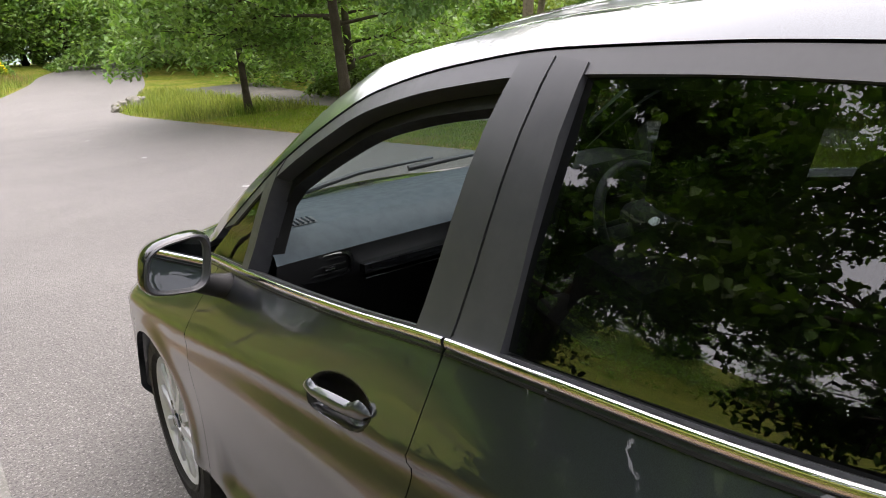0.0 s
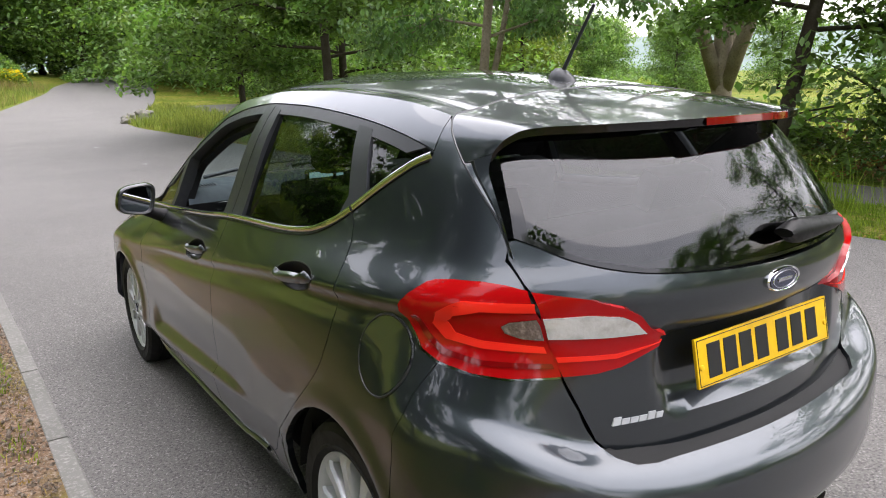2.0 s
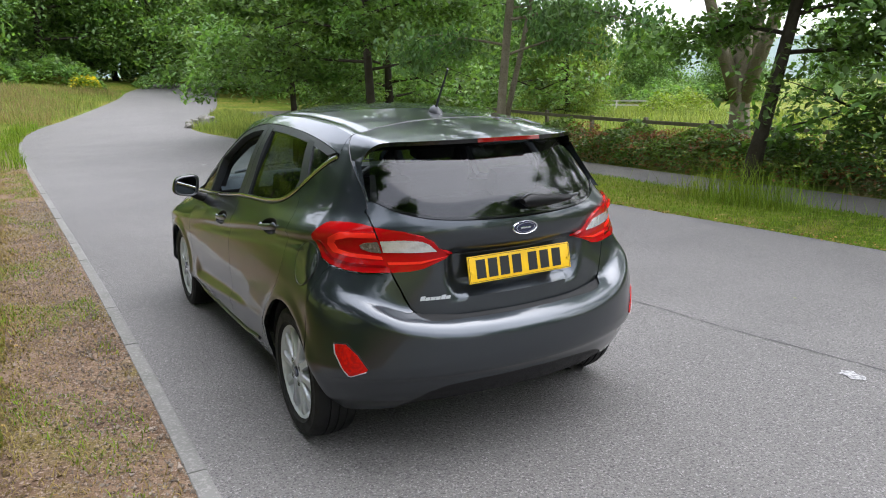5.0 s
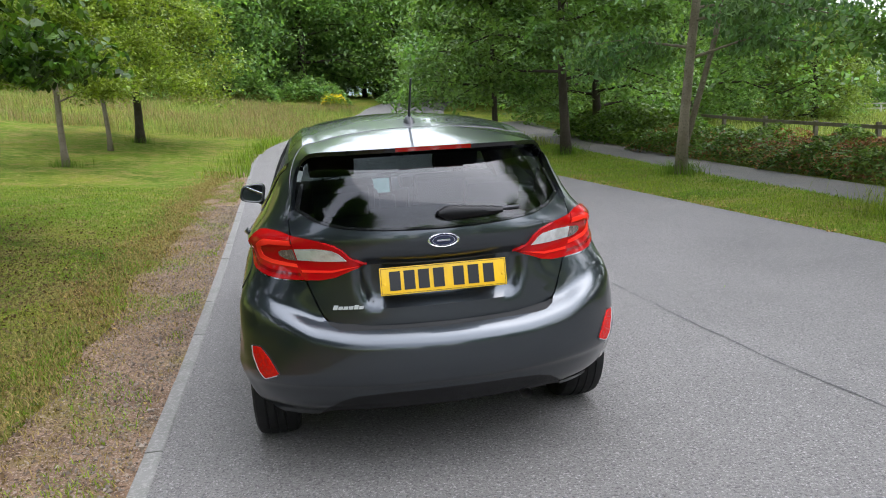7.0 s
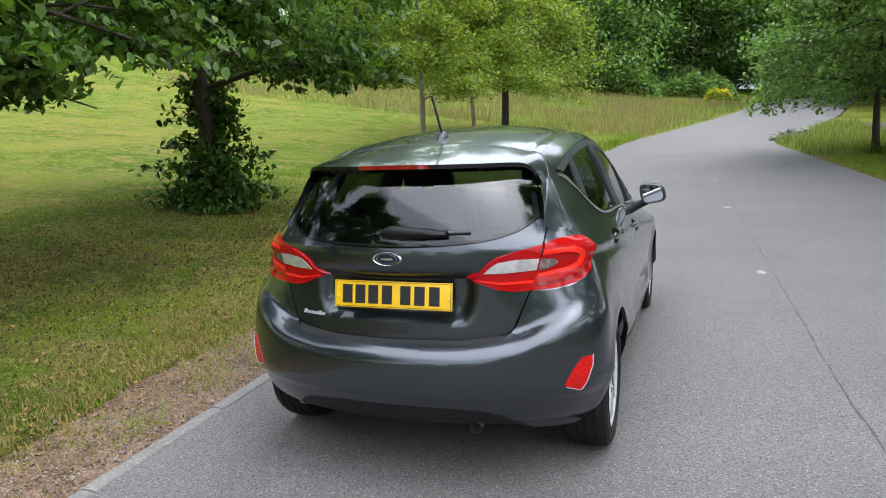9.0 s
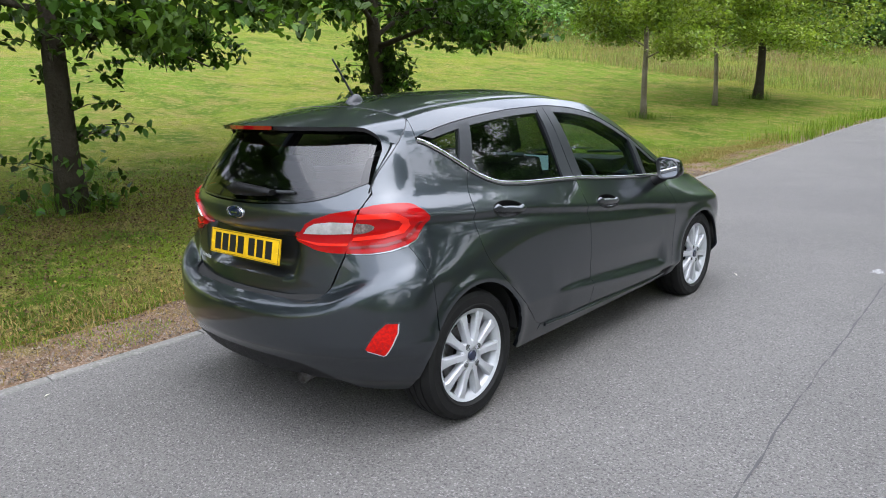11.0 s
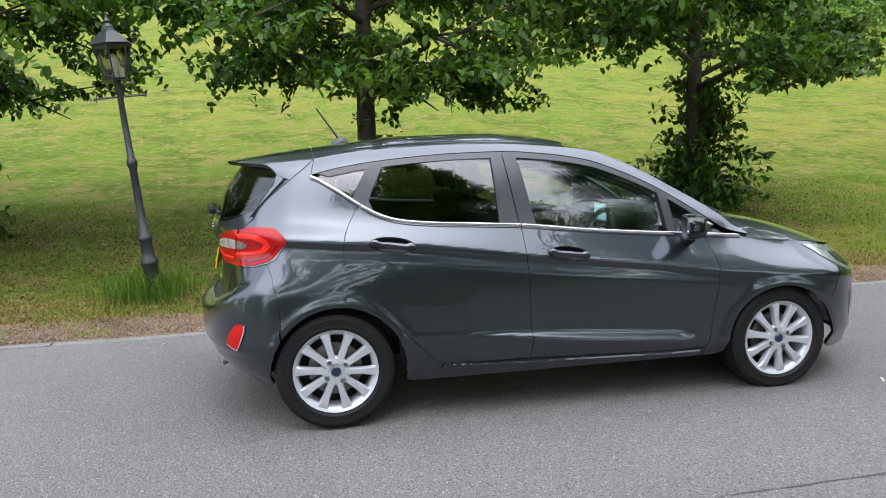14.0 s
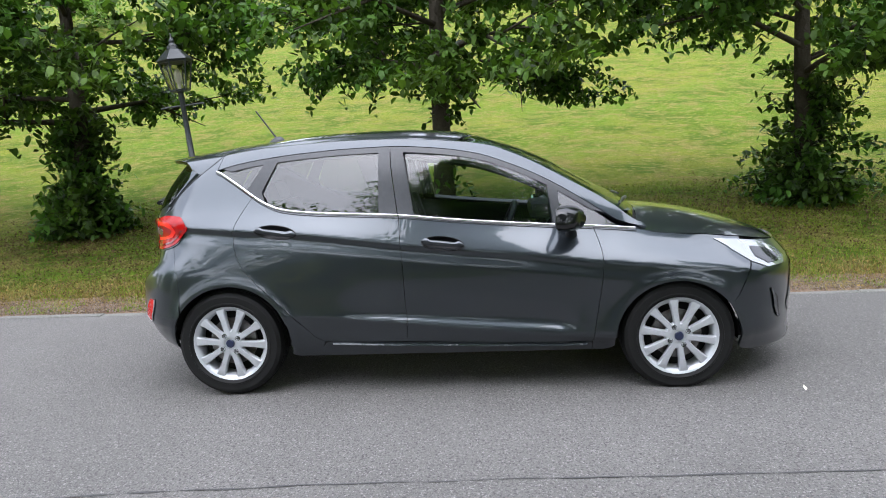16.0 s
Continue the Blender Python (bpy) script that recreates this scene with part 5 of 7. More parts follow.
for x in (-0.245, 0.245):
    bm = bmesh.new()
    lathe(bm, [(0.007, 0.0), (0.006, 0.003), (0.001, 0.004)], 14, tilt @ Matrix.Translation((x, -0.004, -0.01)) @ Matrix.Rotation(math.pi / 2, 4, "X"))
    part("plate_screw", bm, PLATE_YELLOW, plate)
# oval badge, plain
bm = bmesh.new()
at = Matrix.Translation((0, -0.607, 0.972)) @ Matrix.Rotation(math.pi / 2, 4, "X") @ Matrix.Diagonal((1, 0.44, 1, 1))
lathe(bm, [(0.064, -0.01), (0.064, 0.003), (0.060, 0.006), (0.055, 0.004)], 40, at)
badge = part("oval_badge", bm, CHROME, tailgate, "chrome-rimmed dark blue oval badge")
bm = bmesh.new()
lathe(bm, [(0.056, 0.002), (0.054, 0.0055), (0.001, 0.006)], 40, at)
part("badge_face", bm, BADGE_BLUE, badge, "dark blue enamel face")
bm = bmesh.new()
lathe(bm, [(0.046, 0.0055), (0.0455, 0.0072), (0.0435, 0.0072), (0.043, 0.0055)], 40, at, closed=True)
part("badge_line", bm, CHROME, badge)
bm = bmesh.new()
box(bm, -0.026, 0.026, -0.0148, -0.0125, -0.0035, 0.0035, 0.001, Matrix.Translation((0, -0.6005, 0.972)))
part("badge_mark", bm, CHROME, badge, "plain bright mark")
# bright model mark low on the tailgate, plain bars
bm = bmesh.new()
for i in range(6):
    x0, x1 = -0.452 + i * 0.0205, -0.4345 + i * 0.0205
    z0, z1 = 0.707, 0.724 if i in (0, 4) else 0.719
    face = [hatch(x, z) + Vector((0.004 * (z - z0) / 0.012, -0.0035, 0)) for x, z in ((x0, z0), (x1, z0), (x1, z1), (x0, z1))]
    front = [bm.verts.new(p) for p in face]
    rear = [bm.verts.new(p + Vector((0, 0.008, 0))) for p in face]
    bm.faces.new(front)
    for k in range(4):
        bm.faces.new((front[k], front[(k + 1) % 4], rear[(k + 1) % 4], rear[k]))
part("model_mark", bm, SILVER, tailgate, "small bright metal mark", smooth=False)
# rear wiper
bm = bmesh.new()
rows = []
for i in range(11):
    s = i / 10
    x = -0.015 + 0.265 * s
    p = hatch(x, 1.080 - 0.008 * s)
    h = (0.033 - 0.017 * s) * (0.3 + 0.7 * min(1, 6 * s) ** 0.5) * (1 if s < 0.9 else 0.8)
    rows.append([bm.verts.new(p + Vector((0, -0.030 + 0.024 * math.cos(a), h * math.sin(a)))) for a in [k * math.tau / 10 for k in range(10)]])
for r0, r1 in zip(rows, rows[1:]):
    for k in range(10):
        bm.faces.new((r0[k], r0[(k + 1) % 10], r1[(k + 1) % 10], r1[k]))
bm.faces.new(rows[0])
bm.faces.new(rows[-1])
wiper = part("rear_wiper", bm, WIPER_BLACK, back_glass, "black rear wiper cover")
bm = bmesh.new()
tube(bm, [hatch(0.2, 1.074) + Vector((0, -0.016, 0)), hatch(0.335, 1.073) + Vector((0, -0.014, 0))], 0.007, 8)
part("wiper_blade", bm, BLACK_TRIM, wiper)

# spoiler: one shell from the roof's end over both shoulders
tip_y = lambda x: -0.505 + 0.235 * (abs(x) / 0.504) ** 2.4
tip_z = lambda x: 1.338 - 0.012 * (x / 0.504) ** 2
SPOILER_XS = (0.0, 0.1, 0.2, 0.3, 0.38, 0.45)
spoiler_front = eased([tuple(roof_place(x / 0.516, 0)) for x in SPOILER_XS] + [tuple(roof_place(0.985, 0)), tuple(right_side(-0.075, 1.320)), tuple(right_side(-0.118, 1.286)), tuple(right_side(-0.168, 1.247))], 4)
spoiler_rear = eased([(x, tip_y(x), tip_z(x)) for x in SPOILER_XS] + [(0.492, -0.283, 1.322), (0.516, -0.256, 1.306), (0.530, -0.241, 1.290), (0.540, -0.230, 1.270)], 4)


def spoiler_place(u, v):
    k = abs(u) * (len(spoiler_front) - 1)
    i = min(int(k), len(spoiler_front) - 2)
    f = k - i
    a = Vector(spoiler_front[i]).lerp(Vector(spoiler_front[i + 1]), f)
    b = Vector(spoiler_rear[i]).lerp(Vector(spoiler_rear[i + 1]), f)
    p = a.lerp(b, v) + Vector((0.35 * abs(u) ** 3, 0, 1)) * (0.014 * v * (1 - v) * (1 - 0.4 * abs(u)))
    return Vector((math.copysign(p.x, u), p.y, p.z))


US_SPOILER = [i / 36 for i in range(-36, 37)]
spoiler = surface("roof_spoiler", US_SPOILER, [i / 12 for i in range(13)], spoiler_place, PAINT, car, "grey metallic roof spoiler")
for sx in (1, -1):
    # the shut line round the spoiler and down the blade
    bm = bmesh.new()
    tube(bm, [Vector((sx * x, y + 0.001, z - 0.0005)) for x, y, z in spoiler_front], 0.0028, 6)
    part("spoiler_gap", bm, BLACK_TRIM, spoiler)


def lip_place(u, v):
    p = spoiler_place(u, 1)
    if v <= 0.35:
        return p + Vector((0, 0.012 * v, -0.05 * v))
    w = (v - 0.35) / 0.65
    return p + Vector((-0.02 * u ** 5 * w, 0.0042 + 0.13 * w * (1 - 0.65 * abs(u)), -0.0175 - 0.022 * w * (1 - 0.6 * u ** 4)))


surface("spoiler_lip", US_SPOILER, [0, 0.35, 0.5, 0.75, 1.0], lip_place, GLOSS_BLACK, spoiler, "gloss black underside")
bm = bmesh.new()
rows = []
for i in range(13):
    x = -0.155 + 0.31 * i / 12
    p = Vector((x, tip_y(x), tip_z(x)))
    rows.append([bm.verts.new(p + Vector((0, dy, dz))) for dy, dz in ((0.02, 0.002), (-0.003, 0.0), (-0.004, -0.016), (0.02, -0.017))])
for r0, r1 in zip(rows, rows[1:]):
    for i in range(3):
        bm.faces.new((r0[i], r0[i + 1], r1[i + 1], r1[i]))
part("brake_light", bm, DEEP_RED, spoiler, "red high-level brake light")
# aerial
bm = bmesh.new()
base = []
for s, grow in ((0, 1.0), (0.012, 0.92), (0.03, 0.6), (0.04, 0.25)):
    base.append([bm.verts.new((0.030 * grow * math.cos(k * math.tau / 14), 0.125 + 0.012 * s / 0.04 + 0.055 * grow * math.sin(k * math.tau / 14), 1.414 + s)) for k in range(14)])
for r0, r1 in zip(base, base[1:]):
    for k in range(14):
        bm.faces.new((r0[k], r0[(k + 1) % 14], r1[(k + 1) % 14], r1[k]))
bm.faces.new(base[-1])
mast_base = part("aerial_base", bm, BLACK_TRIM, car, "black aerial foot")
bm = bmesh.new()
tube(bm, [(0, 0.125, 1.44), (0, 0.06, 1.535), (0, 0.0, 1.622)], [0.0065, 0.0055, 0.005], 8)
part("aerial_mast", bm, BLACK_TRIM, mast_base, "thin black aerial")
# fuel flap, on the near side only
bm = bmesh.new()
ring = [(-0.155 + 0.0885 * math.cos(k * math.tau / 40), 0.838 + 0.0885 * math.sin(k * math.tau / 40)) for k in range(41)]
panel("fuel_flap", [(-0.155 + 0.085 * math.cos(k * math.tau / 40), 0.838 + 0.085 * math.sin(k * math.tau / 40)) for k in range(40)], left_side, PAINT, car, "round fuel flap", step=0.03, thick=0.003, lift=0.0035)
trim("fuel_flap_gap", ring, left_side, 0.0030, BLACK_TRIM, car, lift=0.0015)
# underbody and exhaust
bm = bmesh.new()
box(bm, -0.64, 0.64, -0.22, 2.9, 0.225, 0.30, 0.03)
part("underbody", bm, DARK, car)
bm = bmesh.new()
box(bm, -0.50, 0.50, -0.50, -0.38, 0.27, 0.42, 0.03)
part("rear_crossmember", bm, DARK, car)
bm = bmesh.new()
tube(bm, [(0.335, -0.40, 0.278), (0.335, -0.53, 0.276), (0.335, -0.575, 0.268)], 0.026, 16, caps=False)
part("exhaust_pipe", bm, DISC, car, "dull steel exhaust pipe")

# inside the car
bm = bmesh.new()
box(bm, -0.68, 0.68, -0.40, 2.3, 0.29, 0.33)
part("cabin_floor", bm, CARPET, car, "black carpet")
bm = bmesh.new()
box(bm, -0.60, 0.60, -0.44, 0.12, 0.80, 0.84, 0.01)
part("parcel_shelf", bm, CARPET, car, "black parcel shelf")


def dash_place(u, v):
    """The dashboard from the windscreen's foot, over its brow and down to the knees."""
    y = curve((0, 2.30), (0.35, 2.02), (0.55, 1.87), (0.62, 1.835), (0.75, 1.84), (0.85, 1.88), (1, 1.97))(v)
    z = curve((0, 0.955), (0.35, 0.975), (0.50, 0.960), (0.58, 0.925), (0.68, 0.885), (0.85, 0.76), (1, 0.55))(v)
    x = curve((0, 0.63), (0.5, 0.66), (1, 0.69))(v)
    return Vector((u * x, y - 0.03 * u * u, z))


dash = surface("dashboard", US, [i / 24 for i in range(16)], dash_place, DASH, car, "blue-grey soft plastic dashboard")
surface("dash_lower", US, [i / 24 for i in range(15, 25)], dash_place, ROUGH_PLASTIC, dash, "black lower dashboard")
for x0, x1 in ((-0.62, -0.47), (0.47, 0.62)):
    bm = bmesh.new()
    c = Vector(((x0 + x1) / 2, 1.822, 0.872))
    rings = []
    for grow, dy in ((1.0, 0.0), (0.86, -0.008), (0.8, 0.01)):
        rings.append([bm.verts.new(c + Vector((grow * 0.088 * math.copysign(abs(math.cos(k * math.tau / 20)) ** 0.6, math.cos(k * math.tau / 20)), dy, grow * 0.036 * math.copysign(abs(math.sin(k * math.tau / 20)) ** 0.6, math.sin(k * math.tau / 20))))) for k in range(20)])
    for r0, r1 in zip(rings, rings[1:]):
        for k in range(20):
            bm.faces.new((r0[k], r0[(k + 1) % 20], r1[(k + 1) % 20], r1[k]))
    bm.faces.new(rings[-1])
    vent = part("air_vent", bm, GLOSS_BLACK, dash, "gloss black air vent")
    for k in range(3):
        bm = bmesh.new()
        box(bm, c.x - 0.064, c.x + 0.064, c.y - 0.006, c.y + 0.012, c.z - 0.019 + 0.017 * k, c.z - 0.014 + 0.017 * k, 0.001)
        part("vent_slat", bm, ROUGH_PLASTIC, vent)
    bm = bmesh.new()
    box(bm, c.x + 0.0, c.x + 0.028, c.y - 0.012, c.y, c.z - 0.006, c.z + 0.001, 0.001)
    part("vent_tab", bm, CHROME, vent)
    side = math.copysign(1, x0)
    demist = surface("side_demister", [side * (0.76 + 0.15 * k / 6) for k in range(7)], [0.40, 0.43, 0.46], lambda u, v: dash_place(u, v) + Vector((0, 0, 0.002)), BLACK_TRIM, dash)
    for k in range(6):
        bm = bmesh.new()
        u = side * (0.775 + 0.022 * k)
        tube(bm, [dash_place(u + side * 0.006, 0.405) + Vector((0, 0, 0.004)), dash_place(u, 0.455) + Vector((0, 0, 0.004))], 0.003, 5)
        part("demister_slat", bm, DASH, demist)
for z0, z1, mat in ((0.835, 0.858, GLOSS_BLACK), (0.858, 0.862, CHROME), (0.822, 0.825, CHROME)):
    bm = bmesh.new()
    box(bm, -0.44, -0.13, 1.80, 1.845, z0, z1, 0.001)
    part("dash_trim", bm, mat, dash)
bm = bmesh.new()
box(bm, -0.115, 0.095, 1.765, 1.79, 0.875, 1.015, 0.008, Matrix.Identity(4))
tablet = part("screen_housing", bm, GLOSS_BLACK, dash, "gloss black screen surround")
bm = bmesh.new()
box(bm, -0.10, 0.08, 1.762, 1.766, 0.90, 1.003, 0.0)
part("touch_screen", bm, SCREEN, tablet, "lit pale blue screen", smooth=False)
bm = bmesh.new()
box(bm, -0.12, 0.12, 1.78, 1.98, 0.33, 0.88, 0.03)
part("centre_console", bm, ROUGH_PLASTIC, dash)
bm = bmesh.new()
box(bm, 0.16, 0.58, 1.72, 1.95, 0.92, 1.01, 0.04)
part("instrument_hood", bm, ROUGH_PLASTIC, dash, "black instrument binnacle")
# steering wheel, on the right
at = Matrix.Translation((0.36, 1.575, 0.835)) @ Matrix.Rotation(radians(68), 4, "X")
bm = bmesh.new()
lathe(bm, [(0.178 + 0.0165 * math.cos(k * math.tau / 10), 0.0165 * math.sin(k * math.tau / 10)) for k in range(10)], 40, at, closed=True)
steering = part("steering_wheel", bm, ROUGH_PLASTIC, car, "black leather-rimmed steering wheel")
bm = bmesh.new()
lathe(bm, [(0.075, -0.03), (0.072, 0.01), (0.05, 0.025), (0.001, 0.03)], 24, at)
part("wheel_boss", bm, ROUGH_PLASTIC, steering)
bm = bmesh.new()
lathe(bm, [(0.026, 0.028), (0.025, 0.034), (0.001, 0.034)], 24, at @ Matrix.Diagonal((1, 0.5, 1, 1)))
part("boss_badge", bm, CHROME, steering)
for a in (0, 180, 270):
    bm = bmesh.new()
    box(bm, 0.06, 0.17, -0.02, 0.02, -0.012, 0.012, 0.006, at @ Matrix.Rotation(radians(a), 4, "Z"))
    part("wheel_spoke", bm, SILVER if a == 270 else ROUGH_PLASTIC, steering)
bm = bmesh.new()
tube(bm, [(0.36, 1.59, 0.825), (0.36, 1.88, 0.72)], 0.04, 12)
part("steering_column", bm, ROUGH_PLASTIC, steering)


def cushion(bm, x0, x1, y0, y1, z0, z1, m, bulge=0.02):
    made = box(bm, x0, x1, y0, y1, z0, z1, min(x1 - x0, y1 - y0, z1 - z0) * 0.32, m)
    return made


def front_seat(x):
    seat = part("seat", seat_mesh(x, [(-0.25, 0.25, 0.0, 0.52, 0.0, 0.16)], Matrix.Translation((x, 0.98, 0.42)) @ Matrix.Rotation(radians(6), 4, "X")), SEAT_CLOTH, car, "charcoal cloth front seat")
    lean = Matrix.Translation((x, 1.02, 0.52)) @ Matrix.Rotation(radians(17), 4, "X")
    part("backrest", seat_mesh(x, [(-0.24, 0.24, -0.08, 0.05, 0.0, 0.60), (-0.27, -0.19, -0.06, 0.09, 0.05, 0.5), (0.19, 0.27, -0.06, 0.09, 0.05, 0.5)], lean), SEAT_CLOTH, seat, "charcoal cloth backrest")
    part("headrest", seat_mesh(x, [(-0.13, 0.13, -0.05, 0.05, 0.64, 0.83)], lean), SEAT_CLOTH, seat, "charcoal cloth headrest")
    for dx in (-0.05, 0.05):
        bm = bmesh.new()
        tube(bm, [lean @ Vector((dx, 0, 0.58)), lean @ Vector((dx, 0, 0.68))], 0.006, 8)
        part("headrest_post", bm, CHROME, seat)


def seat_mesh(x, blocks, m):
    bm = bmesh.new()
    for b in blocks:
        cushion(bm, *b, m)
    return bm


front_seat(-0.36)
front_seat(0.36)
bench = part("rear_bench", seat_mesh(0, [(-0.62, 0.62, 0.20, 0.66, 0.40, 0.58)], Matrix.Identity(4)), SEAT_CLOTH, car, "charcoal cloth rear bench")
lean = Matrix.Translation((0, 0.20, 0.52)) @ Matrix.Rotation(radians(20), 4, "X")
part("bench_back", seat_mesh(0, [(-0.62, 0.62, -0.07, 0.06, 0.0, 0.52)], lean), SEAT_CLOTH, bench)
for x in (-0.36, 0.36):
    part("headrest", seat_mesh(0, [(x - 0.13, x + 0.13, -0.04, 0.04, 0.53, 0.66)], lean), SEAT_CLOTH, bench)
bm = bmesh.new()
box(bm, -0.09, 0.09, 1.42, 1.45, 1.285, 1.345, 0.012)
part("rear_view_mirror", bm, ROUGH_PLASTIC, car, "black rear-view mirror")

# ---- trees ----


def sprays(g, c, twigs, per, size, span, droop):
    """Leaf places along drooping twigs about a centre."""
    start = c + g.normal(0, 1, (twigs, 3)) * size * np.array([0.5, 0.5, 0.36])
    out = np.stack([c[0] + g.normal(0, 0.8, twigs), c[1] + g.normal(0, 0.8, twigs), g.normal(0.05, 0.4, twigs)], 1)
    out /= np.linalg.norm(out, axis=1)[:, None]
    length = g.uniform(span[0], span[1], twigs)
    t = np.linspace(0, 1, per)[None, :, None]
    pts = start[:, None] + out[:, None] * (length[:, None, None] * t) - np.array([0, 0, 1.0]) * (droop * length[:, None, None] * t * t)
    side = np.where(np.arange(per) % 2, 1.0, -1.0)[None, :, None] * np.stack([-out[:, 1], out[:, 0], 0 * out[:, 0]], 1)[:, None] * 0.045
    return (pts + side + g.normal(0, 0.018, pts.shape)).reshape(-1, 3)


def tree(name, x, y, height, base, radius, girth, leaf, count, size, seed, label, bark=BARK, lean=(0, 0), fork=0, shoots=0, squash=1.0, limbs=12, low=0.0, category="tree", droop=0.4, clump=0.5, skew=(0, 0), over=0, heart=False):
    """A tapered trunk with limbs and a crown of many small leaves in clumps, with gaps and an uneven edge."""
    g = random.Random(seed)
    z0 = level(x, y) - 0.06
    thing = empty(name, Matrix.Translation((x, y, z0)), label, category)
    top = Vector((lean[0], lean[1], height * 0.86))
    bm = bmesh.new()
    bends = [Vector((g.uniform(-1, 1), g.uniform(-1, 1), 0)) * 0.03 * height * 0.5 for _ in range(4)]

    def spine(s):
        k = s * 3
        i = min(int(k), 2)
        f = k - i
        b = bends[i] * (1 - f) + bends[i + 1] * f
        return top * s + b * math.sin(math.pi * min(1, s * 1.2)) * (1 if s < 1 else 0)

    steps = [i / 10 for i in range(11)]
    tube(bm, [spine(s) for s in steps], [girth * (1.35 if s == 0 else 1.0) * (1 - 0.85 * s) + 0.008 for s in steps], 10)
    for k in range(fork):
        a = 0.25 + 2.3 * k
        off = Vector((math.cos(a), math.sin(a), 0))
        start = spine(0.12) if girth > 0.2 else spine(0.03)
        tube(bm, [start, start + off * 0.10 * height * 0.5 + Vector((0, 0, 0.14 * height)), start + off * 0.16 * height + Vector((0, 0, 0.5 * height))], [girth * 0.75, girth * 0.6, girth * 0.2], 8)
    ends = []
    for k in range(limbs):
        s = (base / height) * 1.0 + (0.92 - base / height) * (k + g.random() * 0.7) / limbs
        a = k * 2.4 + g.uniform(-0.5, 0.5)
        reach = radius * (1 - 0.55 * max(0, (s - 0.55) / 0.45)) * g.uniform(0.7, 1.05)
        start = spine(min(s, 1))
        climb = g.uniform(0.0, 0.5) * reach * (0.3 + s) - low * reach * (1 - s)
        tip = start + Vector((math.cos(a) * reach + skew[0] * reach, math.sin(a) * reach + skew[1] * reach, climb))
        mid = start.lerp(tip, 0.5) + Vector((0, 0, 0.12 * reach))
        r = max(0.012, girth * 0.42 * (1 - 0.6 * s))
        tube(bm, [start, mid, tip], [r, r * 0.6, 0.006], 6, caps=False)
        ends += [(start.lerp(mid, 0.8), 0.8), (mid, 0.95), (mid.lerp(tip, 0.5), 1.0), (tip, 1.0)]
        for j in range(3):
            p = mid.lerp(tip, g.uniform(-0.4, 0.7))
            b = a + g.choice((-1, 1)) * g.uniform(0.5, 1.2)
            q = p + Vector((math.cos(b), math.sin(b), g.uniform(-0.35, 0.45))) * reach * g.uniform(0.3, 0.55)
            tube(bm, [p, p.lerp(q, 0.5) + Vector((0, 0, 0.03)), q], [r * 0.4, r * 0.28, 0.004], 5, caps=False)
            ends += [(p.lerp(q, 0.6), 0.8), (q, 0.9)]
    ends.append((spine(1.0) + Vector((0, 0, 0.06 * height)), 1.0))
    ends.append((spine(0.9), 1.0))
    part("trunk", bm, bark, thing, sharp=180)
    gg = np.random.default_rng(seed)
    per = max(8, int(count / len(ends)))
    cloud = []
    for c, f in ends:
        n = int(per * f * gg.uniform(0.6, 1.4))
        if heart:
            cloud.append(sprays(gg, np.array(c), max(1, n // 15), 15, clump * radius * 0.42, (0.22, 0.5), 0.5))
            continue
        d = gg.normal(0, 1, (n, 3))
        d /= np.linalg.norm(d, axis=1)[:, None]
        rr = clump * radius * 0.5 * gg.random(n) ** 0.55
        d *= rr[:, None] * np.array([1.25, 1.25, 0.72 * squash])
        d[:, 2] -= 0.10 * np.hypot(d[:, 0], d[:, 1])
        cloud.append(np.array(c) + d)
    if over:
        # the upper crown, in larger sprays
        d = gg.normal(0, 1, (over, 3))
        d /= np.linalg.norm(d, axis=1)[:, None]
        knots = gg.normal(0, 1, (46, 3))
        knots = knots / np.linalg.norm(knots, axis=1)[:, None] * np.array([radius * 0.55, radius * 0.55, height * 0.26]) * gg.uniform(0.45, 1.0, (46, 1)) + np.array([lean[0] + skew[0], lean[1] + skew[1], height * 0.86])
        d = knots[gg.integers(0, 46, over)] + d * (radius * 0.27 * gg.random(over) ** 0.5)[:, None]
        leaves("upper_crown", d[d[:, 2] > base + 1.6], 0.165, leaf, thing, droop=droop, seed=seed + 500)
    if shoots:
        # stems from the foot and the lower trunk, arching out, leafy along their length
        stems = bmesh.new()
        for k in range(shoots // 22):
            a, h = gg.random() * math.tau, gg.random() ** 1.5 * min(base * 0.95, 1.8)
            out = gg.uniform(0.35, 1.05) * (1.0 - 0.28 * h) * (1 + 0.3 * math.sin(2 * a + seed))
            t = np.linspace(0.12, 1, 22) ** 0.9
            way = np.array([math.cos(a), math.sin(a), 0])
            line = np.array([0, 0, h]) + way * (out * t)[:, None] + np.array([0, 0, 1.0]) * (out * (0.75 * t - 0.62 * t * t))[:, None]
            cloud.append(line + gg.normal(0, 0.045, line.shape))
            tube(stems, [Vector(line[i]) for i in (0, 7, 14, 21)], [0.007, 0.005, 0.004, 0.002], 4, caps=False)
        part("basal_growth", stems, bark, thing)
        n = shoots // 3
        a, h = gg.random(n) * math.tau, gg.random(n) ** 1.2 * 0.62
        rad = (0.1 + 0.62 * gg.random(n) ** 0.6) * (1.05 - 0.8 * h)
        cloud.append(np.stack([rad * np.cos(a), rad * np.sin(a), h + 0.05], 1))
    cloud = np.concatenate(cloud)
    cloud = cloud[cloud[:, 2] > 0.05]
    if heart:
        wide = np.hypot(cloud[:, 0], cloud[:, 1]) > 1.15
        cloud = cloud[~wide | (cloud[:, 2] > base - 0.15 + 0.25 * np.sin(3.1 * np.arctan2(cloud[:, 1], cloud[:, 0]) + seed))]
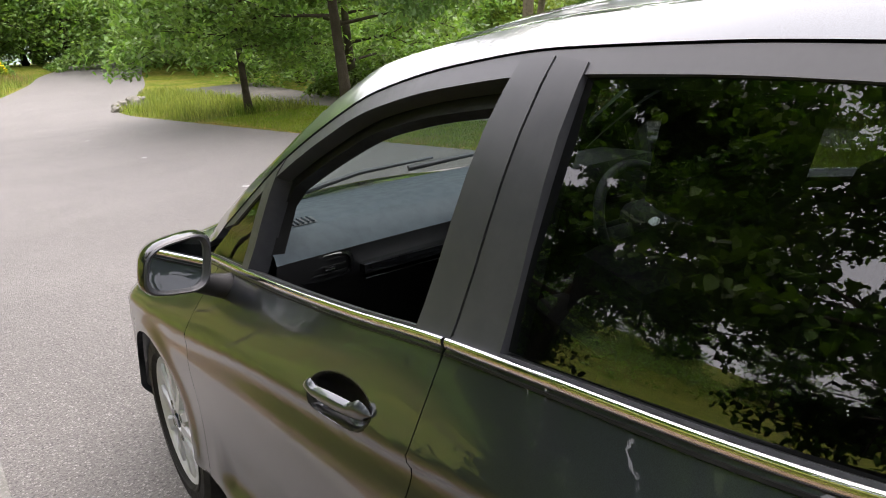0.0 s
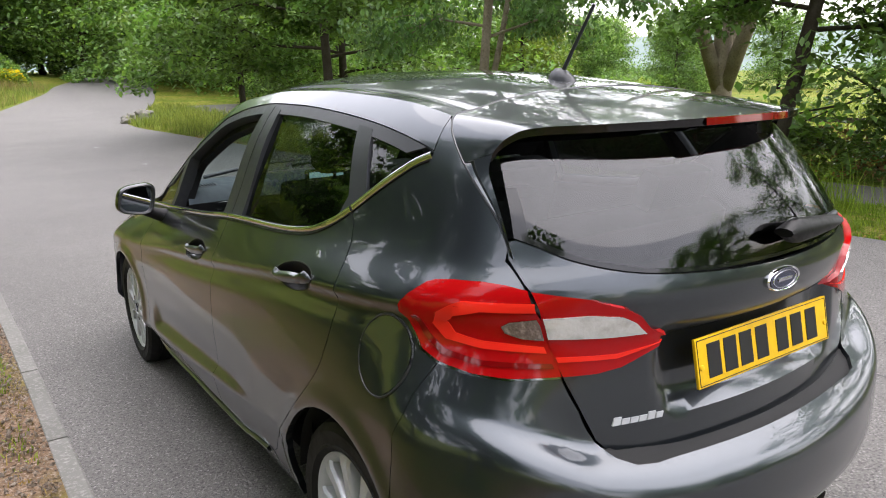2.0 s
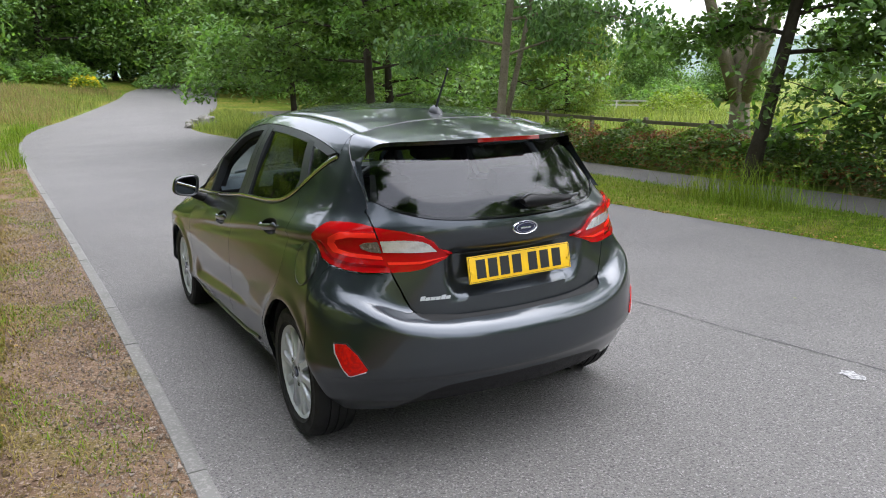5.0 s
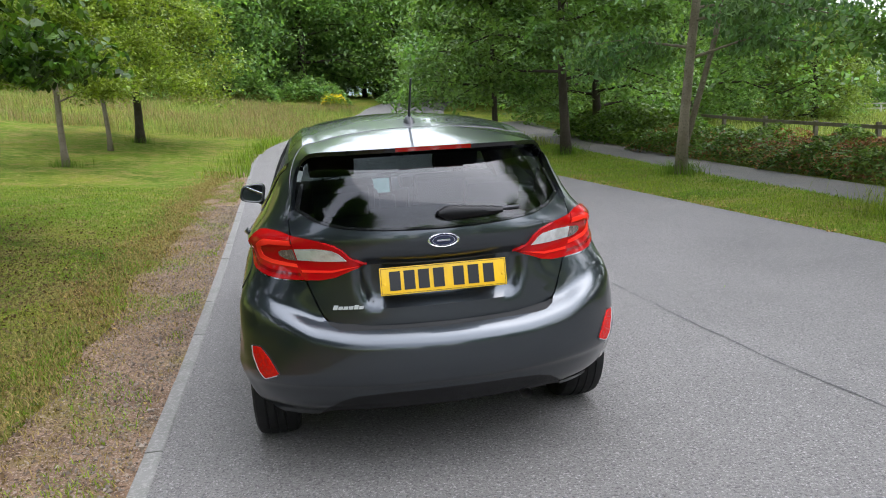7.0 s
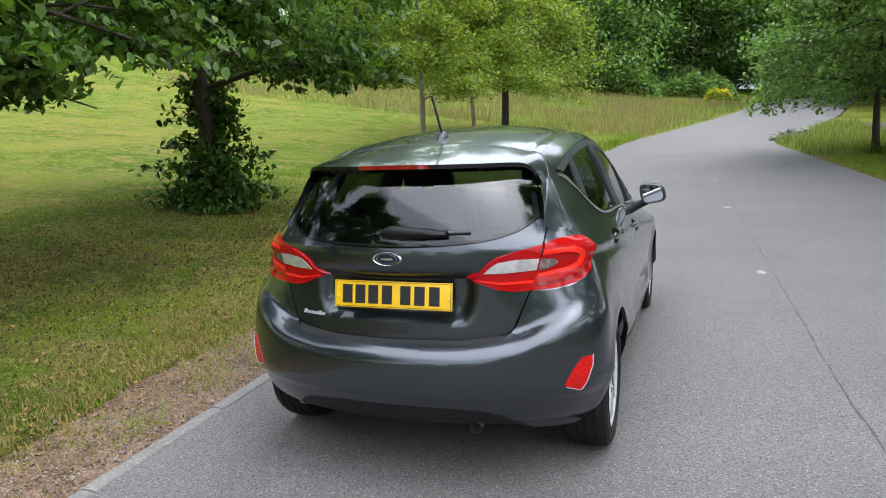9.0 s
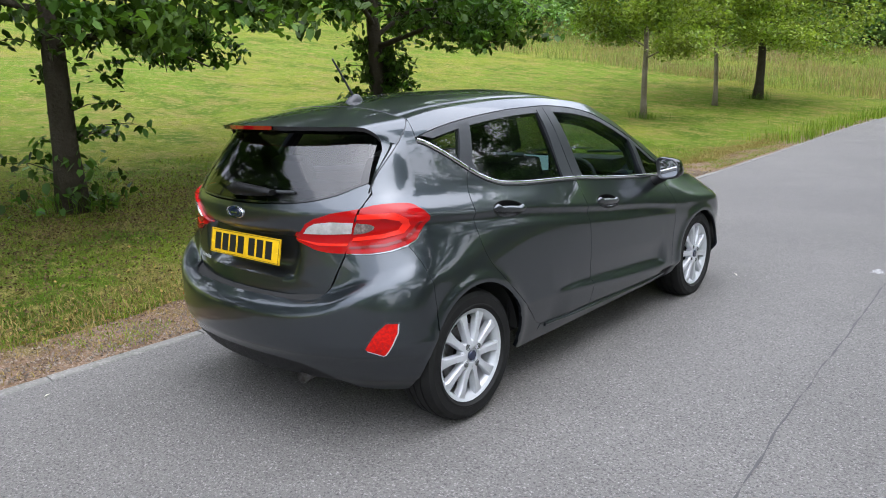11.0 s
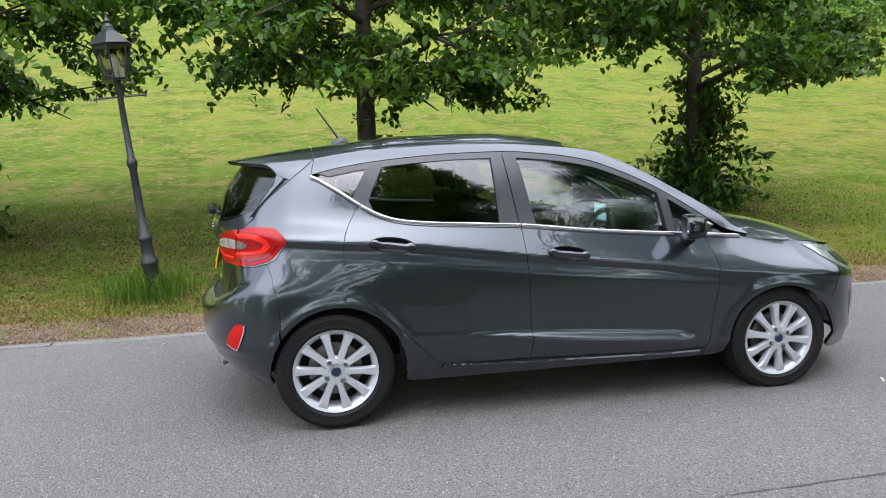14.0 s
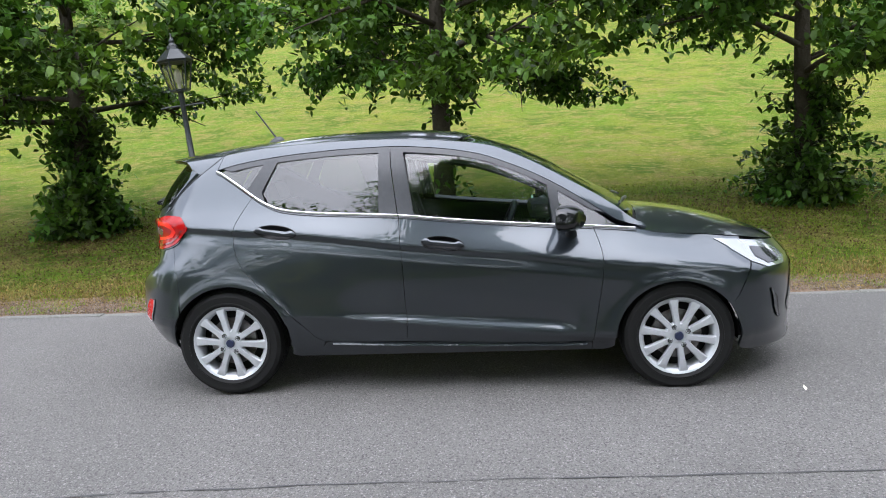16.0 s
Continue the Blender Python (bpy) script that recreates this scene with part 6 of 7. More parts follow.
    leaves("crown", cloud, size, leaf, thing, droop=droop, wide=0.8 if heart else 0.62, seed=seed, heart=heart)
    return thing


LIME_A = "lime tree with dark green leaves on the lawn"
LIME_B = "lime tree with leafy shoots round its foot"
lime = tree("tree", -5.27, 0.82, 7.6, 1.9, 2.7, 0.135, LIME_LEAF, 44000, 0.105, 11, LIME_A, shoots=330, limbs=24, low=0.3, clump=0.36, over=5500, heart=True, droop=0.65, skew=(0.0, 0))
bm = bmesh.new()
tube(bm, [(0.0, 0.75, 2.15), (0.16, 1.0, 2.02), (0.24, 1.07, 1.72), (0.29, 1.08, 1.44)], [0.012, 0.010, 0.008, 0.004], 6)
part("hanging_twig", bm, BARK, lime, "bare twig hanging down")
tree("tree", -5.55, 5.68, 7.4, 1.95, 2.7, 0.13, LIME_LEAF, 44000, 0.105, 12, LIME_B, shoots=3000, limbs=24, low=0.25, clump=0.36, over=4500, heart=True, droop=0.65, skew=(0.05, 0))
tree("tree", -5.1, -4.2, 7.4, 1.75, 2.7, 0.13, LIME_LEAF, 44000, 0.105, 13, LIME_B, shoots=3600, limbs=24, low=0.4, clump=0.36, over=11000, heart=True, droop=0.65, skew=(0.0, 0))
tree("tree", -5.3, -9.3, 7.4, 1.9, 2.7, 0.13, LIME_LEAF, 10000, 0.15, 14, LIME_A, limbs=14, low=0.3, over=8000)
tree("tree", -6.13, 15.98, 6.8, 1.75, 2.4, 0.075, FRESH_LEAF, 32000, 0.10, 21, "young lime tree with pale yellow-green leaves", bark=PALE_BARK, limbs=15, clump=0.38)
tree("tree", -6.38, 21.57, 7.0, 1.9, 2.6, 0.07, FRESH_LEAF, 28000, 0.11, 22, "young lime tree with pale yellow-green leaves", bark=PALE_BARK, limbs=13)
tree("tree", -6.1, 24.8, 7.6, 2.2, 3.5, 0.15, FRESH_LEAF, 34000, 0.125, 23, "broad yellow-green lime tree with a dark trunk", limbs=20, low=0.3)
tree("tree", 5.4, 18.3, 6.8, 2.0, 2.7, 0.09, MID_LEAF, 26000, 0.155, 31, "spreading green tree on the grass island", limbs=21, low=0.45, clump=0.36, over=6000)
tree("tree", 6.2, 14.5, 10.0, 2.1, 3.3, 0.12, MID_LEAF, 33000, 0.155, 32, "spreading green tree on the verge", limbs=22, low=0.42, clump=0.36, over=6000)
tree("tree", 6.23, 8.8, 13.6, 2.3, 2.6, 0.085, ASH_LEAF, 42000, 0.12, 33, "ash tree with a forked pale trunk on the verge", bark=PALE_BARK, fork=1, lean=(0.3, -0.4), skew=(0.12, -0.15), limbs=30, low=0.2, droop=0.8, clump=0.38, over=15000)
tree("tree", 7.55, 4.15, 10.6, 2.2, 2.1, 0.10, OAK_LEAF, 34000, 0.125, 34, "leaning oak beside the footpath", lean=(0.4, -1.9), limbs=26, low=0.3, clump=0.45, skew=(0.1, -0.2), over=6000)
tree("tree", 14.2, 9.6, 13.0, 5.2, 5.0, 0.26, OAK_LEAF, 13000, 0.17, 35, "tall old oak with a thick bare forked trunk", bark=PALE_BARK, fork=3, limbs=12)
tree("tree", 10.1, 1.0, 9.8, 1.2, 4.0, 0.14, OAK_LEAF, 36000, 0.13, 36, "bushy oak beyond the footpath", limbs=20, low=0.4, clump=0.4, over=6000)
tree("tree", 10.4, -4.6, 9.6, 1.6, 3.2, 0.15, OAK_LEAF, 11000, 0.16, 37, "bushy oak beyond the footpath", limbs=13, low=0.3)
tree("tree", 9.8, -12.5, 8.5, 1.6, 3.4, 0.16, MID_LEAF, 9000, 0.18, 38, "broad green tree beyond the footpath", limbs=13, low=0.3)
tree("tree", 9.6, 20.5, 6.5, 1.2, 3.0, 0.16, MID_LEAF, 13000, 0.17, 39, "dense green tree behind the hedge", limbs=15, low=0.4)
tree("tree", 11.5, 28.5, 9.5, 1.6, 4.0, 0.18, MID_LEAF, 12000, 0.2, 40, "dense green tree behind the hedge", limbs=15, low=0.4)
tree("tree", 13.5, 38.0, 10.5, 1.6, 4.5, 0.2, MID_LEAF, 11000, 0.24, 41, "dense green tree by the bend of the road", limbs=15, low=0.4)

tree("tree", 26.8, 31.9, 7.0, 0.4, 2.8, 0.16, CONE_LEAF, 30000, 0.16, 42, "dense pale green tree standing in the field", limbs=26, low=0.5, clump=0.5)

# woods, each tree one of four built first and copied
models = [tree("tree", -12 + 0.0, 58, 13.0, 1.2, 5.2, 0.25, WOOD_LEAF, 19000, 0.29, 51, "tall dark wood tree", limbs=18, low=0.5, clump=0.6),
          tree("tree", -3.5, 62, 15.0, 1.5, 5.5, 0.28, WOOD_LEAF, 19000, 0.29, 52, "tall dark wood tree", limbs=19, low=0.4, clump=0.6),
          tree("tree", -19, 50, 11.0, 1.0, 5.0, 0.22, MID_LEAF, 19000, 0.29, 53, "broad green wood tree", limbs=18, low=0.5, clump=0.6),
          tree("tree", 48, 58, 9.5, 0.8, 4.6, 0.2, MID_LEAF, 19000, 0.29, 54, "broad green tree across the field", limbs=17, low=0.5, clump=0.6)]
for ob in models:
    tagged(ob, group="woods")
g = random.Random(5)
wood_ahead = [(-26, 56), (-33, 48), (-41, 42), (-50, 36), (-58, 28), (-64, 18), (-68, 6), (-22, 64), (-14, 70), (-6, 72), (2, 70), (-31, 62), (-44, 54), (-8.5, 52), (-15.5, 46), (9, 66), (16, 62), (22, 58), (13, 75), (4, 80), (-18, 76), (20, 47), (17, 53), (-24, 44), (-5.5, 56), (0.5, 61), (-10, 63), (6.5, 72), (14, 45), (12.5, 52), (17, 38), (-13, 53), (-20, 58), (20, 33)]
wood_field = [(26, 60), (33, 64), (40, 63), (55, 54), (61, 48), (66, 40), (70, 31), (73, 21), (74, 10), (36, 56), (62, 60), (52, 66), (44, 52), (28, 50), (24, 41), (42, 58), (47, 57), (31, 56), (51, 50), (37, 61), (57, 45), (22, 52)]
wood_behind = [(-70, -8), (74, -2), (-60, -36), (-38, -56), (-10, -62), (18, -58), (46, -44), (16, -24), (14, -34), (-28, -30), (3, -48)]
for i, (x, y) in enumerate(wood_ahead + wood_field + wood_behind):
    src = models[i % 3 if x < 24 else (3 if i % 3 else 2)]
    s = g.uniform(0.8, 1.15) * (0.85 if x > 25 else 1.15 if y > 48 else 1.0)
    ob = copy_thing(src, Matrix.Translation((x, y, level(x, y) - 0.1)) @ Matrix.Rotation(g.uniform(0, math.tau), 4, "Z"))
    ob.scale = (s * g.uniform(0.9, 1.1), s * g.uniform(0.9, 1.1), s)


# added double-size back row, out of sight, only there to be mirrored in the car
for i, (x, y) in enumerate(((-52, 74), (-36, 84), (-20, 90), (-5, 92), (10, 92), (26, 86), (42, 80))):
    ob = copy_thing(models[i % 2], Matrix.Translation((x, y, level(x, y) - 0.1)) @ Matrix.Rotation(i * 1.3, 4, "Z"))
    ob.scale = (2.0, 2.0, 2.2)


def mound(name, x0, x1, y0, y1, height, count, size, leaf, seed, label, category="bush", lift=0.0):
    """A low thicket: leaves over an uneven hump, denser at its skin."""
    gg = np.random.default_rng(seed)
    pts = []
    for _ in range(count):
        x, y = gg.uniform(x0, x1), gg.uniform(y0, y1)
        ex = min(x - x0, x1 - x) / (x1 - x0) * 2
        ey = min(y - y0, y1 - y) / max(1e-6, y1 - y0) * 2
        h = height * min(1, 2.2 * ex) ** 0.5 * min(1, 6 * ey) ** 0.5 * (0.72 + 0.5 * noise.noise((x * 0.9, y * 0.9, seed)) + 0.2 * noise.noise((x * 2.7, y * 2.7, seed)))
        z = max(0.02, h) * (1 - 0.5 * gg.random() ** 2.2)
        pts.append((x, y, level(x, y) + z + lift))
    ob = leaves(name, pts, size, leaf, None, droop=0.15, kind="stuff", label=label, seed=seed)
    return tagged(ob, label, category)


# bramble bank along the footpath
for i, (y0, y1, x0, x1, h, n) in enumerate(((-14, -6, 7.7, 10.6, 1.5, 6000), (-6, -1, 7.7, 10.4, 1.7, 8000), (-1, 3.5, 7.75, 10.6, 1.5, 13000), (3.5, 9, 7.8, 10.0, 0.62, 10000), (9, 15, 8.0, 10.0, 0.6, 8000), (15, 22, 8.5, 11.2, 1.1, 7000), (22, 31, 9.5, 13.0, 1.4, 6000), (31, 44, 11.5, 16.0, 1.8, 5000))):
    mound("bramble_bank", x0, x1, y0, y1, h, n, 0.10 if i < 5 else 0.16, BRAMBLE, 60 + i, "tangled green bramble bank beside the footpath")
for i, (y0, y1, x0, x1, h, n) in enumerate(((3.5, 9, 7.75, 10.2, 0.66, 4200), (9, 15, 7.95, 10.2, 0.62, 3600), (-1, 3.5, 7.7, 9.0, 0.5, 1500))):
    mound("dry_bracken", x0, x1, y0, y1, h, n, 0.07, DRY_BRACKEN, 160 + i, "brown dead bracken and stems in the bank")
# undergrowth below the woods and by the road's bend
for i, (x0, x1, y0, y1, h, n) in enumerate(((-9, -1.5, 47, 53, 2.6, 6000), (-20, -8, 42, 50, 2.4, 6000), (-2, 3.5, 50, 58, 1.6, 4500), (6, 16, 52, 58, 1.6, 4000), (14, 22, 40, 47, 2.2, 4000), (-34, -19, 36, 46, 2.2, 5000), (-52, -33, 26, 40, 2.5, 5000), (30, 44, 47, 51, 2.0, 4000), (44, 60, 42, 50, 2.2, 4500), (26, 34, 36, 42, 1.6, 3000))):
    mound("undergrowth", x0, x1, y0, y1, h, n, 0.28, MID_LEAF if i % 2 else WOOD_LEAF, 80 + i, "dense green undergrowth at the wood's edge")
mound("flowering_shrub", 1.2, 3.0, 46.5, 49.5, 0.9, 1500, 0.16, FRESH_LEAF, 95, "low yellow-green shrub at the road's bend")
mound("yellow_flowers", 1.2, 3.0, 46.6, 49.0, 1.05, 500, 0.13, YELLOW_FLOWER, 97, "yellow blossom on the shrub at the road's bend")
mound("flowering_shrub", 33.0, 38.0, 30.0, 33.0, 1.5, 2200, 0.2, FRESH_LEAF, 96, "low yellow-green shrub in the field")

# ---- grass ----
TUFT_GRASS = leafy("tuft_grass_blades", (0.075, 0.135, 0.018), 0.4, 0.3, 0.6)
gg = np.random.default_rng(3)


def scatter(n, x0, x1, y0, y1, keep):
    out = []
    for x, y in zip(gg.uniform(x0, x1, n), gg.uniform(y0, y1, n)):
        if keep(x, y):
            out.append((x, y, ground_point(x, y)[2] - 0.004))
    return out


def worn(x, y):
    """How far the lawn is worn to straw and soil: in patches, most of all by the road under the limes."""
    spot = noise.noise((x * 0.75, y * 0.55, 3.1)) + 0.6 * noise.noise((x * 2.1, y * 1.7, 8.0)) + 0.55 * math.exp(-((x + 3.4) / 1.5) ** 2) - 0.12 * max(0.0, y - 2.0)
    return min(0.9, max(0.0, 1.7 * spot))


lawn = scatter(78000, -7.5, -1.35, -5.5, 12.0, lambda x, y: x < left_edge(y) - 0.12 and gg.random() < soft(left_edge(y) - 0.12 - x, 0.35, 1.35) * 0.92 + 0.05 and gg.random() > worn(x, y))
blades("lawn_grass", lawn, 0.042, GRASS, width=0.006, lean=0.8, kind="stuff", label="short mown lawn grass", category="grass", seed=4)
straw = scatter(52000, -6.5, -1.35, -5.5, 6.0, lambda x, y: x < left_edge(y) - 0.5 and gg.random() < 0.8 * worn(x, y))
blades("straw_grass", straw, 0.03, DULL_GRASS, width=0.007, lean=1.3, kind="stuff", label="thin brown worn grass under the trees", category="grass", seed=47)
strip_grass = scatter(26000, -2.6, -1.3, -5.5, 14.0, lambda x, y: x < left_edge(y) - 0.11 and gg.random() < 0.25 + 0.9 * (noise.noise((x * 2.2, y * 1.1, 7)) > 0.05))
blades("dry_strip_grass", [(x, y, level(x, y) + 0.004) for x, y, z in strip_grass], 0.03, DRY_GRASS, width=0.006, lean=1.2, kind="stuff", label="dry brown grass and litter along the road's edge", category="grass", seed=44)
edge_grass = [(x, y) for x, y in ((gravel_in(yy) + gg.normal(-0.05, 0.26), yy) for yy in gg.uniform(-5.5, 16, 30000)) if x < left_edge(y) - 0.12]
blades("dry_edge_grass", [(x, y, max(level(x, y), ground_point(x, y)[2]) + 0.002) for x, y in edge_grass], 0.036, DRY_GRASS, width=0.006, lean=1.3, kind="stuff", label="thin yellowed grass where the lawn meets the gravel", category="grass", seed=46)
tufts = scatter(30000, -2.3, -1.3, -5.5, 14.0, lambda x, y: x < left_edge(y) - 0.13 and noise.noise((x * 2.0, y * 1.3, 17)) > 0.06)
blades("strip_grass", [(x, y, level(x, y) + 0.004) for x, y, z in tufts], 0.035, GRASS, width=0.006, lean=1.0, kind="stuff", label="patches of short grass in the gravel", category="grass", seed=45)
verge = scatter(60000, 4.3, 7.3, -4, 18, lambda x, y: right_edge(y) - 0.02 < x < path_near(y) + 0.03)
blades("verge_grass", verge, 0.045, GRASS, width=0.007, lean=0.7, kind="stuff", label="green verge grass", category="grass", seed=5)
island = scatter(9000, 3.4, 8, 18, 31, lambda x, y: right_edge(y) < x < path_near(y))
blades("island_grass", island, 0.26, LONG_GRASS, width=0.012, lean=0.6, kind="stuff", label="longer grass on the island's tip", category="grass", seed=6)
meadow = scatter(64000, -26, 4.0, 26.5, 47, lambda x, y: x < left_edge(y) - 0.1 and y > 28 + 1.2 * noise.noise((x * 0.4, y * 0.1, 2)) and (x > -8 or y > 29))
blades("seeding_meadow_grass", [p for p in meadow if noise.noise((p[0] * 0.25, p[1] * 0.35, 5)) + gg.normal(0, 0.28) > 0.10], 0.42, SEED_GRASS, width=0.011, lean=0.5, kind="stuff", label="brown seed heads standing in the meadow", category="grass", seed=77)
blades("meadow_grass", meadow[::2], 0.36, LONG_GRASS, width=0.014, lean=0.5, kind="stuff", label="tall pale meadow grass", category="grass", seed=7)
rough = scatter(9000, -4.0, -1.2, 14, 29, lambda x, y: x < left_edge(y) - 0.05 and left_edge(y) - x < abs(gg.normal(0, 0.5)) + 0.1)
blades("rough_edge_grass", rough, 0.28, GRASS, width=0.012, lean=0.6, kind="stuff", label="rough grass along the road's edge", category="grass", seed=8)
field = scatter(26000, 11.0, 40, 4, 44, lambda x, y: x > path_far(y) + 3.4)
blades("field_grass", field, 0.4, LONG_GRASS, width=0.03, lean=0.6, kind="stuff", label="tall pale field grass", category="grass", seed=9)
tuft = [(5.95 + gg.normal(0, 0.22), 3.0 + gg.normal(0, 0.5), 0.02) for _ in range(1100)]
blades("tall_grass_tuft", tuft, [0.5 * gg.random() ** 1.4 + 0.12 for _ in tuft], GRASS, width=0.006, lean=0.8, label="tuft of tall seeding grass on the verge", category="grass", kind="stuff", seed=10)
for cx, cy, n, h in ((-2.58, -1.47, 900, 0.26), (-5.27, 0.82, 260, 0.2), (-5.55, 5.68, 500, 0.25), (6.2, 14.5, 500, 0.3), (5.4, 18.3, 500, 0.3), (6.23, 8.8, 500, 0.28), (-6.13, 15.98, 260, 0.22), (-6.1, 24.8, 260, 0.3)):
    pts = [(x, y, level(x, y) - 0.01) for x, y in ((cx + gg.normal(0, 0.2), cy + gg.normal(0, 0.2)) for _ in range(n))]
    blades("grass_tuft", pts, h, TUFT_GRASS, width=0.007, lean=0.8, label="uncut grass round a foot", category="grass", kind="stuff", seed=int(10 * cy) % 97 + 11)

# ---- edging, road marks, litter ----
kerb = empty("kerb", pose(0, 0, 0), "flush weathered concrete road edging", "kerb", kind="structure")
y = -12.0
k = 0
while y < 21.5:
    y2 = y + 0.915
    bm = bmesh.new()
    top = 0.008 + 0.003 * math.sin(k * 2.1)
    rows = []
    for yy in (y + 0.003, (y + y2) / 2, y2 - 0.003):
        x = left_edge(yy)
        rows.append([bm.verts.new((x + dx, yy, level(x, yy) + dz)) for dx, dz in ((-0.080, -0.06), (-0.080, top - 0.003), (-0.076, top), (-0.008, top), (0.0, top - 0.006), (0.0, -0.06))])
    for r0, r1 in zip(rows, rows[1:]):
        for i in range(5):
            bm.faces.new((r0[i], r0[i + 1], r1[i + 1], r1[i]))
    bm.faces.new(rows[0])
    bm.faces.new(rows[-1])
    part("edging_stone", bm, KERB_STONE, kerb, smooth=False)
    y = y2
    k += 1
seam_x = curve((-14, 2.45), (-1, 2.12), (0, 1.98), (1.3, 1.9), (2.7, 1.85), (6.3, 1.72), (12, 1.55), (24, 1.25), (31, 1.4))
SEAM = shader("tar_seam", (0.055, 0.054, 0.054), 0.7)
bm = bmesh.new()
rows = []
for i in range(900):
    y = -10 + i * 0.045
    w = 0.004 + 0.007 * noise.noise((y * 9, 0, 0)) + 0.004 * noise.noise((y * 1.1, 4, 0))
    x = seam_x(y) + 0.014 * noise.noise((y * 3.5, 2, 0)) + 0.02 * noise.noise((y * 0.6, 9, 0))
    rows.append([bm.verts.new((x + s * max(0.0, w), y, level(x, y) + 0.003)) for s in (-1, 1)])
for r0, r1 in zip(rows, rows[1:]):
    bm.faces.new((r0[0], r0[1], r1[1], r1[0]))
tagged(part("road_seam", bm, SEAM, None, smooth=False), "dark tar seam along the road's middle", "road seam", kind="structure")
WORN_PAINT = textured("worn_white_paint", [(0, (0.33, 0.33, 0.32), 0, 1), (60, (0.14, 0.14, 0.14), 0.45, 0.6)], (0.7, 0.85))
for x, y, a, b in ((1.91, -0.93, 0.05, 0.07), (1.71, 3.81, 0.045, 0.07), (1.55, 8.3, 0.05, 0.08), (1.45, 12.6, 0.05, 0.08), (1.35, 16.9, 0.05, 0.08)):
    bm = bmesh.new()
    bm.faces.new([bm.verts.new((x + a * (1 + 0.4 * math.sin(k * 2.3 + y)) * math.cos(k * math.tau / 11), y + b * (1 + 0.4 * math.cos(k * 3.1 + y)) * math.sin(k * math.tau / 11), level(x, y) + 0.004)) for k in range(11)])
    tagged(part("road_mark", bm, WORN_PAINT, None, smooth=False), "worn patch of white road paint", "road mark", "road marks", "structure")
SOIL_LITTER = leafy("brown_soil_litter", (0.095, 0.068, 0.034), 0.5, 0.1, 0.9)
PEBBLE = textured("pale_stone", [(0, (0.15, 0.115, 0.085), 0, 1), (8, (0.235, 0.2, 0.165), 0.4, 0.7)], (0.8, 0.9), vary=0.45, island=True)
verts, faces = [], []
for _ in range(10000):
    y = gg.uniform(-5, 9)
    x = left_edge(y) - 0.085 - abs(gg.normal(0, 0.36))
    s = gg.uniform(0.003, 0.010) * (1.6 if gg.random() < 0.06 else 1)
    c = np.array([x, y, gravel_point(4, y)[2] + 0.3 * s])
    b = len(verts)
    for d in ((1, 0, 0), (-0.5, 0.87, 0), (-0.5, -0.87, 0), (0, 0, 0.9), (0.1, 0, -0.9)):
        verts.append(c + s * (np.array(d) + gg.normal(0, 0.22, 3)))
    faces += [(b, b + 1, b + 3), (b + 1, b + 2, b + 3), (b + 2, b, b + 3), (b, b + 4, b + 1), (b + 1, b + 4, b + 2), (b + 2, b + 4, b)]
tagged(new("pebbles", mesh_of("pebbles", verts, faces, PEBBLE)), "small loose stones along the road's edge", "gravel", kind="stuff")
pts = [(x, y, ground_point(x, y)[2] + 0.02) for x, y in ((left_edge(yy) - 0.15 - abs(gg.normal(0, 0.7)), yy) for yy in gg.uniform(-5, 11, 2600))]
soil_spots = [(-5.27, 0.82), (-5.55, 5.68), (-5.1, -4.2), (-3.6, -1.6), (-3.6, 3.2)]
shade = [(cx + gg.normal(0, 1.15), cy + gg.normal(0, 1.4)) for cx, cy in soil_spots for _ in range(6500)]
leaves("lawn_leaf_litter", [(x, y, ground_point(x, y)[2] + 0.025) for x, y in shade if x < left_edge(y) - 0.4], 0.03, SOIL_LITTER, None, droop=0.0, kind="stuff", label="brown leaf litter on the worn lawn below the trees", seed=72)
leaves("fallen_leaf_litter", pts, 0.035, DRY_LEAF, None, droop=0.0, kind="stuff", label="dry fallen leaves and twigs on the verge", seed=70)
pts = [(right_edge(yy) + abs(gg.normal(0, 0.14)) - 0.05, yy, level(5, yy) + 0.012) for yy in gg.uniform(-4, 18, 1200)]
leaves("verge_leaf_litter", pts, 0.035, DRY_LEAF, None, droop=0.0, kind="stuff", label="dry leaves along the verge's edge", seed=71)
for x, y, a, n in ((-1.78, -1.35, 0.5, 0.32), (-1.62, -2.1, 0.12, 0.26), (-2.0, -0.7, 1.3, 0.2), (-1.55, 0.6, 0.3, 0.24), (-1.9, 1.9, 2.2, 0.22), (-2.05, -2.35, 2.7, 0.2)):
    bm = bmesh.new()
    z = ground_point(x, y)[2] + 0.02
    tube(bm, [(x + n * t * math.cos(a + 0.25 * t), y + n * t * math.sin(a + 0.25 * t), z + 0.006 * math.sin(5 * t)) for t in (-0.5, -0.2, 0.1, 0.5)], [0.0035, 0.003, 0.0025, 0.0015], 5)
    tagged(part("twig", bm, BARK), "thin dead twig lying on the gravel", "twig", "twigs")
PALE_LEAF = leafy("pale_dead_leaf", (0.6, 0.58, 0.5), 0.1, 0.1, 0.8)
for i, (x, y) in enumerate(((-1.05, -1.12), (0.889, 3.122), (1.35, -2.1), (2.6, 1.55), (2.9, 0.1))):
    tagged(leaves("fallen_leaf", [(x, y, 0.008)], 0.05 if i == 0 else 0.03, PALE_LEAF if i < 3 else FRESH_LEAF, None, droop=0.0, seed=i + 3), "single fallen leaf on the road", "leaf", "leaves on the road")

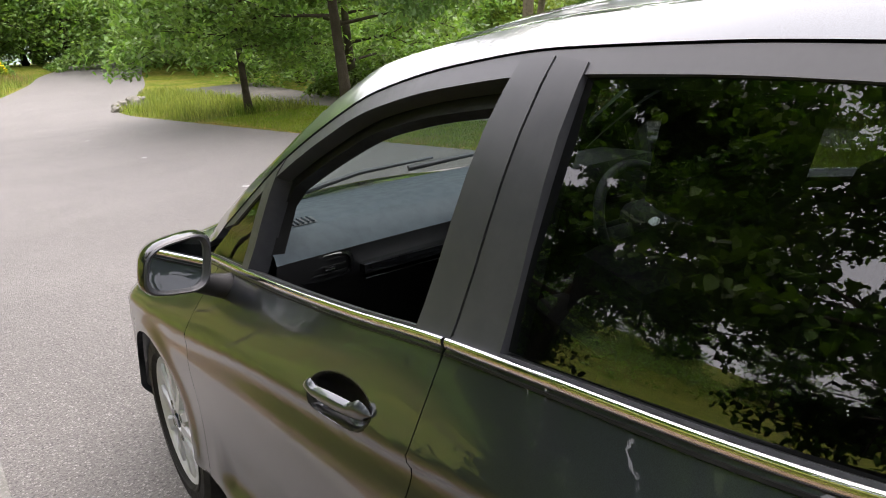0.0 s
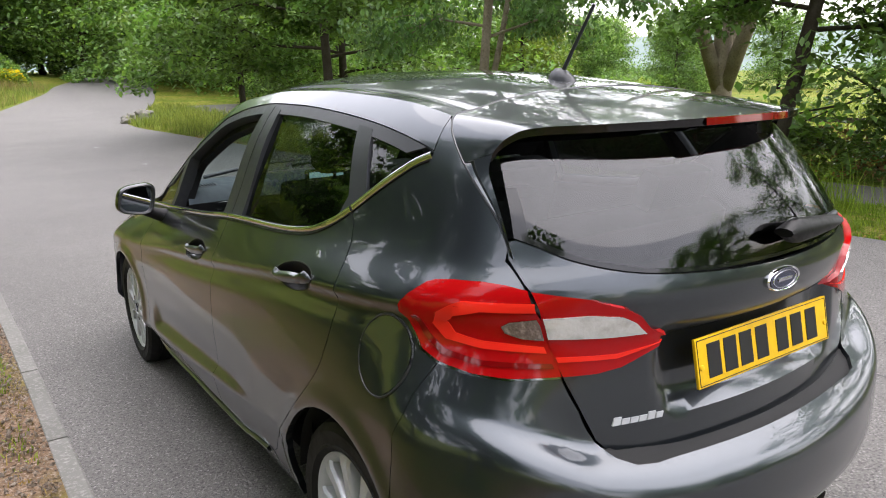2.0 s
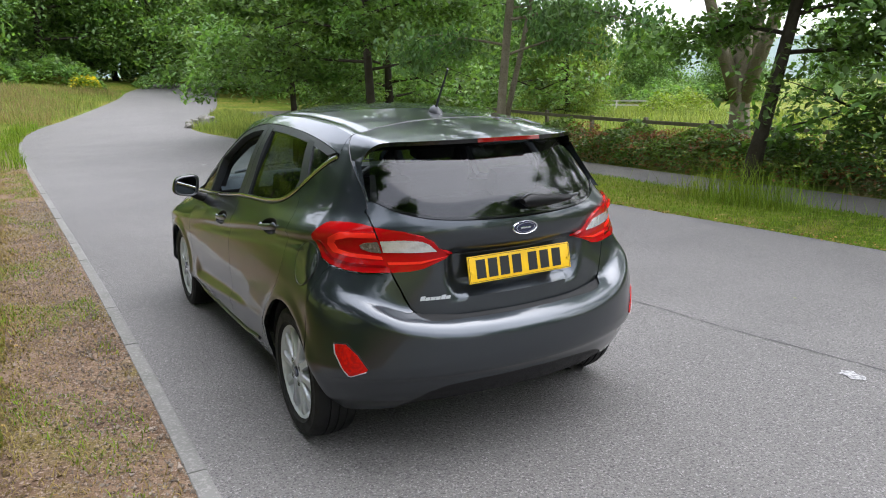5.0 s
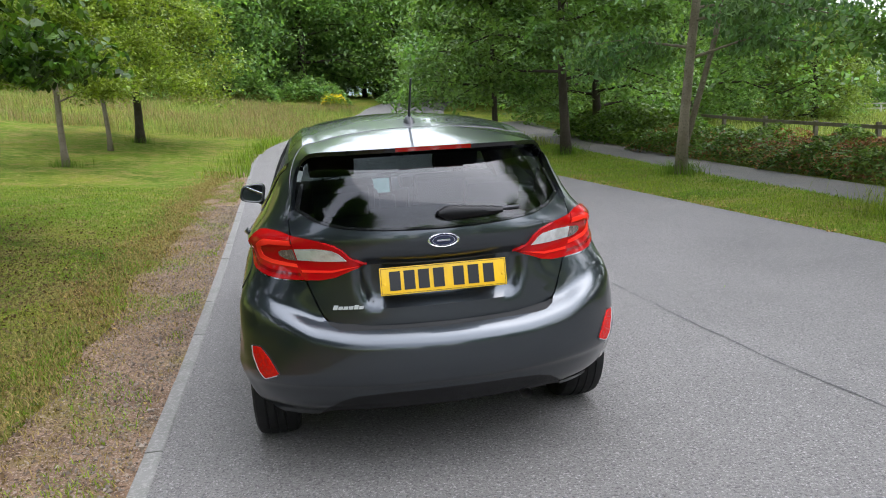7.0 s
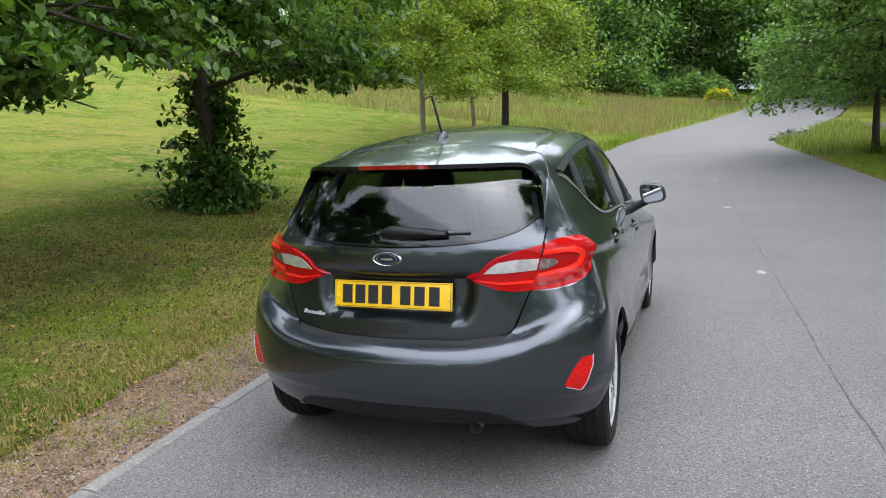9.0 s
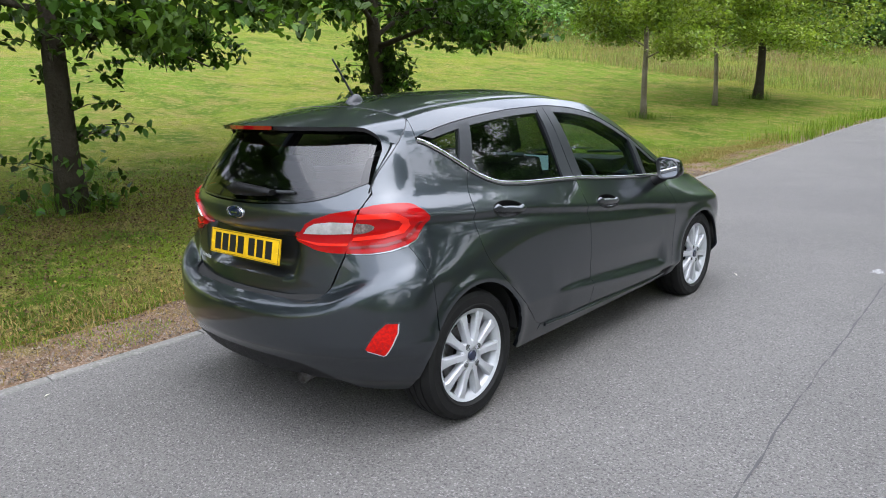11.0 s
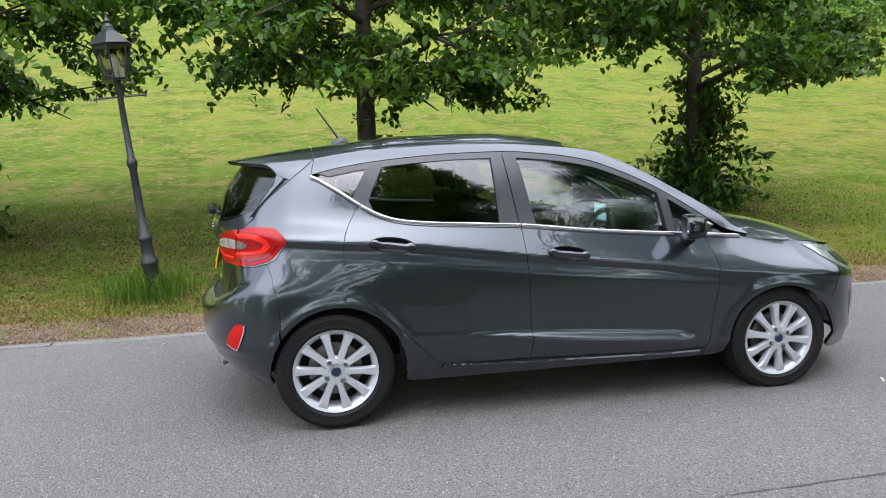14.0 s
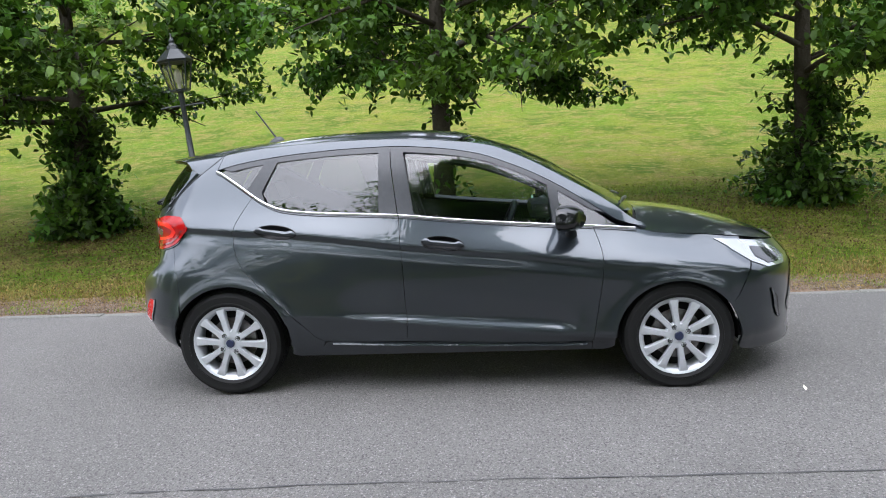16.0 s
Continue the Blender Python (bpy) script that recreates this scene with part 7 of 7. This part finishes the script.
# ---- lamp post ----
lamp = empty("lamp_post", Matrix.Translation((-2.58, -1.43, level(-2.58, -1.43) - 0.03)) @ Matrix.Rotation(radians(5.0), 4, "X"), "old leaning black cast-iron lamp post with a glazed lantern", "lamp post")
bm = bmesh.new()
lathe(bm, [(0.82 * r, h) for r, h in [(0.11, 0.0), (0.11, 0.05), (0.085, 0.08), (0.082, 0.30), (0.095, 0.32), (0.095, 0.35), (0.07, 0.38), (0.062, 0.52), (0.075, 0.54), (0.075, 0.57), (0.045, 0.60), (0.040, 1.18), (0.052, 1.20), (0.058, 1.23), (0.052, 1.26), (0.036, 1.28), (0.030, 1.86), (0.040, 1.88), (0.032, 1.92), (0.045, 1.955), (0.001, 1.96)]], 20)
part("post", bm, CAST_IRON, lamp)
bm = bmesh.new()
tube(bm, [(0, -0.22, 1.80), (0, -0.20, 1.81), (0, 0.20, 1.81), (0, 0.22, 1.80)], [0.012, 0.009, 0.009, 0.012], 8)
part("ladder_bar", bm, CAST_IRON, lamp)


def frustum(bm, h0, r0, h1, r1, sides=4, turn=45):
    a = [bm.verts.new((r0 * math.cos(radians(turn) + k * math.tau / sides), r0 * math.sin(radians(turn) + k * math.tau / sides), h0)) for k in range(sides)]
    b = [bm.verts.new((r1 * math.cos(radians(turn) + k * math.tau / sides), r1 * math.sin(radians(turn) + k * math.tau / sides), h1)) for k in range(sides)]
    for k in range(sides):
        bm.faces.new((a[k], a[(k + 1) % sides], b[(k + 1) % sides], b[k]))
    bm.faces.new(a[::-1])
    bm.faces.new(b)


bm = bmesh.new()
frustum(bm, 1.95, 0.095, 1.97, 0.10, 6, 0)
frustum(bm, 2.235, 0.16, 2.26, 0.17, 6, 0)
for k in range(6):
    a = k * math.tau / 6
    tube(bm, [(0.095 * math.cos(a), 0.095 * math.sin(a), 1.96), (0.155 * math.cos(a), 0.155 * math.sin(a), 2.24)], 0.008, 6)
frame_ob = part("lantern_frame", bm, CAST_IRON, lamp, smooth=False)
bm = bmesh.new()
frustum(bm, 2.255, 0.185, 2.36, 0.075, 6, 0)
frustum(bm, 2.36, 0.06, 2.40, 0.05, 6, 0)
lathe(bm, [(0.05, 2.40), (0.025, 2.43), (0.03, 2.45), (0.012, 2.48), (0.001, 2.53)], 12)
part("lantern_roof", bm, CAST_IRON, lamp, smooth=False)
for k in range(6):
    a, b = k * math.tau / 6, (k + 1) * math.tau / 6
    bm = bmesh.new()
    bm.faces.new([bm.verts.new(p) for p in ((0.09 * math.cos(a), 0.09 * math.sin(a), 1.97), (0.09 * math.cos(b), 0.09 * math.sin(b), 1.97), (0.15 * math.cos(b), 0.15 * math.sin(b), 2.235), (0.15 * math.cos(a), 0.15 * math.sin(a), 2.235))])
    part("lantern_pane", bm, LANTERN_GLASS, frame_ob, "clear lantern glass", smooth=False)
bm = bmesh.new()
lathe(bm, [(0.02, 1.97), (0.02, 2.03), (0.035, 2.06), (0.038, 2.13), (0.02, 2.17), (0.001, 2.18)], 14)
part("bulb", bm, shader("frosted_bulb", (0.7, 0.66, 0.55), 0.4), frame_ob, "unlit frosted bulb")

# ---- fences, poles, boulders, hills ----


def rail_fence(points, label, timber, tall=1.0):
    fence = empty("rail_fence", pose(0, 0, 0), label, "fence")
    tops = []
    for i, (x, y) in enumerate(points):
        z = level(x, y)
        bm = bmesh.new()
        box(bm, x - 0.05, x + 0.05, y - 0.04, y + 0.04, z - 0.1, z + (1.02 + 0.03 * math.sin(i * 2.2)) * tall, 0.008)
        part("post", bm, timber, fence, smooth=False)
        tops.append(Vector((x, y, z)))
    for a, b in zip(tops, tops[1:]):
        for h in (0.92 * tall, 0.52 * tall):
            bm = bmesh.new()
            n = (b - a).normalized().cross(Vector((0, 0, 1)))
            rows = [[bm.verts.new(p + Vector((0, 0, h)) + n * dx + Vector((0, 0, dz))) for dx, dz in ((-0.075, -0.045), (-0.05, -0.045), (-0.05, 0.045), (-0.075, 0.045))] for p in (a, b)]
            for i in range(4):
                bm.faces.new((rows[0][i], rows[0][(i + 1) % 4], rows[1][(i + 1) % 4], rows[1][i]))
            part("rail", bm, timber, fence, smooth=False)


rail_fence([(11.6 + 0.06 * i, -4 + 2.1 * i) for i in range(18)], "weathered brown timber post and rail fence along the field", FENCE_WOOD)
rail_fence([(29.0 + 1.3 * i, 48.5 - 2.3 * i) for i in range(7)], "pale timber fence across the far side of the field", PALE_WOOD, 0.75)
for x, y in ((44.6, 50.5), (46.6, 50.0)):
    bm = bmesh.new()
    tube(bm, [(x, y, level(x, y) - 0.1), (x, y, level(x, y) + 8.6)], [0.09, 0.07], 10)
    tagged(part("goal_post", bm, GALVANISED), "tall slender white pole in the field", "pole", "white poles")
for i, (x, y, s) in enumerate(((3.75, 24.9, 0.30), (4.15, 25.4, 0.38), (4.6, 26.1, 0.30), (3.5, 24.3, 0.2))):
    bm = bmesh.new()
    bmesh.ops.create_icosphere(bm, subdivisions=3, radius=s)
    for v in bm.verts:
        n = v.co.normalized()
        v.co = v.co * (0.85 + 0.35 * noise.noise(n * 1.7 + Vector((i * 3, 0, 0)))) + Vector((0, 0, 0))
        v.co.z *= 0.7
    bmesh.ops.translate(bm, vec=(x, y, level(x, y) + s * 0.3), verts=bm.verts)
    tagged(part("boulder", bm, LIMESTONE, sharp=25), "pale boulder at the tip of the grass island", "boulder", "boulders")
# the hills' pale blue-green holds the haze of distance, put into the colour
HILL = textured("hazed_distant_hill", [(0, (0.15, 0.19, 0.18), 0, 1), (0.02, (0.19, 0.23, 0.2), 0.4, 0.7)], (0.9, 1.0), Specular_IOR_Level=0.0)
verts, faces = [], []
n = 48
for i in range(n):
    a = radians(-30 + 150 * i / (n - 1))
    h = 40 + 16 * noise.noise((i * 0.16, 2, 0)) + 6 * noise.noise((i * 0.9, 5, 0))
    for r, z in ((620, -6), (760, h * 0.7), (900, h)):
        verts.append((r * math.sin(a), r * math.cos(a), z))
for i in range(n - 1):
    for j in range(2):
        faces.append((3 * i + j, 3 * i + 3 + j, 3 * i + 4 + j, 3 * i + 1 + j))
tagged(new("backdrop", mesh_of("backdrop", verts, faces, HILL, True)), "far wooded hills, haze painted in as pale blue-green", "hills", kind="structure")
